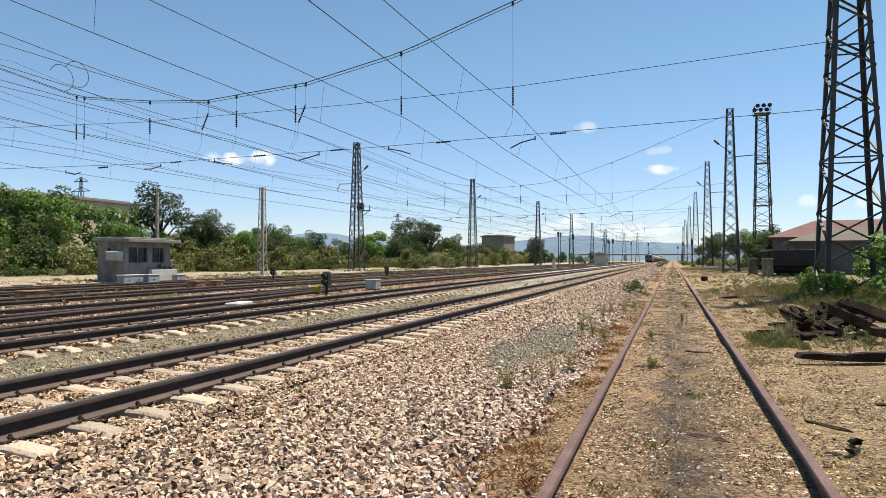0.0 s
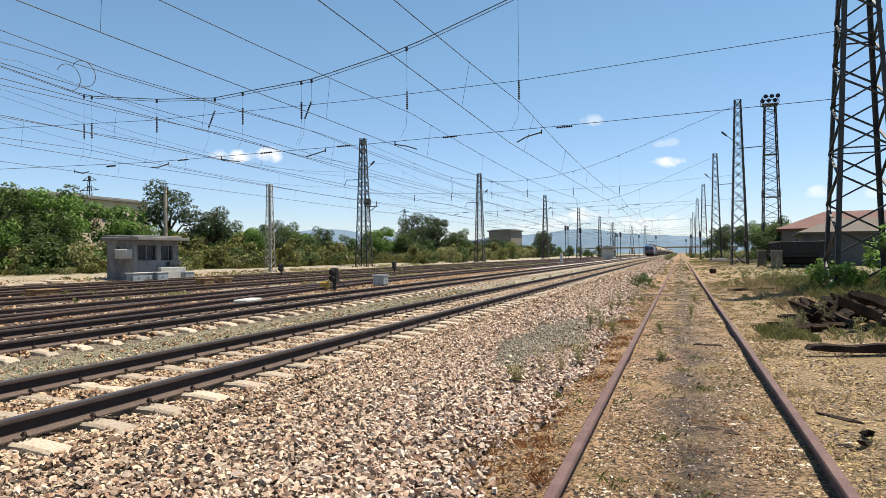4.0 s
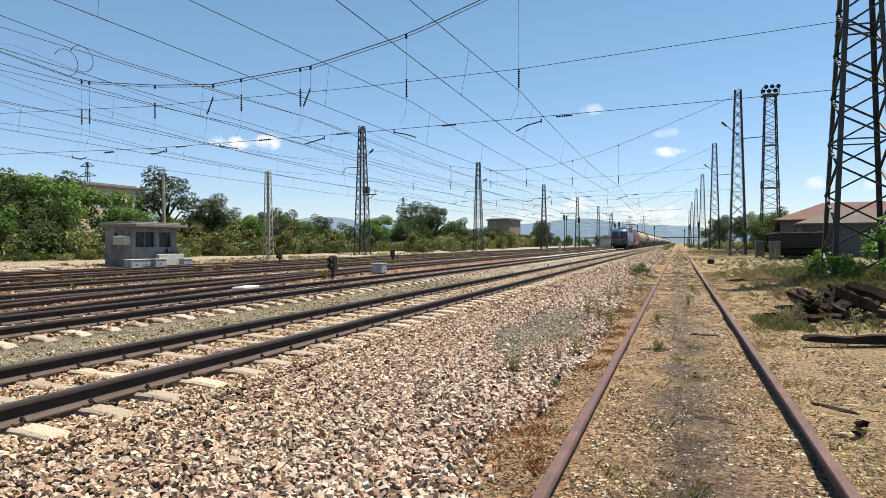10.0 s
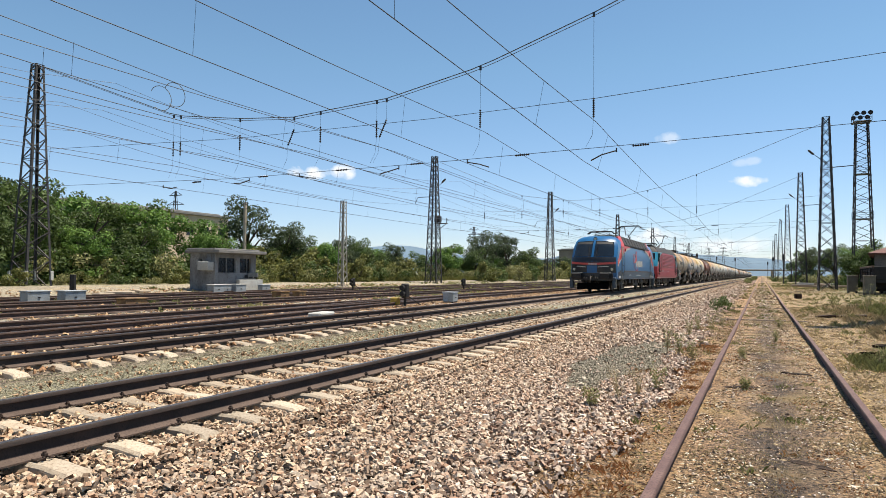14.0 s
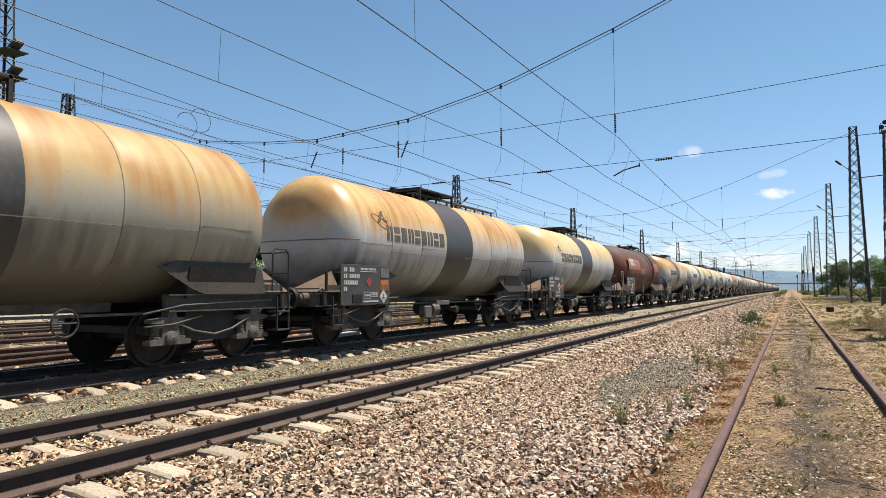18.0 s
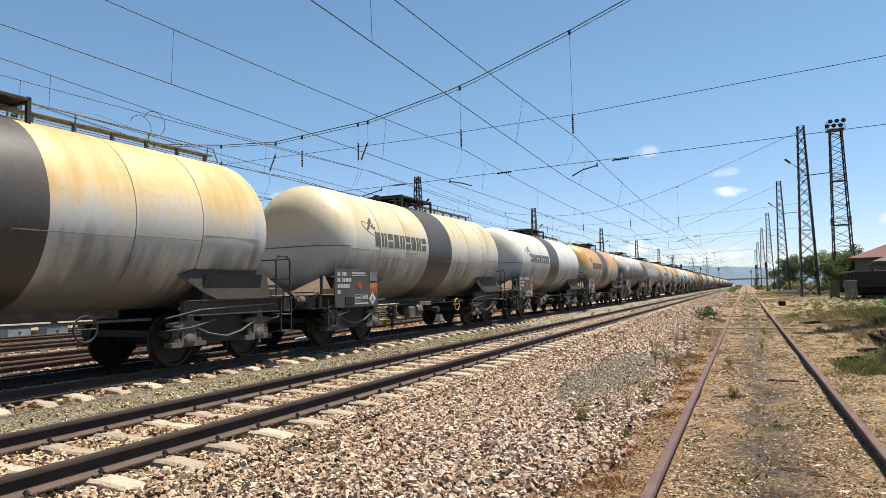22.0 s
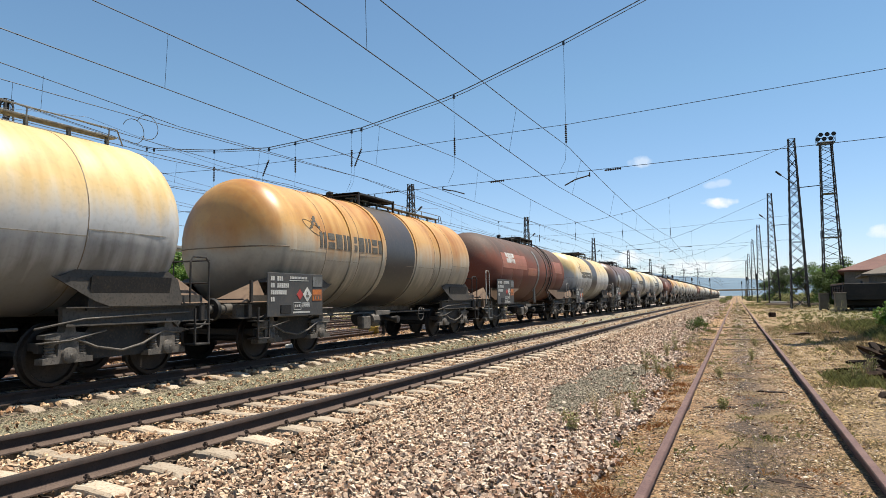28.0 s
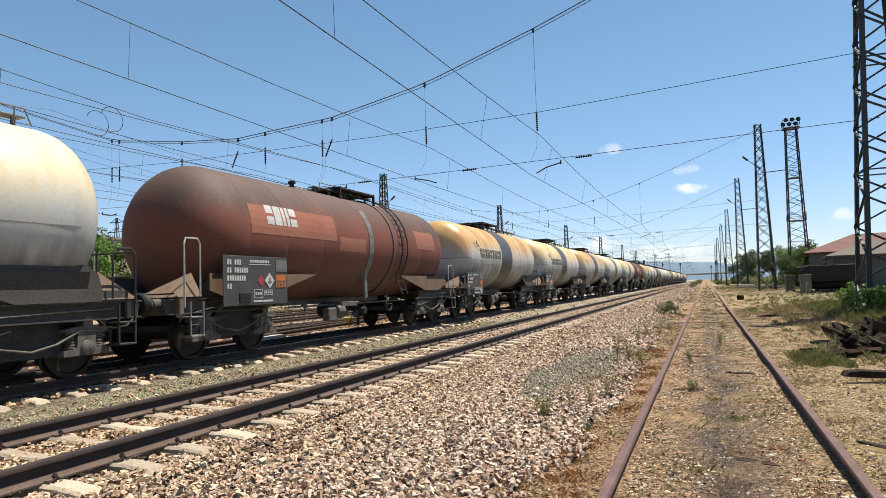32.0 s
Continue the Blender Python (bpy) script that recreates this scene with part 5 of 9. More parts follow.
# ---- masts and overhead line ----
def lattice_mast(name, x, y, h, w0, w1, label, material=None, panel=1.05, base_z=0.0, turn=0.0, leg=0.1, brace=0.055, foot=True, crossed=False):
    """A four-legged lattice mast that tapers towards the top."""
    material = material or M["mast"]
    mast = tagged(empty(name, pose(x, y, base_z, 0, 0, turn)), label, "lattice mast", "lattice masts of the yard")
    corner = ((-1, -1), (1, -1), (1, 1), (-1, 1))

    def at(k, z):
        w = (w0 + (w1 - w0) * z / h) / 2
        return Vector((corner[k][0] * w, corner[k][1] * w, z))
    for k in range(4):
        g = Geo()
        a, b = at(k, 0), at(k, h)
        cx, cy = corner[k]
        g.bar(a + Vector((-cx * leg / 2, 0, 0)), b + Vector((-cx * leg / 2, 0, 0)), leg, leg * 0.18, (0, 1, 0))
        g.bar(a + Vector((0, -cy * leg / 2, 0)), b + Vector((0, -cy * leg / 2, 0)), leg, leg * 0.18, (1, 0, 0))
        make("leg", g, material, mast)
    zs, z = [0.0], 0.0
    while z < h - 0.3:
        w = w0 + (w1 - w0) * z / h
        z = min(h, z + max(panel * 0.55, panel * w / w0 * 0.8))
        zs.append(z)
    for k in range(4):
        g = Geo()
        j = (k + 1) % 4
        for i, (za, zb) in enumerate(zip(zs, zs[1:])):
            if crossed or i % 2 == k % 2:
                g.bar(at(k, za), at(j, zb), brace, brace * 0.7)
            if crossed or i % 2 != k % 2:
                g.bar(at(j, za), at(k, zb), brace, brace * 0.7)
            if i % 5 == 4 or i == len(zs) - 2:
                g.bar(at(k, zb), at(j, zb), brace, brace * 0.5)
        make("lattice_bracing", g, material, mast)
    if foot:
        g = Geo()
        g.box((0, 0, -0.1), (w0 + 0.5, w0 + 0.5, 0.5), 0.05)
        make("concrete_footing", g, M["concrete"], mast)
    return mast


def street_lamp_arm(mast, z, side, reach=0.9, y=0.0):
    g = Geo()
    g.tube([(0, y, z - 0.9), (side * reach * 0.6, y, z - 0.35), (side * reach, y, z)], 0.03, 6)
    arm = make("lamp_arm", g, M["mast"], mast, smooth=True)
    g = Geo()
    g.box((0, 0, 0), (0.62, 0.28, 0.16), 0.05, Euler((0, side * -0.75, 0)).to_matrix())
    g.v = [(p[0] + side * (reach + 0.18), p[1] + y, p[2] + z + 0.16) for p in g.v]
    make("lamp_head", g, M["black"], arm, smooth=40)


def floodlights(mast, z, count, spread):
    for k in range(count):
        g = Geo()
        a = -spread / 2 + spread * k / max(1, count - 1)
        zz = z + 0.2 + 0.55 * (k % 2)
        g.lathe([(-0.22, 0.12), (-0.1, 0.2), (0.2, 0.26), (0.22, 0.27), (0.23, 0.02)], (a, 0, 0), "y", 12)
        g.v = [(p[0], -p[1] - 0.25, p[2] * 1.0 + zz) for p in g.v]
        make("floodlight", g, M["black"], mast, smooth=35)


def mast_platform(mast, z, w):
    deck = make("platform", Geo().box((0, 0, z), (w, w, 0.06), 0.01), M["mast"], mast)
    for k in range(4):
        g = Geo()
        c = ((-1, -1), (1, -1), (1, 1), (-1, 1))[k]
        d = ((-1, -1), (1, -1), (1, 1), (-1, 1))[(k + 1) % 4]
        a, b = Vector((c[0] * w / 2, c[1] * w / 2, z)), Vector((d[0] * w / 2, d[1] * w / 2, z))
        g.bar(a, a + Vector((0, 0, 0.9)), 0.05)
        for up in (0.45, 0.9):
            g.bar(a + Vector((0, 0, up)), b + Vector((0, 0, up)), 0.04)
        make("railing", g, M["mast"], deck)


LINES = [("a", -5.6), ("b", -10.1), ("c", -14.8), ("d", -18.6), ("e", -23.1), ("f", -27.4)]
CONTACT_Z = 5.62
# head spans: place along the yard, right mast, left mast, height of the right top and of the left top, lowest point of the span wire
SPANS = [(-18.0, 5.4, -39.0, 15.9, 13.5, 8.6), (24.5, 5.4, -38.9, 15.9, 13.5, 8.58), (67.0, 5.15, -33.6, 15.5, 14.6, 8.9), (102.0, 4.8, -30.4, 15.5, 14.4, 9.0), (147.0, 4.6, -28.5, 15.5, 14.5, 9.0),
         (192.0, 4.4, -27.5, 15.5, 14.5, 9.0), (240.0, 4.2, -27.0, 15.0, 14.5, 9.0), (290.0, 4.2, -27.0, 15.0, 14.5, 9.0)]


HANG = [(5.4, 15.3), (-5.7, 11.25), (-10.3, 9.78), (-14.7, 8.93), (-18.2, 8.7), (-19.7, 8.58), (-23.0, 8.81), (-27.0, 9.32), (-27.5, 9.42), (-38.9, 13.5)]


def span_height(sp, x):
    """Height of the span wire over x: straight between the loads that hang from it."""
    _, xr, xl, zr, zl, lo = sp
    u = -38.9 + (x - xl) / (xr - xl) * 44.3
    for (xa, za), (xb, zb) in zip(HANG, HANG[1:]):
        if xb - 1e-6 <= u <= xa + 1e-6:
            z = za + (zb - za) * (u - xa) / (xb - xa)
            top, most = (zr, 15.3) if u > -19.7 else (zl, 13.5)
            return lo + (z - 8.58) * (top - 0.4 - lo) / (most - 8.58) if (xr, xl) != (5.4, -38.9) else z
    return zr


def insulator(g, p0, p1, sheds=8, r=0.055):
    p0, p1 = Vector(p0), Vector(p1)
    path, radii = [], []
    for k in range(sheds):
        for f, rr in ((0.0, 0.4), (0.35, 1.0), (0.7, 0.4)):
            path.append(p0 + (p1 - p0) * ((k + f) / sheds))
            radii.append(r * rr)
    path.append(p1)
    radii.append(r * 0.4)
    g.tube(path, r, 7, radii)


def head_span(sp, near):
    y, xr, xl, zr, zl, lo = sp
    hs = tagged(empty("head_span"), "sagging cross-span wires with insulators over the yard tracks", "overhead wire", "overhead line spans")
    thick = 0.014 if near else 0.012
    g = Geo()
    n = 44 if near else 22
    pts = [(xr + (xl - xr) * k / n, y, span_height(sp, xr + (xl - xr) * k / n)) for k in range(n + 1)]
    g.tube(pts, thick * 1.5, 5)
    if near:
        g.tube([(p[0], p[1] + 0.12, p[2] - 0.07) for p in pts], thick, 5)
    make("span_wire", g, M["cable"], hs)
    g = Geo()
    g.tube([(xr, y, 8.58), (xr - 11, y, 7.98), (xr - 18, y, 7.84), (xl * 0.6, y, 7.85), (xl, y, 8.4)], thick * 0.8, 5)
    make("upper_cross_wire", g, M["wire"], hs)
    g = Geo()
    g.tube([(xr, y, 6.36), (xr - 9, y, 6.15), (xr - 18, y, 5.98), (xl * 0.6, y, 5.88), (xl, y, 6.2)], thick * 0.8, 5)
    make("lower_cross_wire", g, M["wire"], hs)
    drops = [-5.7, -10.3, -14.7, -15.2, -18.2, -19.7, -23.0, -27.0, -27.5] if near else [x for _, x in LINES]
    for x in drops:
        if x < xl + 2:
            continue
        zt = span_height(sp, x)
        slant = 0.35 if x in (-19.7, -14.7) else 0.0
        g = Geo()
        g.rod((x, y, zt), (x, y, zt - 0.16), 0.05, 6)
        g.rod((x, y, zt), (x, y, 8.0), thick * 0.45, 4)
        insulator(g, (x, y, 8.0), (x - slant, y, 7.25), 9 if near else 5)
        make("suspension_insulator", g, M["insulator"], hs, smooth=40)
        g = Geo()
        g.tube([(x - slant, y, 7.25), (x - slant - 0.05, y, 6.6), (x - slant - 0.3, y, 6.15)], thick * 0.4, 4)
        make("drop_wire", g, M["wire"], hs)
    for k, (_, x) in enumerate(LINES):
        if x < xl + 2:
            continue
        g = Geo()
        lz = 6.12 - 0.012 * abs(x)
        s = 1 if k % 2 else -1
        g.rod((x - s * 0.75, y, lz), (x - s * 0.75, y, lz - 0.16), 0.025, 5)
        g.tube([(x - s * 0.75, y, lz - 0.1), (x - s * 0.2, y, lz - 0.22), (x + s * 0.2, y, CONTACT_Z + 0.02)], 0.026, 6)
        make("registration_arm", g, M["mast"], hs)
        g = Geo()
        insulator(g, (x + 1.9, y, lz + 0.045), (x + 1.3, y, lz + 0.03), 7, 0.05)
        make("cross_insulator", g, M["insulator"], hs, smooth=40)
    if near and y > 0:
        for c, r, up in ((-28.5, 0.62, 0.62), (-27.5, 0.6, 1.05)):
            g = Geo()
            zc = span_height(sp, c) + up
            g.tube([(c + r * math.cos(0.35 * k + 3.9) * 0.9, y + 0.25 * math.sin(0.35 * k), zc + r * math.sin(0.35 * k + 3.9)) for k in range(15)], 0.018, 5)
            make("wire_loop", g, M["zinc"], hs, "loose loop of pale wire")
    return hs


def running_line(key, x, carrier_z=6.75, sag=0.35):
    """Carrier wire, contact wire and hangers over one track."""
    ln = tagged(empty("overhead_line"), "carrier and contact wires with hangers over a track", "overhead wire", "overhead lines along the tracks")
    carrier, contact = [], []
    ys = [sp[0] for sp in SPANS] + [340.0, 390.0]
    hang = Geo()
    for i, (ya, yb) in enumerate(zip(ys, ys[1:])):
        s0, s1 = (-0.2, 0.2) if i % 2 else (0.2, -0.2)
        if key == "a":
            s0, s1 = ((0.9, -0.45), (-0.45, 0.3), (0.3, -0.3), (-0.3, 0.3))[min(i, 3)]
        for k in range(12):
            f = k / 12
            yy = ya + (yb - ya) * f
            zz = carrier_z - sag * 4 * f * (1 - f)
            xx = x + s0 + (s1 - s0) * f
            carrier.append((x, yy, zz))
            contact.append((xx, yy, CONTACT_Z))
        for f in (0.05, 0.24, 0.44, 0.645, 0.845):
            if ya < 140:
                hang.rod((x, ya + (yb - ya) * f, carrier_z - sag * 4 * f * (1 - f)), (x + s0 + (s1 - s0) * f, ya + (yb - ya) * f, CONTACT_Z), 0.005, 4)
    for name, pts, r in (("carrier_wire", carrier, 0.0095), ("contact_wire", contact, 0.009)):
        g = Geo()
        g.tube(pts, r, 5, [r * (1 + max(0, p[1]) / 120) for p in pts])
        make(name, g, M["wire"], ln)
    make("hanger_wire", hang, M["wire"], ln)
    tagged(ln.children[-1], kind="stuff")


near_mast = lattice_mast("lattice_mast", 5.45, 24.5, 15.9, 1.85, 0.42, "tall dark steel lattice mast standing in weeds", panel=1.25, leg=0.13, brace=0.075, base_z=0.1)
lattice_mast("lattice_mast", 5.4, -18.0, 15.9, 1.85, 0.42, "tall dark steel lattice mast beside the siding", panel=1.25, leg=0.13, brace=0.075, base_z=0.1)
lattice_mast("lattice_mast", -38.9, -18.0, 13.5, 1.6, 0.42, "tall dark steel lattice mast at the yard's edge", panel=1.2)
left_mast = lattice_mast("lattice_mast", -38.9, 24.5, 13.5, 1.6, 0.5, "tall rusty steel lattice mast before the trees", panel=1.2, leg=0.12, brace=0.06)
for _cx, _cy in ((-1, -1), (1, -1), (1, 1), (-1, 1)):
    make("white_band", Geo().box((_cx * 0.76, _cy * 0.76, 0.95), (0.17, 0.17, 0.55), 0.01), M["white_mark"], left_mast, "white painted band on the mast foot")
for _k, _sp in enumerate(SPANS[2:]):
    _r = lattice_mast("lattice_mast", _sp[1], _sp[0], _sp[3], 1.5, 0.58, "dark steel lattice mast with a lamp arm" if _k == 0 else "dark steel lattice mast of the overhead line", panel=1.7, leg=0.11, brace=0.065, crossed=True)
    _l = lattice_mast("lattice_mast", _sp[2], _sp[0], _sp[4], 1.5, 0.58, "dark steel lattice mast with a lamp and platform" if _k == 0 else "dark steel lattice mast of the overhead line", panel=1.7, leg=0.11, brace=0.065, crossed=True)
    if _k < 3:
        street_lamp_arm(_r, _sp[3] - 3.2, -1, 1.0)
        street_lamp_arm(_l, _sp[4] - 3.0, 1, 1.0)
    if _k == 0:
        g = Geo()
        g.box((0.9, 0, 6.9), (1.5, 0.7, 0.08), 0.01)
        g.box((0.5, 0, 7.4), (0.7, 0.55, 0.75), 0.06)
        g.bar((0.3, 0, 6.0), (1.5, 0, 6.85), 0.06)
        g.bar((1.6, 0, 6.9), (1.6, 0, 7.5), 0.06)
        make("switchgear_box", g, M["mast"], _l)
    g = Geo()
    g.bar((0, 0, _sp[3] - 4.5), (2.2, 0, _sp[3] - 4.4), 0.07)
    g.bar((2.2, 0, _sp[3] - 4.4), (2.2, 0, _sp[3] - 5.4), 0.06)
    make("side_bracket", g, M["mast"], _r)
    g = Geo()
    g.bar((0, 0, _sp[4] - 4.6), (-2.1, 0, _sp[4] - 4.6), 0.07)
    g.bar((-2.1, 0, _sp[4] - 4.6), (-2.5, 0, _sp[4] - 5.4), 0.05)
    make("side_bracket", g, M["mast"], _l)

flood_left = lattice_mast("floodlight_tower", -43.2, 22.8, 21.0, 1.7, 0.9, "tall steel lattice tower with floodlight platforms", panel=1.3, leg=0.12)
for _z in (16.2, 14.6):
    g = Geo()
    g.box((1.0, 0, _z), (1.6, 1.4, 0.06), 0.01)
    g.box((1.6, 0, _z + 0.35), (0.9, 0.6, 0.35), 0.08, Euler((0, -0.5, 0)).to_matrix())
    make("platform", g, M["mast"], flood_left)

flood = lattice_mast("floodlight_tower", 10.9, 92.9, 20.0, 2.3, 1.35, "tall steel floodlight tower with lamps on its top platform", panel=1.5, leg=0.14, brace=0.08)
mast_platform(flood, 20.0, 1.9)
mast_platform(flood, 8.3, 2.0)
mast_platform(flood, 13.7, 1.5)
floodlights(flood, 20.3, 6, 1.75)

white_mast = lattice_mast("lattice_mast", -30.85, 44.9, 7.15, 0.62, 0.36, "slender pale-painted lattice mast beside the tracks", M["mast_light"], panel=0.7, leg=0.07, brace=0.04)

for _sp in SPANS:
    head_span(_sp, _sp[0] in (24.5, -18.0))
for _key, _x in LINES:
    running_line(_key, _x, *((7.08, 0.40) if _key in "ab" else (6.75, 0.35)))
# the line over the turnout swings in beside the next one
turnout_line = tagged(empty("overhead_line"), "carrier and contact wires over the turnout", "overhead wire", "overhead lines along the tracks")
_way = [(-12.55, -18.0), (-13.5, 7.0), (-13.95, 13.5), (-14.35, 24.5), (-14.7, 67.0)]
make("contact_wire", Geo().tube([(x, y, CONTACT_Z) for x, y in _way], 0.009, 5), M["wire"], turnout_line)
make("carrier_wire", Geo().tube([(-12.55, -18, 6.75), (-13.1, -3, 6.42), (-13.5, 7, 6.38), (-13.95, 13.5, 6.27), (-14.35, 24.5, 6.6), (-14.5, 45, 6.35), (-14.7, 67, 6.7)], 0.0095, 5), M["wire"], turnout_line)
make("hanger_wire", Geo().rod((-13.6, 9.3, 6.36), (-13.65, 9.3, CONTACT_Z), 0.005, 4), M["wire"], turnout_line)

# feeder lines at the far side of the yard
for _x, _z, _sag in ((-33.0, 11.6, 1.2), (-34.0, 10.2, 1.1), (-36.0, 9.2, 1.2), (-37.5, 11.0, 1.3)):
    g = Geo()
    _pts = []
    for (ya, yb) in zip((-18, 24.5, 67, 102, 147, 192, 240), (24.5, 67, 102, 147, 192, 240, 290)):
        _pts += [(_x + 0.04 * max(0, ya), ya + (yb - ya) * k / 10, _z - _sag * 4 * (k / 10) * (1 - k / 10)) for k in range(10)]
    g.tube(_pts, 0.010, 4)
    tagged(make("feeder_wire", g, M["wire"]), "thin dark feeder wire along the yard", "overhead wire", "feeder wires")

# ---- buildings, trees, far hills ----
M["plaster_grey"] = mat("weathered_blue_grey_plaster", (0.36, 0.36, 0.365), (0.22, 0.215, 0.21), (0.13, 0.12, 0.11), 0.9, 0, 1.8, 14, 0.3, streak=0.5)
M["plaster_white"] = mat("chalky_white_plaster", (0.66, 0.65, 0.61), (0.55, 0.53, 0.48), None, 0.9, 0, 1.5, 20, 0.1)
M["plaster_cream"] = mat("faded_cream_plaster", (0.80, 0.62, 0.42), (0.68, 0.5, 0.32), (0.72, 0.62, 0.5), 0.9, 0, 0.4, 6, 0.1)
M["roof_slab"] = mat("grey_roof_slab", (0.22, 0.21, 0.2), (0.3, 0.28, 0.25), None, 0.9, 0, 1.5, 20, 0.2)
M["roof_red"] = mat("faded_red_roof_sheet", (0.15, 0.05, 0.033), (0.19, 0.075, 0.052), (0.09, 0.04, 0.03), 0.8, 0, 0.6, 12, 0.2)
M["roof_grey"] = mat("dusty_fibre_cement_roof", (0.18, 0.145, 0.11), (0.14, 0.11, 0.088), (0.09, 0.075, 0.065), 0.9, 0, 0.5, 10, 0.2)
M["brick_far"] = mat("pale_brick_wall", (0.42, 0.35, 0.29), (0.36, 0.28, 0.22), (0.3, 0.25, 0.2), 0.9, 0, 0.5, 8, 0.1)
# shed walls are toned dark for the shade under their roofs
M["shed_wall"] = mat("sooty_shed_wall", (0.17, 0.165, 0.16), (0.22, 0.2, 0.185), None, 0.9, 0, 0.8, 10, 0.1)
M["dark_glass"] = mat("dusty_dark_window", (0.03, 0.035, 0.04), None, None, 0.25, 0, 2, 10, 0)
M["wood_dark"] = mat("dark_rotten_timber", (0.034, 0.023, 0.017), (0.075, 0.05, 0.036), (0.014, 0.011, 0.009), 0.95, 0, 4, 40, 0.5, obrand=0.45, streak=0.4, spec=0.15)
M["galv_box"] = mat("pale_blue_grey_box_paint", (0.42, 0.47, 0.52), (0.35, 0.38, 0.4), (0.25, 0.24, 0.22), 0.6, 0.1, 3, 25)
M["brown_box"] = mat("rusty_ochre_box_paint", (0.36, 0.21, 0.08), (0.22, 0.12, 0.06), (0.1, 0.06, 0.04), 0.8, 0.1, 3, 25)


def window_unit(parent, at, w, h, axis="x", frame_m=None):
    """A window set into a wall: a recessed frame, bars and panes."""
    x, y, z = at
    frame_m = frame_m or M["plaster_white"]

    def b(g, a0, a1, z0, z1, depth, out=0.0):
        if axis == "x":
            g.box((x + out, y + (a0 + a1) / 2, z + (z0 + z1) / 2), (depth, a1 - a0, z1 - z0))
        else:
            g.box((x + (a0 + a1) / 2, y - out, z + (z0 + z1) / 2), (a1 - a0, depth, z1 - z0))
    g = Geo()
    b(g, -w / 2, w / 2, 0, h, 0.02, -0.06)
    win = make("window", g, M["dark_glass"], parent)
    g = Geo()
    t = 0.05
    b(g, -w / 2 - t, w / 2 + t, -t, 0, 0.1, 0.0)
    b(g, -w / 2 - t, w / 2 + t, h, h + t, 0.1, 0.0)
    b(g, -w / 2 - t, -w / 2, 0, h, 0.1, 0.0)
    b(g, w / 2, w / 2 + t, 0, h, 0.1, 0.0)
    b(g, -0.02, 0.02, 0, h, 0.06, -0.02)
    make("window_frame", g, frame_m, win)


def build_hut():
    """The pointsman's cabin: plastered walls with real openings, a thick flat roof that juts out."""
    x0, x1, y0, y1, h = -32.9, -30.8, 30.9, 34.6, 2.36
    hut = tagged(empty("signal_cabin", pose(0, 0, 0.08)), "small grey plastered signal cabin with flat overhanging roof", "cabin")
    t = 0.22

    def wall(name, boxes):
        g = Geo()
        for a0, a1, b0, b1, z0, z1 in boxes:
            g.box(((a0 + a1) / 2, (b0 + b1) / 2, (z0 + z1) / 2), (a1 - a0, b1 - b0, z1 - z0))
        return make(name, g, M["plaster_grey"], hut)
    # the wall towards the tracks, with a wide window band
    wall("track_wall", [(x1 - t, x1, y0, y1, 0, 1.15), (x1 - t, x1, y0, y1, 2.1, h), (x1 - t, x1, y0, y0 + 0.3, 1.15, 2.1), (x1 - t, x1, y1 - 0.5, y1, 1.15, 2.1), (x1 - t, x1, y0 + 1.85, y0 + 2.2, 1.15, 2.1)])
    wall("end_wall", [(x0, x1 - t, y0, y0 + t, 0, 1.2), (x0, x1 - t, y0, y0 + t, 2.05, h), (x0, x0 + 0.7, y0, y0 + t, 1.2, 2.05), (x1 - t - 0.9, x1 - t, y0, y0 + t, 1.2, 2.05)])
    wall("back_wall", [(x0, x0 + t, y0 + t, y1, 0, h)])
    wall("far_wall", [(x0 + t, x1 - t, y1 - t, y1, 0, h)])
    window_unit(hut, (x1 - 0.1, y0 + 1.08, 1.15), 1.5, 0.92, "x", M["plaster_grey"])
    window_unit(hut, (x1 - 0.1, y0 + 2.95, 1.15), 1.5, 0.92, "x", M["plaster_grey"])
    window_unit(hut, (x0 + 1.15, y0 + 0.1, 1.25), 0.85, 0.76, "y", M["plaster_grey"])
    g = Geo()
    g.box(((x0 + x1) / 2 + 0.2, (y0 + y1) / 2 + 0.05, h + 0.11), (x1 - x0 + 0.8, y1 - y0 + 0.7, 0.2), 0.03)
    g.box(((x0 + x1) / 2, (y0 + y1) / 2, h + 0.26), (x1 - x0 + 0.3, y1 - y0 + 0.4, 0.12), 0.03)
    make("roof_slab", g, M["roof_slab"], hut)
    g = Geo()
    g.box((x1 + 0.6, y0 + 2.5, 0.3), (0.25, 2.2, 0.8), 0.02)
    make("white_parapet", g, M["plaster_white"], hut, "whitewashed low wall")
    g = Geo()
    g.box((x0 + 1.6, y0 - 0.28, 1.55), (0.9, 0.5, 0.55), 0.03)
    for k in range(4):
        g.box((x0 + 1.6, y0 - 0.54, 1.38 + 0.11 * k), (0.7, 0.02, 0.04))
    make("air_conditioner", g, M["plaster_white"], hut)
    g = Geo()
    for k in range(3):
        g.bar((x0 + 0.9 + 0.5 * k, y0 - 0.05, 1.9), (x0 + 1.1 + 0.4 * k, y0 - 0.2, 2.6), 0.04)
    g.box((x1 + 0.03, y0 + 3.4, 1.0), (0.06, 1.0, 0.3), 0.01)
    make("conduits", g, M["zinc"], hut)
    g = Geo()
    for k in range(3):
        g.box((x1 + 0.02, y0 + 2.8 + 0.45 * k, 0.9), (0.05, 0.3, 0.22), 0.01)
    make("meter_boxes", g, M["black"], hut)


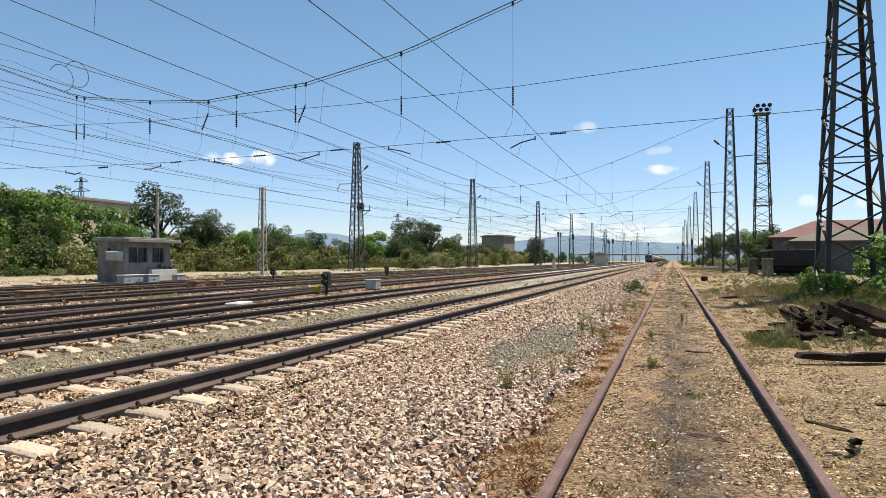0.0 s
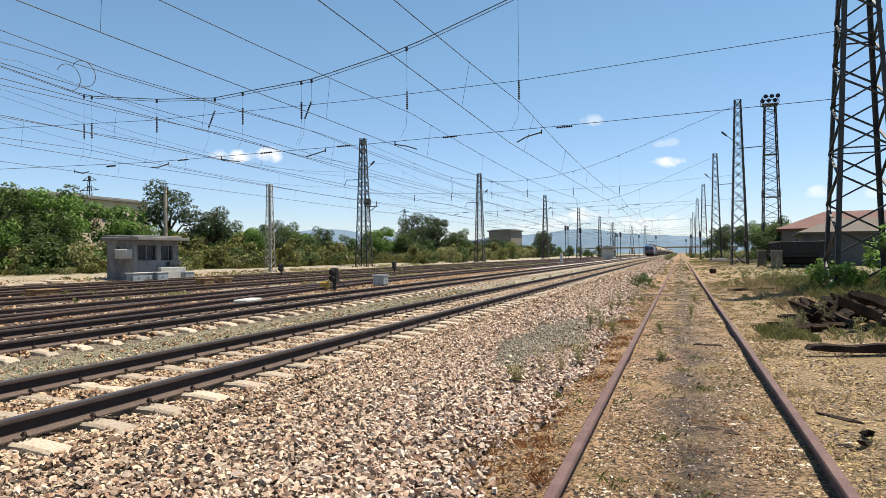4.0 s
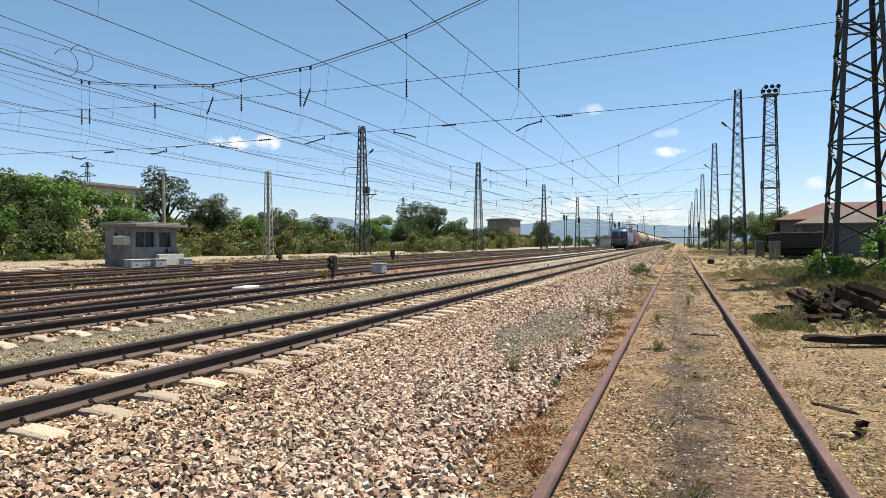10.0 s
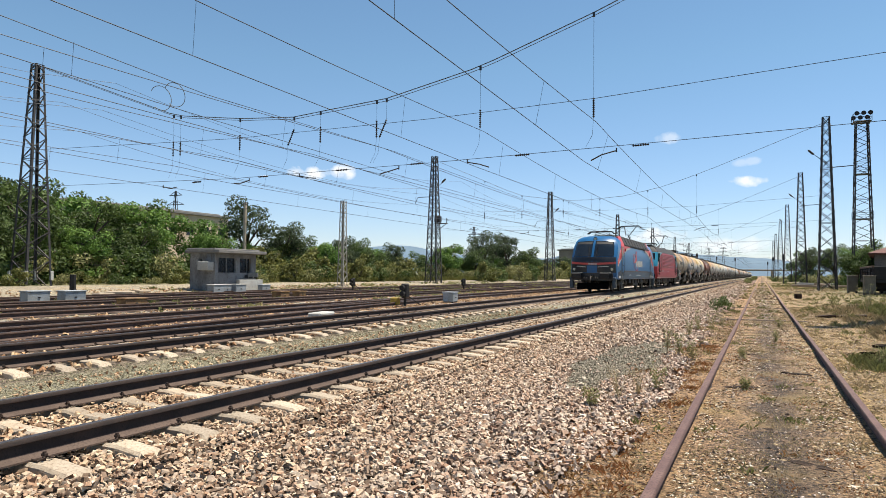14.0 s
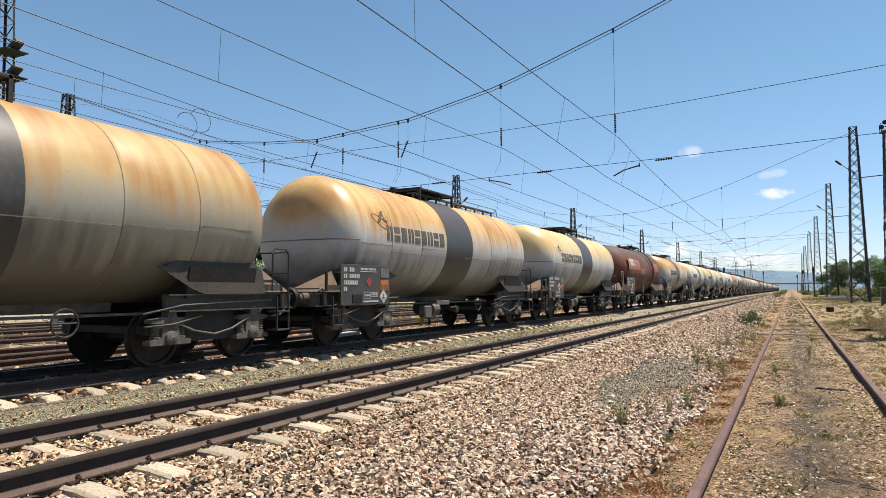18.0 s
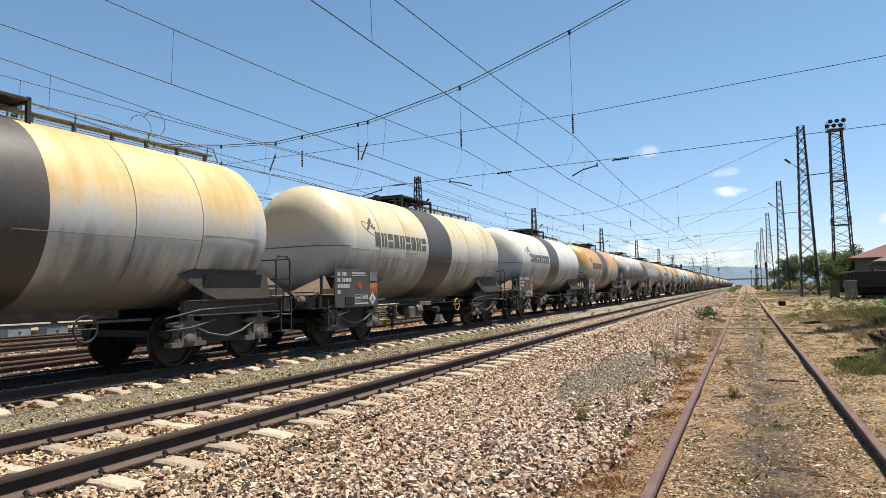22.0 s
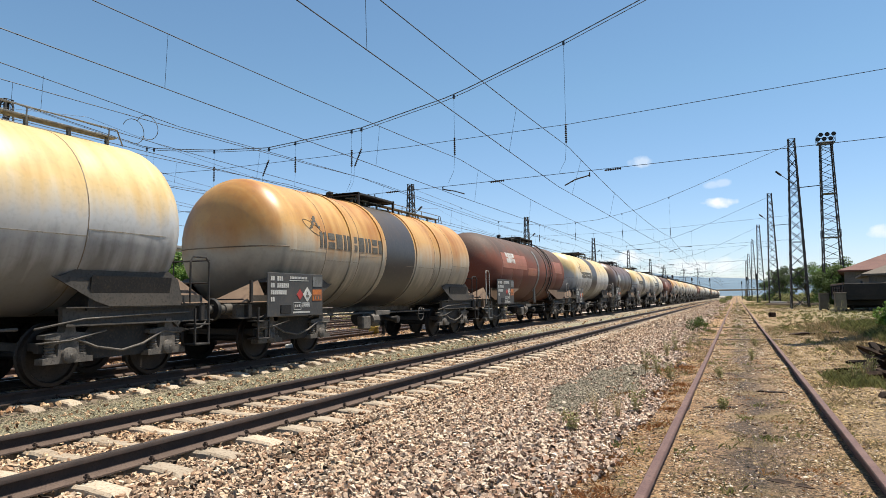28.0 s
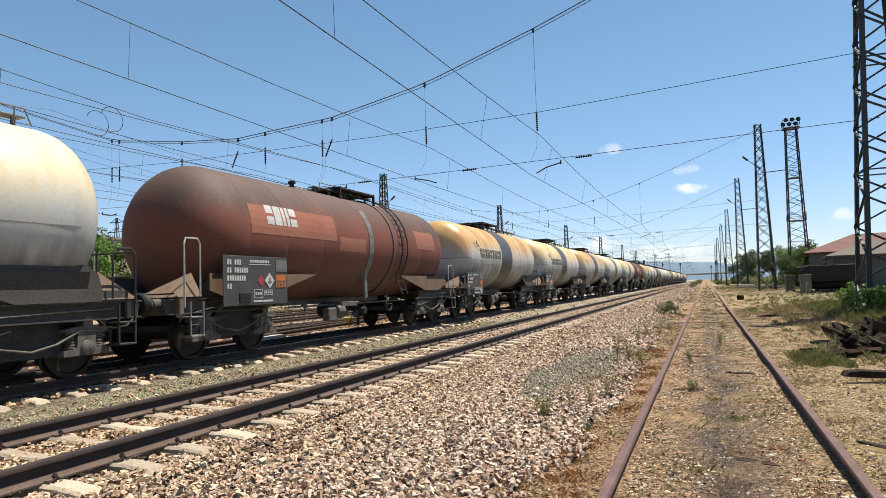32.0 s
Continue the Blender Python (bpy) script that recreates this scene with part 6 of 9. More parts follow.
def far_building(name, label, x, y, turn, lx, ly, h, wall_m, roof_m, rows, cols, roof=0.0, win=(1.4, 1.5), base=0.0, hip=0.0):
    b = tagged(empty(name, pose(x, y, base, 0, 0, turn)), label, "building")
    g = Geo()
    g.box((0, 0, h / 2), (lx, ly, h))
    make("wall", g, wall_m, b)
    g = Geo()
    if roof and hip:
        ax, ay, rz = lx / 2 + 0.5, ly / 2 + 0.5, h + roof
        g.add([(-ax, -ay, h), (ax, -ay, h), (ax, ay, h), (-ax, ay, h), (-ax, -ay, h + 0.15), (ax, -ay, h + 0.15), (ax, ay, h + 0.15), (-ax, ay, h + 0.15), (0, hip - ay, rz), (0, ay - hip, rz)],
              [(3, 2, 1, 0), (0, 1, 5, 4), (1, 2, 6, 5), (2, 3, 7, 6), (3, 0, 4, 7), (4, 5, 8), (6, 7, 9), (5, 6, 9, 8), (7, 4, 8, 9)])
    elif roof:
        g.prism([(-lx / 2 - 0.5, h), (lx / 2 + 0.5, h), (lx / 2 + 0.5, h + 0.15), (0, h + roof), (-lx / 2 - 0.5, h + 0.15)], -ly / 2 - 0.5, ly / 2 + 0.5, "y")
    else:
        g.box((0, 0, h + 0.2), (lx + 0.8, ly + 0.8, 0.4), 0.05)
        g.box((0, 0, h + 0.5), (lx * 0.9, ly * 0.9, 0.3), 0.05)
    make("roof", g, roof_m, b)
    for r in range(rows):
        for c in range(cols):
            for s in (1, -1):
                g = Geo()
                z = h * (r + 0.5) / rows
                g.box((s * (lx / 2 + 0.01), -ly / 2 + ly * (c + 0.5) / cols, z), (0.06, win[0], win[1]))
                make("window", g, M["dark_glass"], b)
    return b


def leaf_material(name, base, second, third):
    m = mat(name, base, second, third, 0.6, 0, 0.35, 3, 0, island=0.45, spread=(0.35, 0.65), spec=0.3)
    p = m.node_tree.nodes["Principled BSDF"]
    n, l = m.node_tree.nodes, m.node_tree.links
    lit = n.new("ShaderNodeBsdfTranslucent")
    l.new(p.inputs["Base Color"].links[0].from_socket, lit.inputs["Color"])
    mix = n.new("ShaderNodeMixShader")
    mix.inputs[0].default_value = 0.35
    l.new(p.outputs[0], mix.inputs[1])
    l.new(lit.outputs[0], mix.inputs[2])
    l.new(mix.outputs[0], n["Material Output"].inputs["Surface"])
    return m


M["leaf_a"] = leaf_material("green_tree_leaves", (0.092, 0.145, 0.036), (0.15, 0.21, 0.05), (0.05, 0.085, 0.024))
M["leaf_b"] = leaf_material("dark_grey_green_leaves", (0.085, 0.12, 0.052), (0.12, 0.16, 0.07), (0.05, 0.07, 0.034))
M["leaf_c"] = leaf_material("yellow_green_shrub_leaves", (0.21, 0.23, 0.06), (0.30, 0.28, 0.08), (0.13, 0.16, 0.045))
M["leaf_d"] = leaf_material("bright_vine_leaves", (0.19, 0.34, 0.065), (0.26, 0.40, 0.08), (0.12, 0.23, 0.05))
M["leaf_dry"] = leaf_material("dry_straw_grass", (0.66, 0.53, 0.31), (0.55, 0.43, 0.24), (0.42, 0.31, 0.17))
M["leaf_weed"] = leaf_material("green_weed_leaves", (0.32, 0.34, 0.12), (0.44, 0.39, 0.17), (0.19, 0.22, 0.075))
M["leaf_rust"] = leaf_material("rust_brown_dry_stems", (0.55, 0.27, 0.11), (0.42, 0.18, 0.07), (0.60, 0.38, 0.16))
M["bark"] = mat("tree_bark", (0.11, 0.085, 0.06), (0.07, 0.055, 0.04), None, 0.95, 0, 4, 30, 0.5)


def clump_leaves(rnd, clumps, per, size, flat=0.0):
    """Leaves as bent two-faced blades strewn in clumps (x, y, z, radius)."""
    npr = np.random.RandomState(rnd.randrange(10 ** 6))
    vs, fs, k = [], [], 0
    for cx, cy, cz, r in clumps:
        n = int(per * (r ** 2))
        d = npr.normal(size=(n, 3))
        d /= np.linalg.norm(d, axis=1)[:, None]
        rad = r * (0.45 + 0.6 * npr.rand(n) ** 0.6)
        c = np.array([cx, cy, cz]) + d * rad[:, None] * np.array([1, 1, 0.85])
        up = d * 0.6 + npr.normal(size=(n, 3)) * 0.5 + np.array([0, 0, 0.35])
        up /= np.linalg.norm(up, axis=1)[:, None]
        a = np.cross(up, npr.normal(size=(n, 3)))
        a /= np.linalg.norm(a, axis=1)[:, None]
        b = np.cross(up, a)
        s = size * (0.6 + 0.8 * npr.rand(n))[:, None]
        quad = np.stack([c - a * s, c + b * s * 0.5 + up * s * 0.15, c + a * s, c - b * s * 0.5 + up * s * 0.15], 1)
        vs.append(quad.reshape(-1, 3))
        idx = np.arange(n * 4).reshape(n, 4) + k
        fs.append(idx)
        k += n * 4
    return np.concatenate(vs), np.concatenate(fs)


def quad_mesh(name, v, f, material, parent=None):
    me = bpy.data.meshes.new(name)
    nf, w = f.shape
    me.vertices.add(len(v))
    me.vertices.foreach_set("co", np.asarray(v, dtype=np.float32).ravel())
    me.loops.add(nf * w)
    me.loops.foreach_set("vertex_index", f.astype(np.int32).ravel())
    me.polygons.add(nf)
    me.polygons.foreach_set("loop_start", np.arange(0, nf * w, w, dtype=np.int32))
    me.polygons.foreach_set("loop_total", np.full(nf, w, dtype=np.int32))
    me.materials.append(material)
    me.polygons.foreach_set("use_smooth", np.zeros(nf, dtype=bool))
    me.update(calc_edges=True)
    ob = new(name, me)
    if parent is not None:
        ob.parent = parent
    return ob


def tree(seed, h, spread, material, label, leaf=0.16, per=150, trunk_h=0.3, name="tree", low=0.25):
    """A tapered trunk with limbs, and a crown of leaf clumps with gaps."""
    rnd = random.Random(seed)
    t = tagged(empty(name), label, "tree" if name == "tree" else "bush")
    g = Geo()
    top = h * 0.75
    path = [(0.15 * rnd.uniform(-1, 1) * k, 0.15 * rnd.uniform(-1, 1) * k, top * k / 4) for k in range(5)]
    r0 = 0.03 * h
    g.tube(path, r0, 8, [r0 * (1 - 0.18 * k) for k in range(5)])
    ends = []
    for k in range(9 if h > 3 else 5):
        a, zz = rnd.uniform(0, 6.28), top * rnd.uniform(0.35, 1.0)
        base = Vector(path[min(4, int(zz / top * 4))])
        base.z = zz * 0.9
        out = spread * rnd.uniform(0.45, 0.85)
        end = Vector((math.cos(a) * out, math.sin(a) * out, min(h * 0.92, zz + h * rnd.uniform(0.08, 0.28))))
        midp = (base + end) / 2 + Vector((0, 0, 0.08 * h))
        g.tube([base, midp, end], 0.1, 6, [r0 * 0.45, r0 * 0.28, r0 * 0.1])
        ends.append(end)
    make("trunk", g, M["bark"], t, smooth=True)
    clumps = []
    for e in ends:
        clumps.append((e.x, e.y, e.z, spread * rnd.uniform(0.28, 0.42)))
    for k in range(int(14 + spread * 2)):
        a, u = rnd.uniform(0, 6.28), rnd.random()
        zz = h * (low + (0.95 - low) * u)
        wide = spread * math.sin(math.pi * min(0.95, 0.18 + 0.8 * u)) ** 0.7
        rr = wide * rnd.uniform(0.3, 0.95)
        clumps.append((math.cos(a) * rr, math.sin(a) * rr, zz, spread * rnd.uniform(0.2, 0.36)))
    v, f = clump_leaves(rnd, clumps, per, leaf)
    quad_mesh("crown", v, f, material, t)
    return t


def place(proto, x, y, s, turn, z=0.0, group=""):
    c = copy_thing(proto, pose(x, y, z, 0, 0, turn))
    c.scale = (s, s, s * random.uniform(0.92, 1.1))
    if group:
        tagged(c, group=group)
    return c


def build_green():
    random.seed(21)
    protos = [tree(1, 6.2, 2.6, M["leaf_a"], "dense dark green broadleaf tree at the yard's edge", 0.125, 330, low=0.05),
              tree(2, 5.6, 2.4, M["leaf_d"], "light green leafy tree at the yard's edge", 0.135, 300, low=0.05),
              tree(3, 6.8, 2.2, M["leaf_b"], "grey-green bushy tree behind the tracks", 0.115, 330, low=0.08)]
    bushes = [tree(11, 2.2, 1.7, M["leaf_c"], "yellow-green shrub beside the tracks", 0.13, 260, name="bush", low=0.05),
              tree(12, 1.8, 1.5, M["leaf_a"], "low green shrub beside the tracks", 0.13, 260, name="bush", low=0.05),
              tree(13, 1.5, 1.6, M["leaf_weed"], "tall weeds along the yard's edge", 0.11, 260, name="bush", low=0.02)]
    for p in protos + bushes:
        p.matrix_basis = pose(-70 - 8 * (protos + bushes).index(p), 120, 0)
    grp, grb = "trees along the yard", "shrubs along the yard"
    # the hedge of trees behind the left edge
    rows = [(-46, 20, 1.1, 0), (-50, 24, 1.3, 1), (-45.5, 27.5, 1.15, 0), (-50, 31, 1.3, 0), (-46, 34, 1.1, 0), (-44.5, 38, 1.1, 1), (-49, 40.5, 1.25, 0), (-52, 17, 1.3, 0), (-47, 14, 1.15, 1), (-55, 8, 1.3, 0),
            (-46.0, 44.5, 1.0, 1), (-45.0, 49.5, 1.22, 2), (-43.3, 53, 0.95, 2), (-57, 33, 1.4, 2), (-58, 43, 1.3, 0), (-46, 3, 1.2, 0), (-50, -6, 1.3, 1), (-56, -16, 1.3, 0), (-54, 27, 1.3, 2), (-53, 37, 1.35, 1),
            (-43.5, 31, 0.75, 1), (-43, 25, 0.7, 0), (-42.5, 42.5, 0.7, 1), (-43, 35.5, 0.7, 0)]
    for x, y, s, k in rows:
        place(protos[k], x, y, s, random.uniform(0, 360), 0.2, grp)
    for k in range(16):
        f = k / 15
        place(protos[(0, 2, 1)[k % 3]], -44.5 - 4 * (k % 2) - 3 * f, 45 + 34 * f, random.uniform(0.62, 0.78) + 0.12 * f, random.uniform(0, 360), 0.1, grp)
        place(bushes[0], -42.5 - 2 * f, 44 + 36 * f, random.uniform(1.0, 1.4), random.uniform(0, 360), 0.1, grb)
    for k in range(20):
        place(bushes[(1, 1, 2)[k % 3]], -41.5 - random.uniform(0, 4), 14 + 1.6 * k, random.uniform(0.9, 1.4), random.uniform(0, 360), 0.2, grb)
    # lower growth from the cabin into the distance
    for k in range(26):
        f = k / 25
        x = -42 - 8 * f + random.uniform(-1.5, 1.5)
        y = 52 + 130 * f + random.uniform(-2, 2)
        place(protos[k % 3], x, y, random.uniform(0.5, 0.72) + 0.25 * f, random.uniform(0, 360), 0.1, grp)
    for x, y, s, k in ((-39.5, 83, 0.85, 1), (-43, 90, 0.95, 0), (-41.5, 98, 0.85, 0), (-46, 112, 1.2, 2), (-44, 120, 1.2, 2), (-42, 126, 1.1, 0), (-49, 128, 1.3, 2), (-34.5, 175, 1.0, 2), (-36, 182, 1.1, 2),
                       (-60, 150, 1.2, 0), (-66, 170, 1.3, 0), (-43.5, 168, 0.75, 0), (-47, 172, 0.8, 2), (-40, 160, 0.7, 1), (-38.5, 185, 0.75, 0), (-36, 196, 0.7, 2), (-44, 181, 0.8, 1)):
        place(protos[k], x, y, s, random.uniform(0, 360), 0.1, grp)
    for k in range(60):
        f = k / 59
        x = -36.2 - 4 * f - random.uniform(0, 3.5)
        y = 38 + 120 * f + random.uniform(-1, 1)
        place(bushes[(0, 0, 2, 1)[k % 4]], x, y, random.uniform(0.7, 1.1), random.uniform(0, 360), 0.1, grb)
    for k in range(16):
        place(bushes[k % 3], -37.5 - random.uniform(0, 3), 6 + 1.9 * k, random.uniform(0.35, 0.6), random.uniform(0, 360), 0.1, grb)
    for k in range(36):
        f = k / 35
        place(bushes[(0, 1, 1, 2)[k % 4]], -33.5 - 9 * f + random.uniform(-1.5, 1.5), 84 + 135 * f, random.uniform(1.0, 1.5) + 0.5 * f, random.uniform(0, 360), 0.0, grb)
    for k in range(26):
        f = k / 25
        place(bushes[(1, 0, 1)[k % 3]] if k % 2 else protos[k % 3], -27 - 48 * f + random.uniform(-2, 2), 250 + 60 * f * (k % 3) / 2, random.uniform(0.7, 1.0) * (1.6 if k % 2 else 0.8), random.uniform(0, 360), 0.0, grp)
    # right side
    for x, y, s, k in ((13.5, 112, 1.0, 0), (16, 104, 0.95, 1), (11.5, 135, 1.05, 0), (9, 160, 0.95, 2), (8.5, 175, 1.2, 0), (11, 190, 1.2, 2), (10.3, 96, 0.75, 1), (18, 92, 0.9, 0), (9.4, 84, 0.72, 0), (11.2, 86, 0.8, 0)):
        place(protos[k], x, y, s, random.uniform(0, 360), 0.2, grp)
    for k in range(18):
        place(bushes[(1, 2)[k % 2]], 5.5 + random.uniform(0, 4.5), 75 + 6 * k, random.uniform(0.5, 0.9), random.uniform(0, 360), 0.15, grb)
    for k in range(30):
        f = k / 29
        place(bushes[(2, 1, 2)[k % 3]], (2.2 + random.uniform(0, 3.5)) if k % 2 else -2.6 + random.uniform(-0.4, 0.6), 120 + 190 * f, random.uniform(0.25, 0.45) + 0.3 * f, random.uniform(0, 360), 0.0, grb)
    vine = tree(17, 2.0, 1.5, M["leaf_d"], "bright green wild shrub beside the lattice mast", 0.12, 420, name="bush", low=0.05)
    vine.matrix_basis = pose(6.6, 21.6, 0.1)
    for x, y, s in ((7.2, 18.6, 1.05), (8.4, 23.5, 1.1), (5.6, 15.7, 0.62), (6.3, 13.6, 0.7), (7.5, 27.0, 0.9), (5.0, 26.5, 0.45), (9.5, 31, 0.8), (4.6, 23.2, 0.4), (8.6, 16.2, 1.1)):
        place(vine, x, y, s, random.uniform(0, 360), 0.1, grb)


def build_hills():
    """Far blue hills on the horizon."""
    m = mat("hazy_blue_hillside", (0.16, 0.24, 0.32), (0.13, 0.20, 0.27), (0.18, 0.26, 0.33), 1.0, 0, 0.002, 0.02, 0)
    g = Geo()
    n = 150
    for k in range(n + 1):
        a = radians(75 - 130 * k / n)  # to the left of +y
        h = 58 + 26 * noise.noise((k * 0.05, 1.0, 0)) + 22 * noise.noise((k * 0.16, 3.0, 0)) + 8 * noise.noise((k * 0.6, 5.0, 0))
        d = math.degrees(a)
        h += 42 * math.exp(-((d - 30) / 5.0) ** 2) + 34 * math.exp(-((d - 9) / 9.0) ** 2)
        x, y = -math.sin(a), math.cos(a)
        g.v += [(x * 2450, y * 2450, -5), (x * 2600, y * 2600, h * 0.45), (x * 2800, y * 2800, max(18, h) * 1.0), (x * 3200, y * 3200, -5)]
    for k in range(n):
        for j in range(3):
            g.f.append((4 * k + j, 4 * k + j + 1, 4 * k + 5 + j, 4 * k + 4 + j))
            g.m.append(0)
    tagged(make("hills", g, m, smooth=True), "low hazy blue hills on the horizon", "hill", kind="structure")


build_hut()
far_building("long_building", "long cream plastered building behind the trees", -91.5, 74, 0, 10, 32, 10.6, M["plaster_cream"], M["roof_slab"], 2, 9)
far_building("brick_building", "pale brick industrial building beyond the yard", -50, 195, 75, 7, 7.5, 8.2, M["brick_far"], M["roof_slab"], 1, 3)
far_building("long_shed", "long low shed with a red sheet roof", 22.4, 79, 82, 14, 24, 3.3, M["shed_wall"], M["roof_red"], 1, 6, roof=2.1, base=0.2, hip=4.5)
far_building("low_shed", "low shed with a dusty grey-brown roof", 17.4, 61, 84, 9, 16, 2.5, M["shed_wall"], M["roof_grey"], 1, 5, roof=1.35, base=0.2, hip=3.0)
far_building("yard_office", "small white building between far tracks", -17.5, 175, 0, 3, 5, 2.5, M["plaster_white"], M["roof_slab"], 1, 3)
build_green()
build_hills()

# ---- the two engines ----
# flat black: the shade inside openings and recesses put into colour; rail guards too
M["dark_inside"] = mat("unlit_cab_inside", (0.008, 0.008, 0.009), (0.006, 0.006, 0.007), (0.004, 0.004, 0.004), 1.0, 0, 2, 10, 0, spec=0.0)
M["loco_blue"] = mat("glossy_blue_engine_paint", (0.012, 0.14, 0.36), (0.016, 0.145, 0.35), (0.026, 0.13, 0.28), 0.3, 0, 1.2, 25, 0.02)
M["loco_sky"] = mat("light_blue_engine_paint", (0.035, 0.24, 0.48), (0.045, 0.26, 0.50), (0.032, 0.21, 0.42), 0.3, 0, 1.2, 25, 0.02)
M["loco_red"] = mat("coral_red_engine_paint", (0.78, 0.10, 0.085), (0.72, 0.095, 0.085), (0.68, 0.085, 0.072), 0.4, 0, 1.2, 25, 0.02)
M["loco_crimson"] = mat("crimson_engine_paint", (0.56, 0.045, 0.07), (0.50, 0.043, 0.065), (0.50, 0.04, 0.062), 0.4, 0, 1.2, 25, 0.03)
M["loco_darkred"] = mat("dark_crimson_engine_paint", (0.40, 0.024, 0.04), (0.36, 0.022, 0.036), (0.35, 0.022, 0.034), 0.42, 0, 1.2, 25, 0.03)
M["loco_teal"] = mat("teal_engine_paint", (0.05, 0.38, 0.56), (0.06, 0.40, 0.57), (0.045, 0.34, 0.50), 0.35, 0, 1.2, 25, 0.02)
M["loco_roof"] = mat("dusty_grey_engine_roof", (0.06, 0.055, 0.051), (0.048, 0.043, 0.04), (0.085, 0.07, 0.06), 0.75, 0.1, 1.5, 25, 0.1)
M["loco_skirt"] = mat("dusty_blue_grey_skirt_paint", (0.04, 0.08, 0.13), (0.06, 0.08, 0.10), (0.09, 0.085, 0.08), 0.55, 0, 1.5, 25, 0.03)
M["loco_black"] = mat("black_engine_front_paint", (0.015, 0.016, 0.02), (0.025, 0.025, 0.028), None, 0.3, 0, 2, 25, 0.02)
M["brown_line"] = mat("dusty_brown_stripe", (0.11, 0.075, 0.05), None, None, 0.6, 0, 3, 25, 0.02)
M["glass"] = mat("dark_windscreen_glass", (0.012, 0.016, 0.02), (0.03, 0.035, 0.04), None, 0.06, 0, 0.8, 10, 0, spec=0.8)
M["lens"] = mat("clear_lamp_lens", (0.8, 0.74, 0.55), None, None, 0.15, 0, 4, 20, 0)
M["blind"] = mat("pale_door_window_blind", (0.55, 0.53, 0.42), None, None, 0.3, 0, 3, 20, 0)


class Shell:
    """An engine body: level outlines with rounded ends."""

    def __init__(self, half, levels, power=3.0):
        self.half, self.levels, self.power = half, levels, power  # levels: z, half width, nose set-back, corner depth

    def at(self, z):
        lv = self.levels
        for a, b in zip(lv, lv[1:]):
            if a[0] <= z <= b[0]:
                f = (z - a[0]) / (b[0] - a[0])
                return [p + (q - p) * f for p, q in zip(a[1:], b[1:])]
        return lv[-1][1:] if z > lv[-1][0] else lv[0][1:]

    def nose(self, u, z, out=0.0, end=-1):
        hw, back, depth = self.at(z)
        y = self.half - back - depth * abs(u) ** self.power
        return Vector((u * (hw + out), end * (y + out), z))

    def body(self):
        g = Geo()
        us = [-1, -0.97, -0.9, -0.8, -0.65, -0.45, -0.2, 0, 0.2, 0.45, 0.65, 0.8, 0.9, 0.97, 1]
        n = 2 * len(us)
        for z, *_ in self.levels:
            ring = [self.nose(u, z, 0, -1) for u in us] + [self.nose(u, z, 0, 1) for u in us[::-1]]
            g.v += [tuple(p) for p in ring]
        for k in range(len(self.levels) - 1):
            for i in range(n):
                g.f.append((k * n + i, k * n + (i + 1) % n, (k + 1) * n + (i + 1) % n, (k + 1) * n + i))
                g.m.append(0)
        g.f += [tuple(range(n))[::-1], tuple(range((len(self.levels) - 1) * n, len(self.levels) * n))]
        g.m += [0, 0]
        return g

    def patch(self, u0, u1, z0, z1, out, end=-1, shift=None, nu=30, nz=9):
        """A thin plate that lies on the rounded end; shift(u) lifts its edges."""
        g = Geo()
        for layer in (out, -0.01):
            for j in range(nz + 1):
                for i in range(nu + 1):
                    u = u0 + (u1 - u0) * i / nu
                    a, b = (z0, z1) if shift is None else shift(u)
                    g.v.append(tuple(self.nose(u, a + (b - a) * j / nz, layer, end)))
        w, m = nu + 1, (nu + 1) * (nz + 1)
        fs = []
        for j in range(nz):
            for i in range(nu):
                q = (j * w + i, j * w + i + 1, (j + 1) * w + i + 1, (j + 1) * w + i)
                fs += [q, tuple(p + m for p in q[::-1])]
        edge = [i for i in range(nu)] + [nu + j * w for j in range(nz)] + [nz * w + i for i in range(nu, 0, -1)] + [j * w for j in range(nz, 0, -1)]
        for a, b in zip(edge, edge[1:] + edge[:1]):
            fs.append((b, a, a + m, b + m))
        if end > 0:
            fs = [f[::-1] for f in fs]
        g.f, g.m = fs, [0] * len(fs)
        return g


def side_strip(lower, upper, x, out=0.006):
    """A thin plate on the flank between two lines of (y, z) points."""
    g = Geo()
    n = len(lower)
    s = 1 if x > 0 else -1
    for layer in (x + s * out, x - s * 0.01):
        g.v += [(layer, y, z) for y, z in lower] + [(layer, y, z) for y, z in upper]
    m = 2 * n
    fs = []
    for i in range(n - 1):
        q = (i, i + 1, n + i + 1, n + i)
        fs += [q, tuple(p + m for p in q[::-1])]
        fs += [(i + 1, i, i + m, i + 1 + m), (n + i, n + i + 1, n + i + 1 + m, n + i + m)]
    fs += [(0, n, n + m, m), (2 * n - 1, n - 1, n - 1 + m, 2 * n - 1 + m)]
    g.f, g.m = (fs if s > 0 else [f[::-1] for f in fs]), [0] * len(fs)
    return g


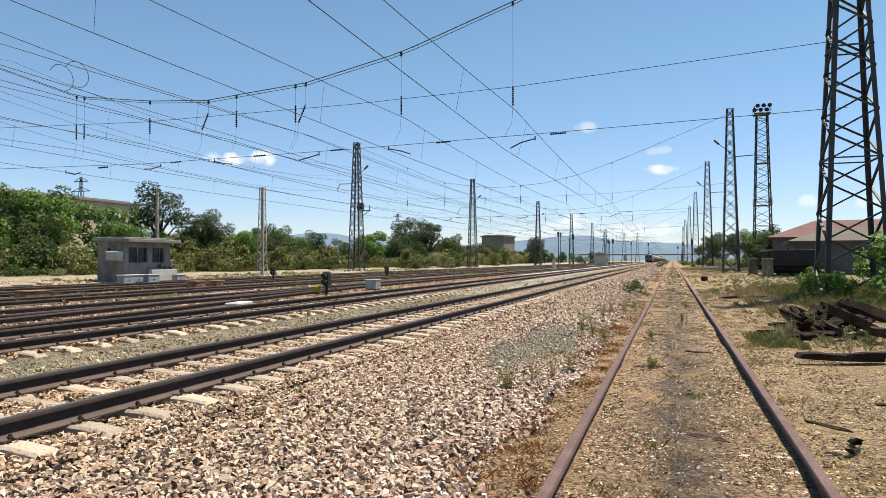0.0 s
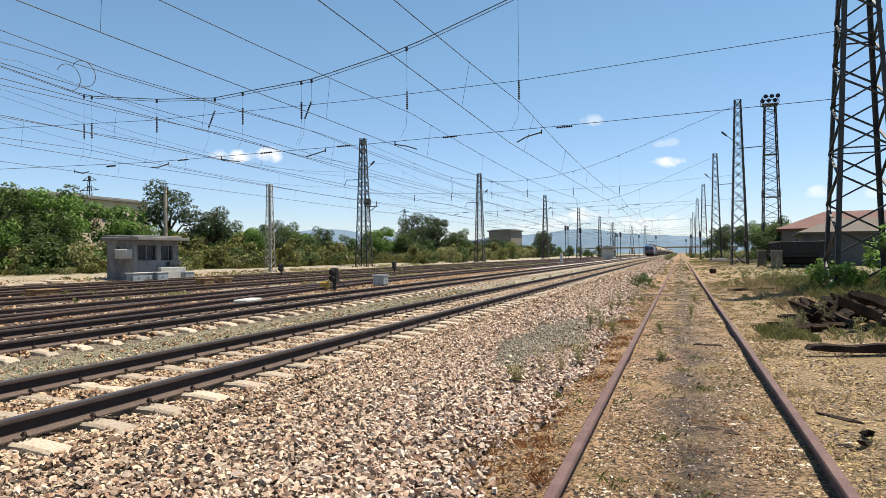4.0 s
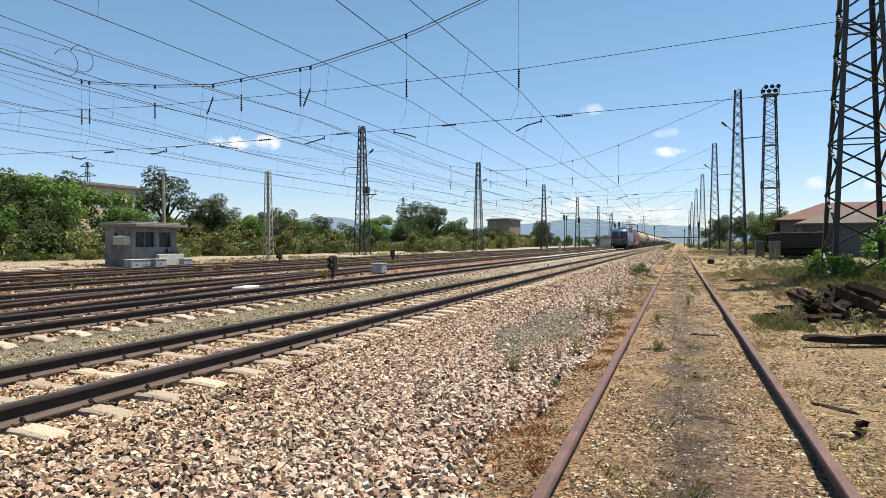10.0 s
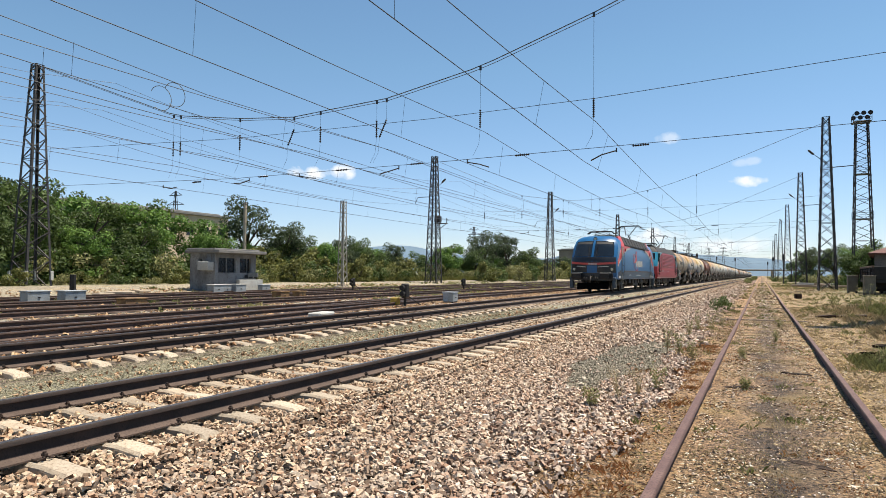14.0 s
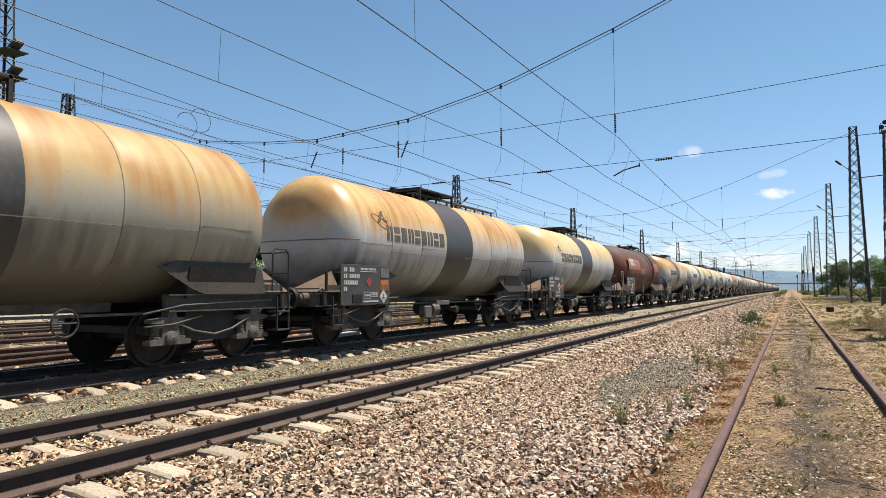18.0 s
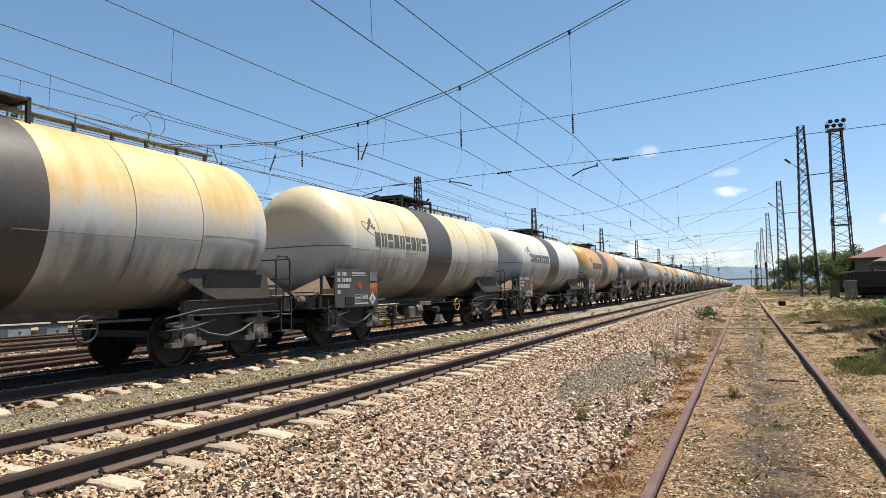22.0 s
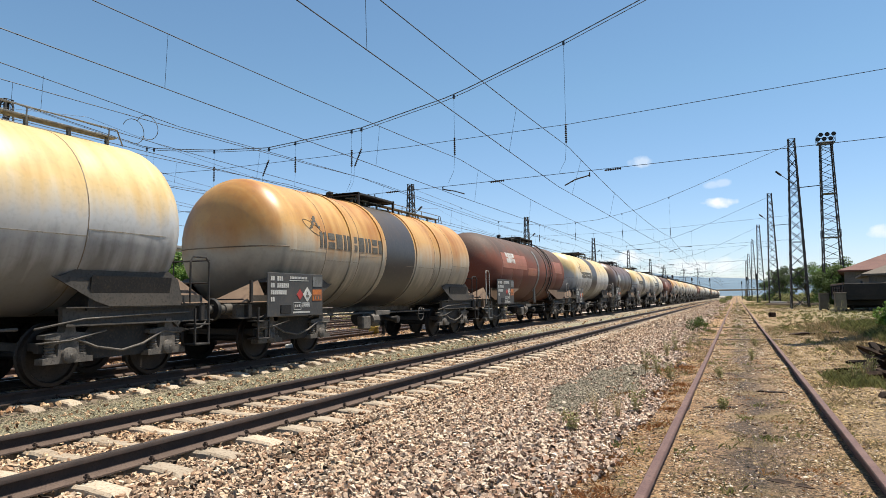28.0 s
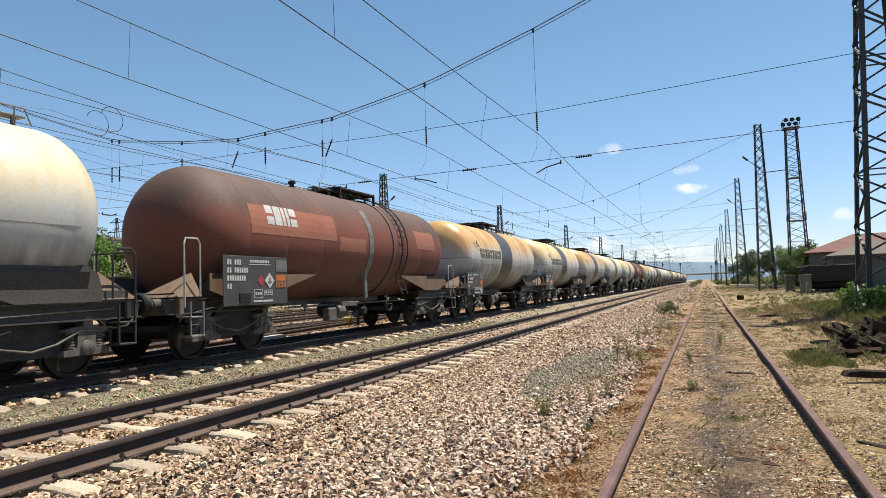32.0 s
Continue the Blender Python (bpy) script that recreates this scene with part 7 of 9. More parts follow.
def pantograph(loco, y, z, raised, way=1):
    p = Geo()
    p.box((0, y, z + 0.12), (1.3, 1.0, 0.08), 0.02)
    for s in (-1, 1):
        for e in (-0.4, 0.4):
            p.rod((s * 0.55, y + e, z - 0.15), (s * 0.55, y + e, z + 0.1), 0.06, 8)
    base = make("pantograph_base", p, M["black"], loco)
    g = Geo()
    if raised:
        knee, head = (y - way * 1.05, z + 0.72), (y + way * 0.05, z + 1.5)
        g.bar((0, y + way * 0.4, z + 0.15), (0, knee[0], knee[1]), 0.07)
        for s in (-1, 1):
            g.rod((s * 0.16, knee[0], knee[1]), (s * 0.5, head[0], head[1] - 0.05), 0.036, 6)
            g.rod((s * 0.2, y - way * 0.2, z + 0.15), (s * 0.1, knee[0] + way * 0.12, knee[1] - 0.05), 0.018, 6)
    else:
        head = (y - way * 0.9, z + 0.38)
        g.bar((0, y + way * 0.4, z + 0.15), (0, y + way * 1.2, z + 0.28), 0.07)
        for s in (-1, 1):
            g.rod((s * 0.16, y + way * 1.2, z + 0.28), (s * 0.5, head[0], head[1]), 0.022, 6)
            g.rod((s * 0.45, y - 0.8, z + 0.22), (s * 0.45, y + 1.3, z + 0.22), 0.02, 6)
    make("pantograph_arm", g, M["black"], base)
    g = Geo()
    for e in (-0.17, 0.17):
        g.tube([(-0.92, head[0] + e, head[1] - 0.16), (-0.72, head[0] + e, head[1] + 0.0), (0.72, head[0] + e, head[1] + 0.0), (0.92, head[0] + e, head[1] - 0.16)], 0.04, 6)
    for s in (-0.5, 0.5):
        g.bar((s, head[0] - 0.17, head[1] - 0.02), (s, head[0] + 0.17, head[1] - 0.02), 0.03)
    make("pantograph_head", g, M["black"], base)


def loco_bogie(loco, y, r=0.61, base=1.3):
    g = Geo()
    for s in (-1, 1):
        side = [(-base - 0.55, 0.75), (-base - 0.5, 0.95), (-0.7, 0.95), (-0.55, 0.72), (0.55, 0.72), (0.7, 0.95), (base + 0.5, 0.95), (base + 0.55, 0.75), (base + 0.3, 0.6), (0.5, 0.5), (-0.5, 0.5), (-base - 0.3, 0.6)]
        g.prism(side, s * 1.08 - 0.06, s * 1.08 + 0.06, "x")
    g.box((0, 0, 0.7), (1.9, 0.5, 0.3), 0.03)
    b = make("bogie", g, M["frame_dark"], loco, at=pose(0, y, 0))
    for a in (-base, base):
        ws = make("wheelset", wheelset_geo(r), M["wheel"], b, smooth=35)
        ws.matrix_parent_inverse = Matrix.Translation((0, a, r))
        BIG_WHEELS.append(ws)
        for s in (-1, 1):
            g = Geo()
            g.box((s * 1.12, a, 0.6), (0.2, 0.36, 0.34), 0.05)
            g.lathe([(s * 1.2, 0.13), (s * 1.27, 0.12), (s * 1.28, 0.05)][:: 1 if s > 0 else -1], (0, a, 0.6), "x", 14)
            make("axle_box", g, M["axlebox"], b, smooth=40)
            for e in (-0.32, 0.32):
                g = Geo()
                for k in range(6):
                    g.lathe([(0.62 + 0.055 * k, 0.07), (0.64 + 0.055 * k, 0.09), (0.66 + 0.055 * k, 0.07)], (s * 1.14, a + e, 0), "z", 9)
                make("spring", g, M["black"], b, smooth=40)
            g = Geo()
            g.tube([(s * 1.22, a - 0.5, 0.95), (s * 1.24, a - 0.3, 0.55), (s * 1.24, a + 0.1, 0.48), (s * 1.22, a + 0.6, 0.9)], 0.022, 6)
            make("sand_pipe", g, M["axlebox"], b, smooth=True)
    for s in (-1, 1):
        g = Geo()
        g.rod((s * 1.2, -0.55, 0.85), (s * 1.2, 0.45, 0.62), 0.06, 8)
        g.rod((s * 1.2, -0.5, 0.84), (s * 1.2, -0.1, 0.75), 0.085, 8)
        make("damper", g, M["axlebox"], b)
    return b


def side_prism(name, outline, x, material, parent, out=0.012):
    g = Geo()
    s = 1 if x > 0 else -1
    g.prism(outline, x - s * 0.01, x + s * out, "x")
    return make(name, g, material, parent)


def front_gear(loco, sh, end, z=1.05, plough=M["dark_inside"]):
    """Rectangular buffers, coupling, hoses and plough at one end."""
    L = sh.half
    e = end
    for s in (-1, 1):
        g = Geo()
        g.rod((s * 0.9, e * (L - 0.62), z), (s * 0.9, e * (L - 0.1), z), 0.13, 12)
        b = make("buffer", g, M["black"], loco, smooth=35)
        g = Geo()
        g.box((s * 0.9, e * (L - 0.04), z), (0.6, 0.08, 0.36), 0.03)
        make("buffer_head", g, M["black"], b)
        g = Geo()
        g.box((s * 0.9, e * (L - 0.4), z + 0.22), (0.62, 0.4, 0.04), 0.01)
        make("foot_plate", g, M["zinc"], loco)
        for k in range(2):
            g = Geo()
            g.tube([(s * (0.28 + 0.14 * k), e * (L - 0.55), z - 0.02), (s * (0.3 + 0.14 * k), e * (L - 0.25), z - 0.1), (s * (0.3 + 0.14 * k), e * (L - 0.28), z - 0.4), (s * (0.3 + 0.14 * k), e * (L - 0.5), z - 0.45)], 0.028, 6)
            make("brake_hose", g, M["black"], loco, smooth=True)
    g = Geo()
    g.box((0, e * (L - 0.55), z), (0.2, 0.3, 0.2), 0.02)
    g.tube([(0, e * (L - 0.45), z), (0.02, e * (L - 0.15), z - 0.08), (0.02, e * (L - 0.05), z - 0.3), (0.0, e * (L - 0.12), z - 0.42)], 0.035, 6)
    make("coupling", g, M["axlebox"], loco, smooth=True)
    g = Geo()
    g.box((0, e * (L - 0.66), z - 0.05), (2.7, 0.12, 0.5), 0.02)
    make("headstock", g, M["loco_black"], loco)
    g = Geo()
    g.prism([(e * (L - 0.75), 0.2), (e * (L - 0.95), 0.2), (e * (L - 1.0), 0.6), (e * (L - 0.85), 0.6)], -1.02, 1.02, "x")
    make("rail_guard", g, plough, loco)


def build_blue_loco():
    lv = [(0.85, 1.46, 0.75, 0.35), (0.95, 1.48, 0.72, 0.4), (1.25, 1.49, 0.62, 0.5), (2.0, 1.49, 0.60, 0.55), (2.2, 1.49, 0.66, 0.58), (2.6, 1.485, 0.9, 0.58), (3.0, 1.45, 1.15, 0.55), (3.3, 1.38, 1.4, 0.5),
          (3.5, 1.28, 1.62, 0.48), (3.66, 1.1, 1.95, 0.45), (3.75, 0.85, 2.4, 0.4)]
    sh = Shell(9.3, lv)
    lo = tagged(empty("electric_locomotive"), "modern blue electric locomotive with red and white swooshes", "locomotive")
    make("body", sh.body(), M["loco_blue"], lo, smooth=35)
    # front and rear faces
    for e in (-1, 1):
        make("front_panel", sh.patch(-0.965, 0.965, 1.28, 2.29, 0.008, e), M["loco_black"], lo, "black front panel", smooth=30)
        make("front_band", sh.patch(-0.97, 0.97, 0, 0, 0.014, e, lambda u: (1.79 + 0.07 * u * u, 1.91 + 0.10 * u * u)), M["loco_red"], lo, "red band across the front", smooth=30)
        make("front_centre", sh.patch(-0.22, 0.22, 0, 0, 0.018, e, lambda u: (1.28, 1.74)), M["loco_blue"], lo, smooth=30)
        for s in (-1, 1):
            make("front_stripe", sh.patch(s * 0.25, s * 0.7, 0, 0, 0.016, e, (lambda s: lambda u: (1.60 + 0.10 * abs(u), 1.63 + 0.14 * abs(u)))(s)), M["white_mark"], lo, smooth=30)
            w = make("windscreen", sh.patch(s * 0.05, s * 0.87, 0, 0, 0.01, e, (lambda u: (2.33, 3.4 - 0.07 * abs(u)))), M["glass"], lo, "dark sloping windscreen pane", smooth=30)
            make("sun_blind", sh.patch(s * 0.1, s * 0.82, 0, 0, 0.014, e, (lambda u: (3.16, 3.34 - 0.06 * abs(u)))), M["loco_roof"], w, smooth=30)
            g = Geo()
            a, b = sh.nose(s * 0.14, 2.2, 0.05, e), sh.nose(s * 0.18, 2.85, 0.05, e)
            g.bar(a, b, 0.03)
            g.bar(b + Vector((0, 0, -0.25)), b + Vector((s * 0.02, 0, 0.2)), 0.03)
            make("wiper", g, M["black"], lo)
            c = sh.nose(s * 0.82, 1.5, 0.01, e)
            g = Geo()
            g.lathe([(0, 0.15), (e * 0.03, 0.15), (e * 0.035, 0.1)][:: 1 if e > 0 else -1], tuple(c), "y", 16)
            h = make("headlight", g, M["loco_black"], lo, smooth=30)
            g = Geo()
            g.lathe([(0.0, 0.1), (e * 0.045, 0.09), (e * 0.05, 0.03)][:: 1 if e > 0 else -1], tuple(c), "y", 14)
            make("lamp_lens", g, M["lens"], h, smooth=30)
            g = Geo()
            q = sh.nose(s * 0.99, 1.1, 0.0, e)
            g.box((s * 1.38, e * 8.35, 0.62), (0.2, 0.5, 0.72), 0.03)
            st = make("front_step", g, M["loco_skirt"], lo)
            for zz in (0.45, 0.78):
                g = Geo()
                g.box((s * 1.47, e * 8.35, zz), (0.06, 0.34, 0.24), 0.01)
                make("step_recess", g, M["loco_black"], st)
        g = Geo()
        c = sh.nose(0, 3.52, 0.0, e)
        g.lathe([(0, 0.13), (e * 0.06, 0.13), (e * 0.07, 0.08)][:: 1 if e > 0 else -1], tuple(c), "y", 14)
        t = make("top_lamp", g, M["loco_black"], lo, smooth=30)
        g = Geo()
        g.lathe([(e * 0.05, 0.09), (e * 0.08, 0.085), (e * 0.085, 0.03)][:: 1 if e > 0 else -1], tuple(c), "y", 12)
        make("lamp_lens", g, M["lens"], t, smooth=30)
        g = Geo()
        rnd = random.Random(3)
        for k in range(9):
            p = sh.nose(-0.15 + 0.045 * k, 1.84, 0.022, e)
            g.box(p, (0.045, 0.01, 0.085 if k % 2 else 0.07))
        make("painted_name", g, M["white_mark"], lo)
        front_gear(lo, sh, e)
        # the cab's red flank with its white edge
        for s in (-1, 1):
            low = [(7.8, 1.74), (7.6, 1.84), (7.3, 1.98), (6.5, 2.28), (5.8, 2.58), (5.0, 2.86), (4.2, 3.03), (3.3, 3.1)]
            up = [(7.8, 1.99), (7.6, 2.16), (7.3, 2.42), (6.75, 2.85), (6.5, 3.06), (5.0, 3.13), (4.2, 3.14), (3.3, 3.14)]
            if e > 0:
                low, up = low[::-1], up[::-1]
            low2 = [(y, z - 0.07 - 0.015 * (8 - y)) for y, z in low]
            flip = lambda pts: [(e * y, z) for y, z in pts]
            make("red_swoosh", side_strip(flip(low), flip(up), s * 1.487), M["loco_red"], lo)
            make("white_swoosh", side_strip(flip(low2), flip(low), s * 1.487, 0.009), M["white_mark"], lo)
            g = Geo()
            q4 = [(s * 1.487, 6.5, 3.05), (s * 1.487, 5.35, 3.12), (s * 1.18, 5.25, 3.80), (s * 1.12, 6.1, 3.78)]
            q4 = [(x, e * y, z) for x, y, z in q4]
            back = [(x - s * 0.15, y, z - 0.08) for x, y, z in q4]
            ff = [(0, 1, 2, 3), (7, 6, 5, 4), (0, 4, 5, 1), (1, 5, 6, 2), (2, 6, 7, 3), (3, 7, 4, 0)]
            g.add(q4 + back, ff if e * s < 0 else [k[::-1] for k in ff])
            make("red_roof_corner", g, M["loco_red"], lo)
            d = make("cab_door", Geo().box((s * 1.492, e * 6.2, 2.2), (0.02, 0.72, 1.7), 0.004), M["loco_blue"], lo)
            make("door_window", Geo().box((s * 1.5, e * 6.2, 2.68), (0.02, 0.42, 0.66), 0.008), M["loco_black"], d)
            make("window_blind", Geo().box((s * 1.508, e * 6.2, 2.68), (0.012, 0.32, 0.56), 0.004), M["blind"], d)
            side_prism("door_paint", [(e * y, z) for y, z in ((6.54, 2.36), (5.86, 2.62), (5.86, 3.04), (6.54, 3.04))], s * 1.5, M["loco_red"], d, 0.004)
            make("door_handle", Geo().box((s * 1.52, e * 6.02, 1.78), (0.05, 0.2, 0.04), 0.01), M["zinc"], d)
            for q in (5.74, 6.66):
                g = Geo()
                g.tube([(s * 1.49, e * q, 1.1), (s * 1.56, e * q, 1.15), (s * 1.56, e * q, 2.6), (s * 1.49, e * q, 2.66)], 0.02, 6)
                make("hand_rail", g, M["zinc"], lo, smooth=True)
            g = Geo()
            for zz in (0.25, 0.55, 0.85, 1.15):
                g.box((s * 1.45, e * 6.2, zz), (0.16, 0.36, 0.03), 0.005)
            for q in (6.0, 6.4):
                g.box((s * 1.47, e * q, 0.7), (0.05, 0.04, 1.0), 0.005)
            make("cab_steps", g, M["zinc"], lo)
            make("step_recess", Geo().box((s * 1.488, e * 6.2, 1.05), (0.01, 0.42, 0.3)), M["loco_black"], lo)
            make("mirror_camera", Geo().box((s * 1.56, e * 5.5, 2.85), (0.1, 0.1, 0.2), 0.02), M["loco_red"], lo)
            make("round_emblem", Geo().lathe([(s * 1.487, 0.12), (s * 1.497, 0.12)][:: 1 if s > 0 else -1], (0, e * 7.05, 1.3), "x", 16), M["loco_black"], lo)
            make("warning_plate", Geo().box((s * 1.492, e * 7.1, 1.0), (0.008, 0.5, 0.14)), M["white_mark"], lo)
    for s in (-1, 1):
        make("grey_skirt", side_strip([(-7.7, 0.90), (7.7, 0.90)], [(-7.7, 1.36), (7.7, 1.36)], s * 1.487, 0.004), M["loco_skirt"], lo)
        make("brown_stripe", side_strip([(-7.2, 1.36), (7.2, 1.36)], [(-7.2, 1.44), (7.2, 1.44)], s * 1.488, 0.006), M["brown_line"], lo)
        # roof louvres above the flank
        g = Geo()
        vs = [(s * 1.475, -5.5, 3.13), (s * 1.475, 5.5, 3.13), (s * 1.17, 5.2, 3.79), (s * 1.17, -5.2, 3.79)]
        vs2 = [(x - s * 0.2, y, z - 0.1) for x, y, z in vs]
        f = [(0, 1, 2, 3), (7, 6, 5, 4), (0, 4, 5, 1), (1, 5, 6, 2), (2, 6, 7, 3), (3, 7, 4, 0)]
        g.add(vs + vs2, f if s > 0 else [k[::-1] for k in f])
        make("roof_side", g, M["loco_roof"], lo, "dusty grey sloping roof side")
        for k in range(9):
            y = -5.3 + 1.18 * k
            make("roof_louvre", Geo().box((s * 1.475, y + 0.59, 3.19), (0.05, 1.08, 0.08), 0.01), M["black"], lo)
            make("roof_joint", Geo().bar((s * 1.47, y, 3.16), (s * 1.19, y, 3.77), 0.035), M["black"], lo)
        g = Geo()
        for k in range(9):
            g.box((s * 1.494, -0.75 + 0.33 * k, 1.98 + (0.02 if k % 2 else 0)), (0.008, 0.24, 0.46 if k % 3 else 0.4))
        make("painted_name", g, M["white_mark"], lo, "row of white lettering blocks")
        g = Geo()
        n = 28
        pts = [(s * 1.494, -1.1 + 0.95 * math.cos(6.2832 * k / n), 2.05 + 0.48 * math.sin(6.2832 * k / n) - 0.35 * math.cos(6.2832 * k / n)) for k in range(n + 1)]
        for p, q in zip(pts, pts[1:]):
            g.bar(p, q, 0.05, 0.01, (1, 0, 0))
        make("painted_emblem", g, M["red_mark"], lo, "red looped emblem")
        g = Geo()
        g.prism([(-1.6, 2.0), (-1.1, 2.05), (-0.75, 2.2), (-0.6, 2.0), (-0.55, 2.45), (-0.75, 2.6), (-0.65, 2.85), (-0.85, 2.95), (-1.0, 2.75), (-1.05, 2.4), (-1.3, 2.3)], s * 1.49, s * 1.498, "x")
        make("painted_figure", g, M["loco_red"], lo, "plain red figure shape")
        g = Geo()
        for k in range(15):
            if k % 5 != 4:
                g.box((s * 1.493, -0.6 + 0.13 * k, 1.12), (0.006, 0.08, 0.07))
        g.box((s * 1.493, -3.4, 1.12), (0.006, 0.7, 0.02))
        g.box((s * 1.493, -3.4, 1.2), (0.006, 0.7, 0.02))
        make("painted_numbers", g, M["white_mark"], lo)
        g = Geo()
        g.box((s * 1.0, 0, 0.62), (0.6, 2.4, 0.5), 0.05)
        make("underfloor_box", g, M["frame_dark"], lo)
        for k in range(5):
            make("underfloor_unit", Geo().box((s * 1.2, -2.6 + 1.25 * k, 0.72), (0.3, 0.8 - 0.1 * (k % 2), 0.34), 0.03), M["black"], lo)
    g = Geo()
    g.box((0, 0, 3.745), (2.3, 10.6, 0.1), 0.02)
    make("roof_deck", g, M["loco_roof"], lo)
    for y in (-1.2, -0.4, 0.3, 1.4):
        g = Geo()
        g.lathe([(3.74, 0.16), (3.82, 0.2), (3.95, 0.2), (4.02, 0.1)], (0.2, y, 0), "z", 12)
        make("roof_insulator", g, M["black"], lo, smooth=40)
    g = Geo()
    g.tube([(0.2, -3.2, 3.85), (0.2, -2.0, 4.1), (0.2, 1.6, 4.05), (0.2, 3.6, 3.9)], 0.03, 6)
    make("roof_conductor", g, M["black"], lo)
    pantograph(lo, -5.0, 3.72, False, 1)
    pantograph(lo, 5.2, 3.75, True, 1)
    for e in (-1, 1):
        loco_bogie(lo, e * 4.75)
    return lo


def build_red_loco():
    lv = [(0.85, 1.42, 1.0, 0.35), (1.1, 1.46, 0.85, 0.4), (1.9, 1.49, 0.62, 0.35), (2.05, 1.49, 0.62, 0.35), (2.4, 1.486, 0.76, 0.32), (3.0, 1.474, 1.02, 0.3), (3.26, 1.46, 1.14, 0.28), (3.3, 1.42, 1.16, 0.28), (3.6, 1.2, 1.36, 0.28), (3.72, 1.06, 1.5, 0.28)]
    sh = Shell(8.6, lv, 4.0)
    lo = tagged(empty("electric_locomotive"), "crimson electric locomotive with teal cab ends and ribbed sides", "locomotive")
    make("body", sh.body(), M["loco_crimson"], lo, smooth=35)
    for e in (-1, 1):
        make("cab_front", sh.patch(-0.998, 0.998, 0, 0, 0.008, e, lambda u: (1.98, 3.24)), M["loco_teal"], lo, "teal cab front", smooth=30)
        make("cab_white_line", sh.patch(-0.998, 0.998, 0, 0, 0.011, e, lambda u: (1.93, 1.98)), M["white_mark"], lo, smooth=30)
        make("cab_hood", sh.patch(-0.998, 0.998, 0, 0, 0.01, e, lambda u: (3.24, 3.72)), M["loco_roof"], lo, "grey cab hood", smooth=30)
        for s in (-1, 1):
            make("windscreen", sh.patch(s * 0.06, s * 0.86, 2.55, 3.15, 0.014, e), M["glass"], lo, smooth=30)
            c = sh.nose(s * 0.75, 1.45, 0.01, e)
            g = Geo()
            g.lathe([(0, 0.14), (e * 0.04, 0.13), (e * 0.05, 0.06)][:: 1 if e > 0 else -1], tuple(c), "y", 14)
            make("headlight", g, M["lens"], lo, smooth=30)
            q = lambda pts: [(e * y, z) for y, z in pts]
            low = [(7.63, 1.97), (7.35, 2.04), (7.0, 2.19), (6.8, 2.32), (6.5, 2.56), (6.2, 2.76), (5.8, 2.95), (5.2, 3.1), (4.4, 3.2)]
            up = [(7.61, 2.06), (7.5, 2.4), (7.38, 2.66), (7.27, 2.95), (7.14, 3.22), (6.5, 3.25), (5.8, 3.25), (5.2, 3.26), (4.4, 3.26)]
            if e > 0:
                low, up = low[::-1], up[::-1]
            make("teal_swoosh", side_strip(q(low), q(up), s * 1.488, 0.008), M["loco_teal"], lo)
            make("white_edge", side_strip(q([(y, z - 0.05) for y, z in low]), q(low), s * 1.488, 0.012), M["white_mark"], lo)
            make("white_edge", side_strip(q([(y, 3.22) for y, z in up[4:]] if e < 0 else [(y, 3.22) for y, z in up[:-4]]), q([(y, 3.245) for y, z in up[4:]] if e < 0 else [(y, 3.245) for y, z in up[:-4]]), s * 1.488, 0.012), M["white_mark"], lo)
            sill = [(7.46, 2.27), (7.2, 2.29), (6.9, 2.35), (6.6, 2.44), (6.42, 2.62)]
            sill = sill if e < 0 else sill[::-1]
            make("white_edge", side_strip(q([(y, z - 0.022) for y, z in sill]), q(sill), s * 1.488, 0.012), M["white_mark"], lo)
            # window, door opening and recesses are black plates, their inner shade painted
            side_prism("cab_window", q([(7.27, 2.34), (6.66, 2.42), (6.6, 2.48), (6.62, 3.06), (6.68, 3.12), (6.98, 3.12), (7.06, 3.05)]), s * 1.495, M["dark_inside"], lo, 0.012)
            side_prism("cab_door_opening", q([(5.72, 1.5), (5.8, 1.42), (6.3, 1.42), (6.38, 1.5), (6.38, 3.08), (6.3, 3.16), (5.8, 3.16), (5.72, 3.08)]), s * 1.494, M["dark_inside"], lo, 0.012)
            for y in (5.58, 6.52):
                g = Geo()
                g.tube([(s * 1.48, e * y, 1.45), (s * 1.56, e * y, 1.5), (s * 1.56, e * y, 2.65), (s * 1.48, e * y, 2.7)], 0.025, 6)
                make("hand_rail", g, M["zinc"], lo, smooth=True)
            g = Geo()
            g.box((s * 1.478, e * 6.05, 1.26), (0.04, 0.5, 0.21), 0.09)
            recess = make("step_recess", g, M["zinc"], lo)
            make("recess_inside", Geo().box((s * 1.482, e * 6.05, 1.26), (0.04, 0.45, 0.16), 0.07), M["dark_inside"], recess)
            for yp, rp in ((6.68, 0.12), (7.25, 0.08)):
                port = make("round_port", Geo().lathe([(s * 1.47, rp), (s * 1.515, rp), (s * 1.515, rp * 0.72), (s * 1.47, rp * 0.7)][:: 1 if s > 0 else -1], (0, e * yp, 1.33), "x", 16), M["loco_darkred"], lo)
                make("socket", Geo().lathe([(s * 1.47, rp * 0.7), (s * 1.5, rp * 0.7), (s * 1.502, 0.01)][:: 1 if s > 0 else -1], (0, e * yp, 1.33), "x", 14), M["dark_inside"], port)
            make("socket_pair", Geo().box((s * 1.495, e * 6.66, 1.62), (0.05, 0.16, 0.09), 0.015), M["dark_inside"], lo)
            make("class_plate", Geo().box((s * 1.492, e * 6.68, 1.9), (0.012, 0.14, 0.1), 0.003), M["white_mark"], lo)
            make("class_plate", Geo().box((s * 1.496, e * 6.68, 1.9), (0.012, 0.11, 0.07), 0.003), M["loco_crimson"], lo)
            g = Geo()
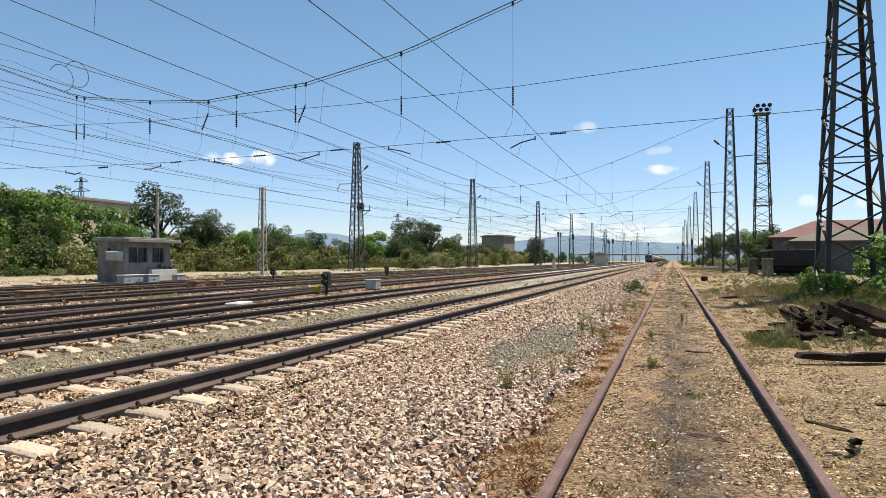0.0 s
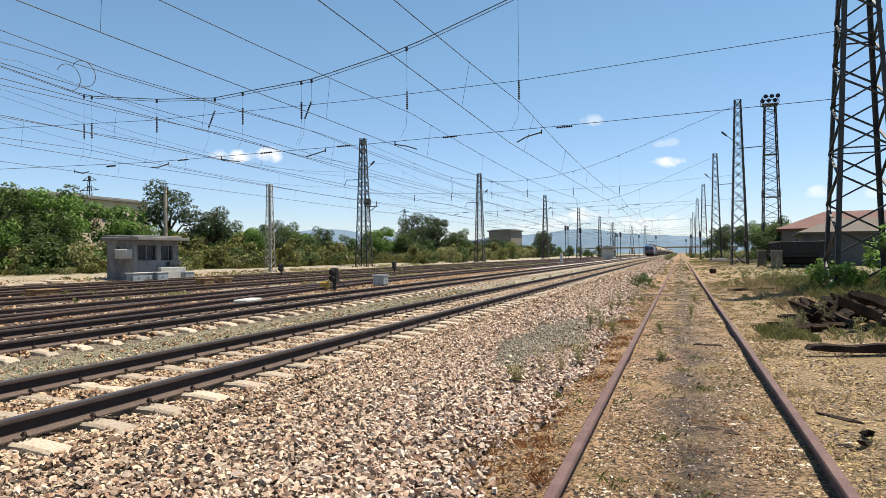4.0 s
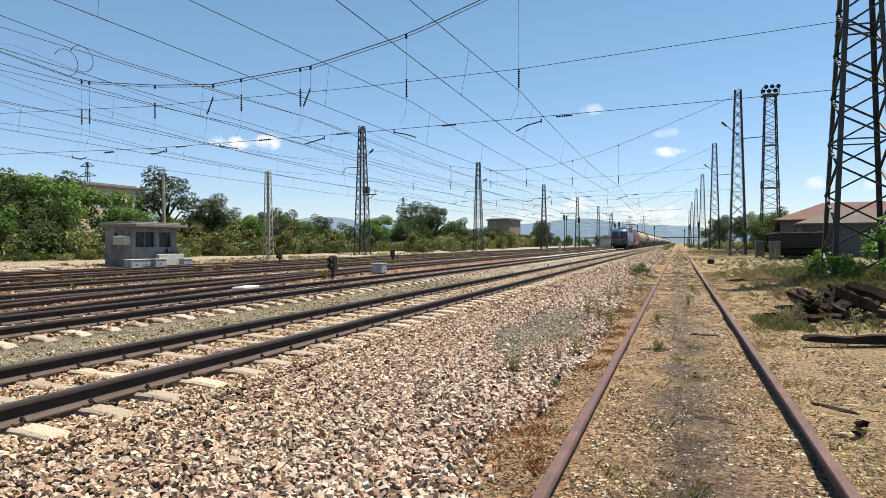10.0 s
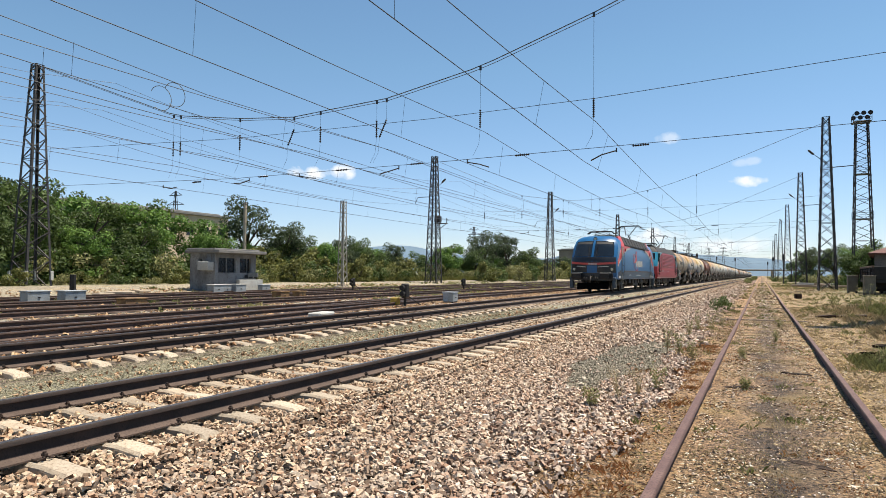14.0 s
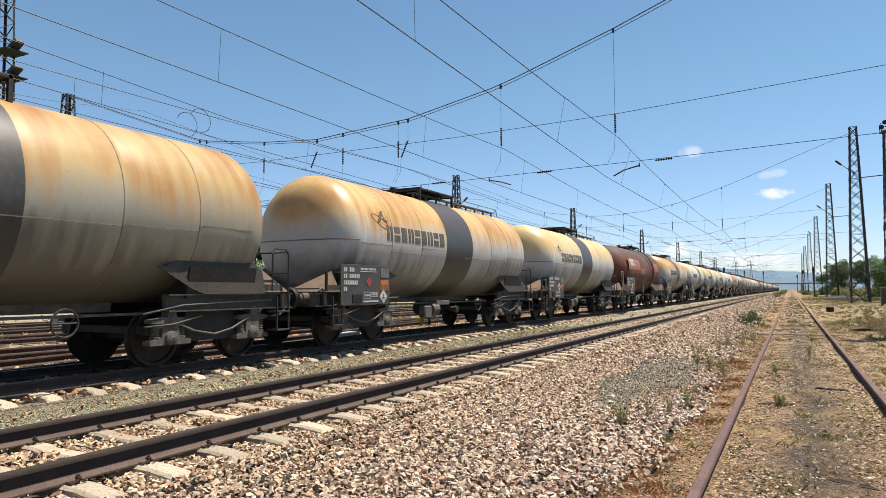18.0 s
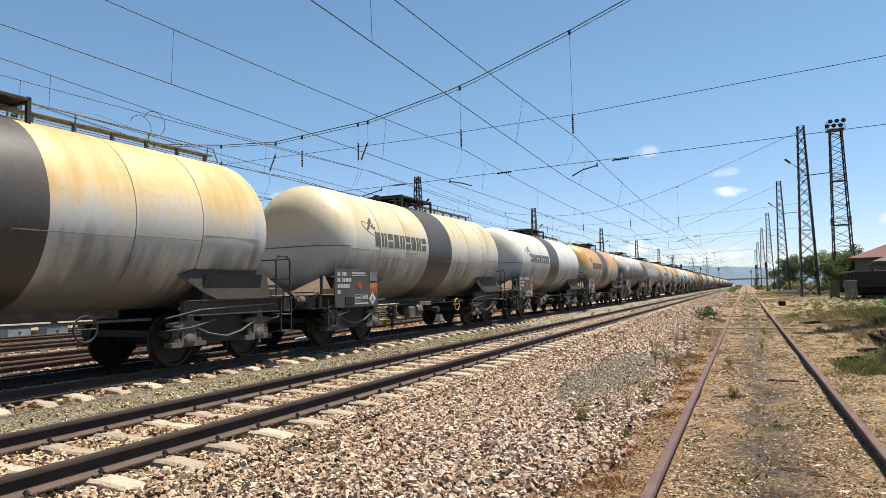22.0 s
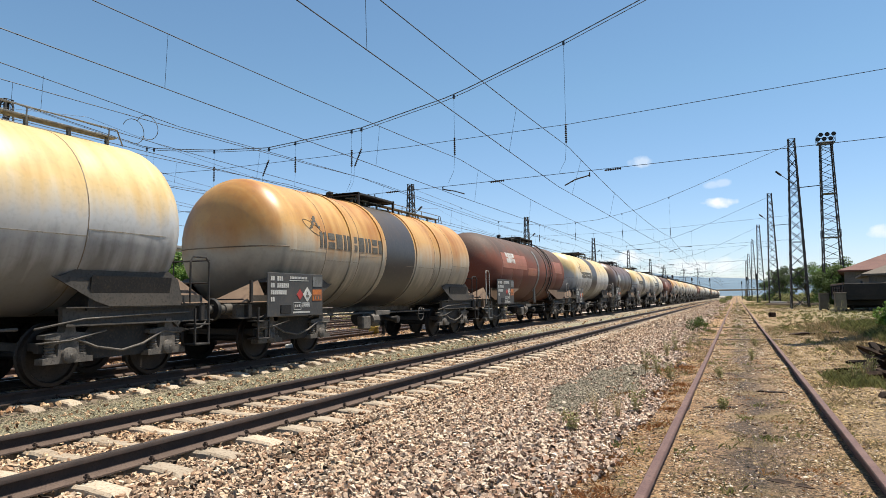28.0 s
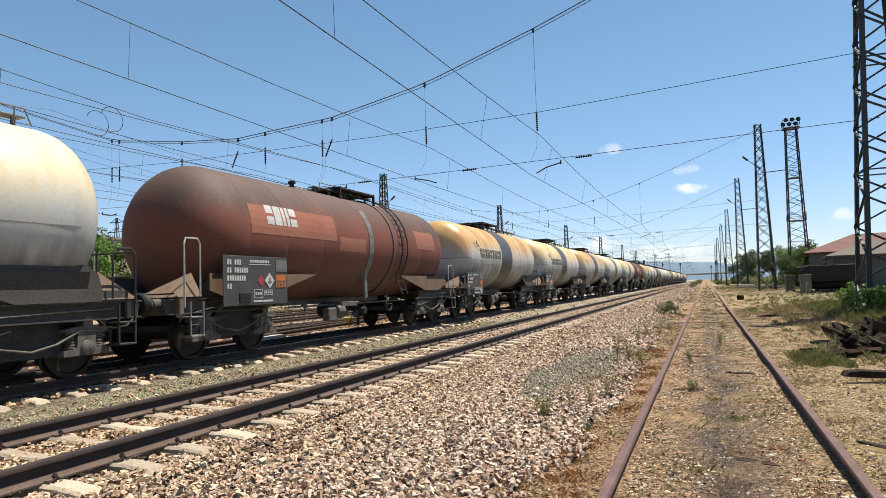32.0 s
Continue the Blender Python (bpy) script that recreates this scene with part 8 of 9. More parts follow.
            for zz in (0.3, 0.62):
                g.box((s * 1.4, e * 6.05, zz), (0.2, 0.5, 0.04), 0.005)
            for y in (5.82, 6.28):
                g.box((s * 1.46, e * y, 0.55), (0.05, 0.05, 0.6), 0.005)
            make("cab_steps", g, M["zinc"], lo)
        front_gear(lo, sh, e)
    for s in (-1, 1):
        make("lower_band", side_strip([(-7.4, 0.98), (7.4, 0.98)], [(-7.52, 1.63), (7.52, 1.63)], s * 1.478, 0.01), M["loco_darkred"], lo)
        make("white_foot_line", side_strip([(-7.3, 0.93), (7.3, 0.93)], [(-7.3, 0.96), (7.3, 0.96)], s * 1.478, 0.01), M["white_mark"], lo)
        for k in range(9):
            make("side_rib", Geo().box((s * 1.5, 0.3, 2.02 + 0.135 * k), (0.06, 10.0, 0.05), 0.012), M["loco_crimson"], lo)
        g = Geo()
        vs = [(s * 1.47, -7.1, 3.26), (s * 1.47, 7.1, 3.26), (s * 1.12, 6.88, 3.78), (s * 1.12, -6.88, 3.78)]
        vs2 = [(x - s * 0.2, y, z - 0.1) for x, y, z in vs]
        f = [(0, 1, 2, 3), (7, 6, 5, 4), (0, 4, 5, 1), (1, 5, 6, 2), (2, 6, 7, 3), (3, 7, 4, 0)]
        g.add(vs + vs2, f if s > 0 else [k[::-1] for k in f])
        make("roof_side", g, M["loco_roof"], lo)
        for y in (-3.6, 1.0, 3.0):
            make("roof_hatch", Geo().box((s * 1.22, y, 3.52), (0.05, 0.9, 0.5), 0.01, Euler((0, s * -0.7, 0)).to_matrix()), M["black"], lo)
        g = Geo()
        for k in range(9):
            g.box((s * 1.492, -4.6 + 0.16 * k, 1.55), (0.006, 0.1, 0.08))
        for k in range(4):
            g.box((s * 1.492, -0.2 + 0.14 * k, 1.5), (0.006, 0.09, 0.06))
        make("painted_numbers", g, M["white_mark"], lo)
        make("underfloor_box", Geo().box((s * 0.9, 0, 0.65), (0.7, 3.0, 0.5), 0.05), M["frame_dark"], lo)
    make("roof_deck", Geo().box((0, 0, 3.73), (2.0, 12.2, 0.1), 0.02), M["loco_roof"], lo)
    for y in (-2.0, -0.8, 0.6, 2.2):
        g = Geo()
        g.lathe([(3.76, 0.18), (3.85, 0.24), (4.05, 0.24), (4.15, 0.1)], (-0.1, y, 0), "z", 12)
        make("roof_insulator", g, M["black"], lo, smooth=40)
    g = Geo()
    g.tube([(0.2, -3.2, 4.0), (0.1, -1.0, 4.3), (0.1, 1.0, 4.25), (0.2, 3.0, 4.1)], 0.03, 6)
    make("roof_conductor", g, M["black"], lo)
    pantograph(lo, -4.4, 3.82, False, -1)
    pantograph(lo, 4.6, 3.85, True, -1)
    for e in (-1, 1):
        loco_bogie(lo, e * 4.2, base=1.45)
    return lo


for _builder, _yy in ((build_blue_loco, FRONT_AT_23 - 17.2 - 9.3), (build_red_loco, FRONT_AT_23 - 8.6)):
    _lo = _builder()
    _lo.matrix_basis = pose(TRAIN_X, _yy, RAIL_TOP)
    MOVING.append((_lo, _yy))

# ---- small things of the yard ----
def box_thing(name, label, category, x, y, size, material, turn=0.0, base=0.0, lid=None, group=""):
    """A cabinet on the ground: body, lid and feet."""
    t = tagged(empty(name, pose(x, y, base, 0, 0, turn)), label, category, group)
    g = Geo()
    g.box((0, 0, size[2] / 2 + 0.04), (size[0], size[1], size[2]), 0.02)
    make("body", g, material, t)
    g = Geo()
    g.box((0, 0, size[2] + 0.06), (size[0] + 0.06, size[1] + 0.06, 0.05), 0.015)
    make("lid", g, lid or material, t)
    for s in (-1, 1):
        make("foot", Geo().box((s * size[0] * 0.4, 0, 0.0), (0.08, size[1] * 0.9, 0.16)), M["black"], t)
    g = Geo()
    g.box((size[0] / 2 + 0.01, 0, size[2] * 0.55), (0.03, 0.1, 0.05), 0.005)
    make("latch", g, M["black"], t)
    return t


M["cabinet_green"] = mat("faded_grey_green_paint", (0.24, 0.21, 0.155), (0.18, 0.155, 0.115), None, 0.8, 0, 3, 20)
box_thing("relay_box", "pale grey relay box beside the turnout", "relay box", -13.0, 27.6, (0.5, 0.75, 0.4), M["galv_box"], 8, 0.02)
box_thing("point_machine_box", "rusty ochre point machine box", "track box", -20.9, 16.9, (0.5, 0.95, 0.24), M["brown_box"], 0, 0.02)
box_thing("point_machine_box", "rusty ochre point machine box", "track box", -21.2, 25.6, (0.5, 0.75, 0.3), M["brown_box"], 4, 0.02)
box_thing("point_machine_box", "rusty ochre point machine box", "track box", -21.5, 27.4, (0.45, 0.55, 0.26), M["brown_box"], 0, 0.02)
for _x, _y in ((-28.5, 28.7), (-28.7, 29.6), (-28.4, 30.4)):
    box_thing("cable_cabinet", "pale blue-grey cable cabinet near the cabin", "cabinet", _x, _y, (0.5, 0.85, 0.45), M["galv_box"], 0, 0.03, M["plaster_white"], "cable cabinets")
for _x, _y in ((-25.6, 16.3), (-25.0, 17.4)):
    box_thing("cable_cabinet", "pale blue-grey cable cabinet between the tracks", "cabinet", _x, _y, (0.5, 0.9, 0.4), M["galv_box"], 0, 0.03, None, "cable cabinets")
box_thing("cable_cabinet", "small pale cabinet beside the track", "cabinet", -29.7, 34.2, (0.4, 0.8, 0.35), M["galv_box"], 0, 0.03, None, "cable cabinets")


def dwarf_signal(x, y, label, yellow=True):
    t = tagged(empty("dwarf_signal", pose(x, y, 0.02)), label, "signal", "ground signals")
    g = Geo()
    g.rod((0, 0, 0), (0, 0, 0.35), 0.06, 10)
    make("post", g, M["black"], t)
    g = Geo()
    g.box((0, 0, 0.62), (0.24, 0.3, 0.58), 0.04)
    make("head", g, M["black"], t)
    for z in (0.5, 0.74):
        g = Geo()
        g.lathe([(-0.3, 0.1), (-0.15, 0.1), (-0.14, 0.05)], (0, 0, z), "y", 12)
        make("hood", g, M["black"], t, smooth=30)
    if yellow:
        g = Geo()
        g.box((-0.4, -0.1, 0.2), (0.32, 0.3, 0.28), 0.03)
        make("yellow_box", g, M["yellow"], t, "dirty yellow box")
    g = Geo()
    g.tube([(0.1, 0.1, 0.4), (0.3, 0.3, 0.2), (0.4, 0.6, 0.05)], 0.025, 6)
    make("cable", g, M["black"], t)


dwarf_signal(-13.0, 23.3, "black dwarf signal with a dirty yellow box")
dwarf_signal(-26.1, 39.3, "black dwarf signal among rusty rails", False)
dwarf_signal(-20.5, 46.0, "black dwarf signal among rusty rails", False)

g = Geo()
g.box((0, 0, 0.05), (0.42, 1.1, 0.12), 0.03)
tagged(make("white_slab", g, M["plaster_white"], at=pose(-12.2, 16.6, 0.03, 0, 0, 12)), "whitewashed concrete slab between the tracks", "slab")
for _x, _y, _s in ((-30.5, 24.0, 0.9), (-32.0, 26.5, 0.7), (-29.2, 22.0, 0.6), (-15.1, 88.7, 0.5)):
    g = Geo()
    g.box((0, 0, 0.1), (_s, _s * 1.4, 0.16), 0.03)
    tagged(make("concrete_slab", g, M["concrete"], at=pose(_x, _y, 0.03, 0, 0, _x * 37)), "weathered pale concrete slab on the ground", "slab", "loose slabs")

g = Geo()
g.box((0, 0, 0.55), (0.3, 0.12, 1.1), 0.02)
tagged(make("marker_post", g, M["black"], at=pose(-27.1, 18.9, 0.03)), "short dark marker post between tracks", "post")
g = Geo()
g.box((0, 0, 0.7), (0.35, 0.35, 1.4), 0.03)
tagged(make("marker_post", g, M["plaster_white"], at=pose(-14.6, 86.0, 0.0)), "white marker post beside far tracks", "post")

# concrete pole behind the cabin, with cross bars and wires
pole = tagged(empty("utility_pole", pose(-43.4, 47.2, 0.1)), "grey concrete utility pole behind the cabin", "pole")
make("shaft", Geo().tube([(0, 0, 0), (0, 0, 7.6)], 0.2, 8, [0.2, 0.13]), M["concrete"], pole)
for _z in (7.4, 7.0):
    make("cross_bar", Geo().bar((-0.5, 0.2, _z), (0.5, -0.2, _z), 0.06), M["mast"], pole)
for _k in range(4):
    g = Geo()
    insulator(g, (-0.4 + 0.27 * _k, 0.16 - 0.11 * _k, 7.4), (-0.4 + 0.27 * _k, 0.16 - 0.11 * _k, 7.62), 2, 0.05)
    make("pin_insulator", g, M["insulator"], pole)

# thin far poles, signals and pylons down the line
for _k, (_x, _y, _h) in enumerate(((-16.9, 120, 6), (-21.5, 132, 7), (-12.4, 150, 6), (-25.5, 160, 8), (-17, 190, 7), (-12.2, 215, 7), (-7.6, 230, 7), (2.5, 180, 6), (1.8, 240, 6), (-21, 240, 8), (3.2, 122, 5))):
    p = tagged(empty("signal_post", pose(_x, _y, 0)), "slim grey signal post beside far tracks", "signal", "far signal posts")
    make("post", Geo().rod((0, 0, 0), (0, 0, _h), 0.08, 8), M["mast"], p)
    make("signal_head", Geo().box((0, -0.12, _h - 0.5), (0.4, 0.2, 1.0), 0.05), M["black"], p)


def pylon(x, y, h, w):
    p = lattice_mast("power_pylon", x, y, h, w, w * 0.12, "grey lattice power pylon far behind the yard", M["mast"], panel=h / 6, leg=h * 0.007, brace=h * 0.004, foot=False)
    tagged(p, category="pylon", group="power pylons")
    for z, r in ((h * 0.72, 0.17), (h * 0.84, 0.13), (h * 0.95, 0.1)):
        g = Geo()
        g.bar((-h * r, 0, z), (h * r, 0, z), h * 0.008)
        g.bar((-h * r, 0, z), (0, 0, z + h * 0.05), h * 0.005)
        g.bar((h * r, 0, z), (0, 0, z + h * 0.05), h * 0.005)
        make("cross_arm", g, M["mast"], p)


pylon(-125, 293, 23.5, 5)
pylon(-112, 101, 18.0, 2.4)
pylon(-40, 420, 19, 3)
pylon(-25, 520, 22, 3)
pylon(-20, 300, 13, 2.4)

# a road bridge far down the line
g = Geo()
g.box((0, 0, 5.6), (120, 7, 1.1), 0.1)
bridge = tagged(empty("road_bridge", pose(-15, 560, 0)), "low concrete road bridge far down the line", "bridge")
make("deck", g, M["concrete"], bridge)
for _x in (-45, -22, 0, 22, 45):
    make("pier", Geo().box((_x, 0, 2.5), (1.4, 6, 5.2), 0.1), M["concrete"], bridge)


# ---- the heap of old timbers on the right ----
def timber(rnd, length):
    """A split, rotten sleeper: a tapered beam with broken ends."""
    g = Geo()
    n = 5
    for k in range(n + 1):
        f = k / n
        x = -length / 2 + length * f
        w, h = 0.12 * rnd.uniform(0.8, 1.1), 0.08 * rnd.uniform(0.75, 1.15)
        if k in (0, n):
            w, h = w * rnd.uniform(0.4, 0.9), h * rnd.uniform(0.4, 0.9)
        dy, dz = rnd.uniform(-0.02, 0.02), rnd.uniform(-0.015, 0.015)
        g.v += [(x + rnd.uniform(-0.06, 0.06) * (k in (0, n)), dy + a * w, dz + b * h) for a, b in ((-1, -1), (1, -0.9), (0.9, 1), (-0.95, 0.9))]
    for k in range(n):
        for i in range(4):
            g.f.append((4 * k + i, 4 * k + 4 + i, 4 * k + 4 + (i + 1) % 4, 4 * k + (i + 1) % 4))
            g.m.append(0)
    g.f += [(0, 1, 2, 3), (4 * n + 3, 4 * n + 2, 4 * n + 1, 4 * n)]
    g.m += [0, 0]
    return g


_rnd = random.Random(77)
HEAP = []
for _k in range(85):
    _f, _g = _rnd.random(), _rnd.random()
    _x, _y = 1.75 + 0.45 * _f * 6 * 0.35 + 1.5 * _g, 13.0 + 5.0 * _f * 0.9 + 0.4 * _g
    _mid = max(0.0, 1 - ((_f - 0.5) / 0.55) ** 2) * max(0.0, 1 - ((_g - 0.55) / 0.6) ** 2)
    HEAP.append((_x, _y, 0.04 + 0.3 * _mid * _rnd.random(), _rnd.uniform(-50, 50), _rnd.uniform(-28, 28), _rnd.uniform(-90, 90), _rnd.uniform(0.35, 1.15)))
HEAP += [(2.1, 10.0, 0.1, 4, 2, 14, 1.1), (2.75, 10.1, 0.12, 0, -3, 10, 1.2), (3.0, 13.2, 0.3, 12, 16, 48, 1.7), (3.4, 13.9, 0.36, -8, 14, 42, 1.6), (3.3, 12.4, 0.16, 5, 8, 55, 1.4),
         (1.15, 6.32, 0.0, 0, 5, -40, 0.16), (1.24, 6.2, 0.0, 10, -2, -48, 0.26), (1.22, 5.45, 0.02, 0, 14, 68, 0.3), (1.27, 5.62, 0.05, 20, 20, 100, 0.16), (1.1, 5.35, -0.01, 5, 3, -15, 0.16), (1.95, 7.3, 0.0, 0, 3, 10, 0.25)]
for x, y, z, rx, ry, rz, ln in HEAP:
    ob = make("old_timber", timber(_rnd, ln), M["wood_dark"], at=pose(x, y, ground_height(x, y) + z, rx, ry, rz))
    if ln < 1.3:
        ob.scale = (1, 0.55, 0.55) if y > 9 else (1, 0.22, 0.22)
    tagged(ob, "dark rotten broken railway timber in a heap" if y > 9 else "broken piece of dark timber on dry grass", "timber", "old timbers")
for x, y, rz, ln in ((-0.15, 6.75, 8, 0.55), (0.25, 5.6, -20, 0.3), (-0.3, 9.2, 15, 0.4), (0.35, 10.6, -8, 0.5), (2.6, 26.1, 22, 2.2), (-0.3, 13.0, -30, 0.5)):
    ob = make("wood_splinter", timber(_rnd, ln), M["wood_dark"], at=pose(x, y, ground_height(x, y) - 0.02, 0, 0, rz))
    ob.scale = (1, 0.45 if ln < 1 else 1, 0.4 if ln < 1 else 1)
    tagged(ob, "splinter of dark wood on the ground", "timber", "wood splinters")


# ---- derelict flat wagon and oddments on the right ----
def derelict_wagon():
    w = tagged(empty("derelict_wagon", pose(7.75, 53.6, 0.1, 0, 0, -2)), "derelict black rusted wagon standing in the weeds", "wagon")
    make("frame", Geo().box((0, 0, 1.05), (2.6, 9.0, 0.3), 0.03), M["black"], w)
    for s in (-1, 1):
        for k in range(6):
            make("stake", Geo().box((s * 1.3, -4.2 + 1.68 * k, 1.55), (0.1, 0.14, 0.9), 0.01), M["black"], w)
        make("side_rail", Geo().box((s * 1.3, 0, 1.95), (0.08, 9.0, 0.12), 0.01), M["frame_rust"], w)
        for k in range(3):
            make("side_board", Geo().box((s * (1.25 + 0.015 * k), 0.3 * k, 1.29 + 0.21 * k), (0.05, 8.2 - 0.9 * k, 0.17), 0.01), M["wood_dark"], w)
    for e in (-1, 1):
        make("end_board", Geo().box((0, e * 4.5, 1.55), (2.6, 0.1, 0.8), 0.01), M["black"], w)
        make("axle_guard", Geo().box((0, e * 2.9, 0.7), (2.2, 1.0, 0.4), 0.05), M["black"], w)
        make("wheelset", wheelset_geo(0.46), M["wheel"], w, smooth=35).location = (0, e * 2.9, 0.46)
    for k in range(4):
        make("load_piece", Geo().box((-0.4 + 0.3 * k, -2 + 1.3 * k, 1.45), (0.7, 0.8, 0.5), 0.1, Euler((0.2, 0.3 * k, 0.5 * k)).to_matrix()), M["wood_dark"], w)


derelict_wagon()
# upright boxes added in place of the derelict wagon's end panels
for _x, _y, _w in ((6.05, 49.2, 0.62), (5.75, 55.0, 0.6)):
    box_thing("steel_locker", "tall grey-green end panel of the derelict wagon", "cabinet", _x, _y, (_w, 0.5, 1.1), M["cabinet_green"], 4, 0.3, None, "steel cabinets")
for _k in range(7):
    g = Geo()
    g.box((0, 0, 0), (2.6, 0.3, 0.2), 0.02)
    tagged(make("concrete_beam", g, M["plaster_white"] if _k % 3 else M["concrete"], at=pose(3.9 + 0.45 * _k, 74.0 + 1.1 * (_k % 3), 0.45 + 0.16 * (_k % 2), 0, 2, 20 * _k)), "pale discarded beam stacked near a mast", "beam", "discarded beams")
g = Geo()
g.box((0, 0, 0.12), (0.36, 0.3, 0.3), 0.04)
tagged(make("dark_block", g, M["wood_dark"], at=pose(1.95, 46.0, 0.05, 0, 0, 25)), "dark wooden block beside the siding", "block")


# ---- stones ----
def stone_field(name, label, n, place_fn, size, material, seed, flat=(0.28, 0.6)):
    """Crushed stones: sharp-edged chips with four uneven sides, strewn where place_fn puts them."""
    r = np.random.RandomState(seed)
    xyz, keep = place_fn(r, n)
    xyz = xyz[keep]
    n = len(xyz)
    s = size[0] + (size[1] - size[0]) * r.rand(n) ** 1.8
    ang = np.array([0.25, 0.75, 1.25, 1.75])[None] * np.pi + r.uniform(-0.5, 0.5, (n, 4))
    rad = r.uniform(0.6, 1.15, (n, 4))
    ring = np.stack([np.cos(ang) * rad * r.uniform(0.9, 1.35, (n, 1)), np.sin(ang) * rad * r.uniform(0.65, 1.0, (n, 1))], -1)
    top = ring * r.uniform(0.45, 0.98, (n, 4, 1)) + r.uniform(-0.15, 0.15, (n, 1, 2))
    tall = r.uniform(flat[0], flat[1], (n, 1))
    zb, zt = -tall * r.uniform(0.7, 1.2, (n, 4)), tall * r.uniform(0.55, 1.1, (n, 4))
    low, high = np.concatenate([ring, zb[..., None]], -1), np.concatenate([top, zt[..., None]], -1)
    # the corners in the order of a cube's: x, y, z each low or high
    v = np.stack([low[:, 2], high[:, 2], low[:, 1], high[:, 1], low[:, 3], high[:, 3], low[:, 0], high[:, 0]], 1) * s[:, None, None]
    q = r.normal(size=(n, 4))
    q[:, 1:3] *= np.where(r.rand(n) < 0.2, 0.8, 0.22)[:, None]
    q /= np.linalg.norm(q, axis=1)[:, None]
    w, x, y, z = q.T
    rot = np.stack([np.stack([1 - 2 * (y * y + z * z), 2 * (x * y - z * w), 2 * (x * z + y * w)], -1), np.stack([2 * (x * y + z * w), 1 - 2 * (x * x + z * z), 2 * (y * z - x * w)], -1),
                    np.stack([2 * (x * z - y * w), 2 * (y * z + x * w), 1 - 2 * (x * x + y * y)], -1)], 1)
    v = np.einsum("nij,nkj->nki", rot, v) + xyz[:, None]
    v[:, :, 2] += (s * 0.25)[:, None]
    faces = np.array([(0, 1, 3, 2), (4, 6, 7, 5), (0, 4, 5, 1), (2, 3, 7, 6), (1, 5, 7, 3)])
    f = (faces[None] + (np.arange(n) * 8)[:, None, None]).reshape(-1, 4)
    tagged(quad_mesh(name, v.reshape(-1, 3), f, material), label, "stones", kind="stuff")


def ballast(x0, x1, y0, y1, tracks):
    def fn(r, n):
        p = np.stack([r.uniform(x0, x1, n), r.uniform(y0, y1, n), np.zeros(n)], -1)
        keep = np.ones(n, bool)
        for xc in tracks:
            dx = np.abs(p[:, 0] - xc)
            near = np.abs(((p[:, 1] + 3.0 + 0.3) % 0.6) - 0.3)
            on = (dx < 1.27) & (near < 0.14)
            keep &= ~(on & (r.rand(n) > np.where(dx < 0.62, 0.55, 0.16)))
            keep &= ~(np.abs(dx - 0.75) < 0.085)
            p[:, 2] += np.where(dx < 1.5, 0.03, 0.0)
        edge = 0.18 * np.sin(p[:, 1] * 0.9) + 0.15 * np.sin(p[:, 1] * 2.3 + 1) - 1.35 - 0.04 * np.clip(p[:, 1] - 8, 0, 10)
        thin = np.clip((p[:, 0] - edge) / 0.45, 0, 1)
        keep &= r.rand(n) > thin
        gp = ((p[:, 0] + 2.1) / 0.62) ** 2 + ((p[:, 1] - 11.4) / 2.9) ** 2 + 0.35 * np.sin(p[:, 0] * 5) * np.sin(p[:, 1] * 2)
        keep &= ~((gp < 1) & (r.rand(n) > 0.03))
        strip = (p[:, 0] < -7.1)
        keep &= ~(strip & (p[:, 0] > -8.75) & (r.rand(n) > 0.05))
        p[:, 2] += 0.022 * r.rand(n)
        p[keep, 2] += [ground_height(a, b) + 0.004 for a, b in p[keep, :2]]
        return p, keep
    return fn


def strewn(x0, x1, y0, y1, mask=None, lift=0.0):
    def fn(r, n):
        p = np.stack([r.uniform(x0, x1, n), r.uniform(y0, y1, n), np.full(n, lift)], -1)
        keep = np.ones(n, bool) if mask is None else mask(p, r)
        p[keep, 2] += [ground_height(a, b) for a, b in p[keep, :2]]
        return p, keep
    return fn


stone_field("ballast_stones", "light angular ballast stones around the main track", 90000, ballast(-8.3, -1.0, 1.6, 13.0, [-5.5]), (0.016, 0.043), M["stone"], 31, (0.2, 0.5))
stone_field("ballast_stones", "light angular ballast stones along the main track", 40000, ballast(-8.3, -1.0, 13.0, 32.0, [-5.5]), (0.028, 0.06), M["stone"], 32)
stone_field("ballast_stones", "light angular ballast stones far along the main track", 14000, ballast(-8.3, -1.0, 32.0, 80.0, [-5.5]), (0.05, 0.1), M["stone"], 33)
stone_field("ballast_stones", "light ballast stones in the distance", 9000, ballast(-8.3, -1.0, 80.0, 200.0, [-5.5]), (0.08, 0.17), M["stone"], 40)
stone_field("yard_stones", "dusty stones between the yard tracks", 15000, ballast(-13.6, -8.7, 3.0, 40.0, [-10.0]), (0.025, 0.06), M["stone"], 34)
stone_field("pale_stones", "pale loose stones around the turnout", 5000, strewn(-14.0, -11.6, 5.0, 60.0), (0.03, 0.08), M["stone"], 35)
stone_field("grey_gravel", "fine grey gravel strip between the main tracks", 30000, strewn(-8.75, -7.1, 2.0, 26.0), (0.008, 0.017), M["gravel_grey"], 36)
stone_field("grey_gravel", "patch of fine grey gravel beside the ballast", 26000, strewn(-3.2, -1.4, 8.0, 16.0, lambda p, r: (((p[:, 0] + 2.1) / 0.62) ** 2 + ((p[:, 1] - 11.4) / 2.9) ** 2 + 0.35 * np.sin(p[:, 0] * 5) * np.sin(p[:, 1] * 2)) < 1, 0.0), (0.012, 0.025), M["gravel_patch"], 37)
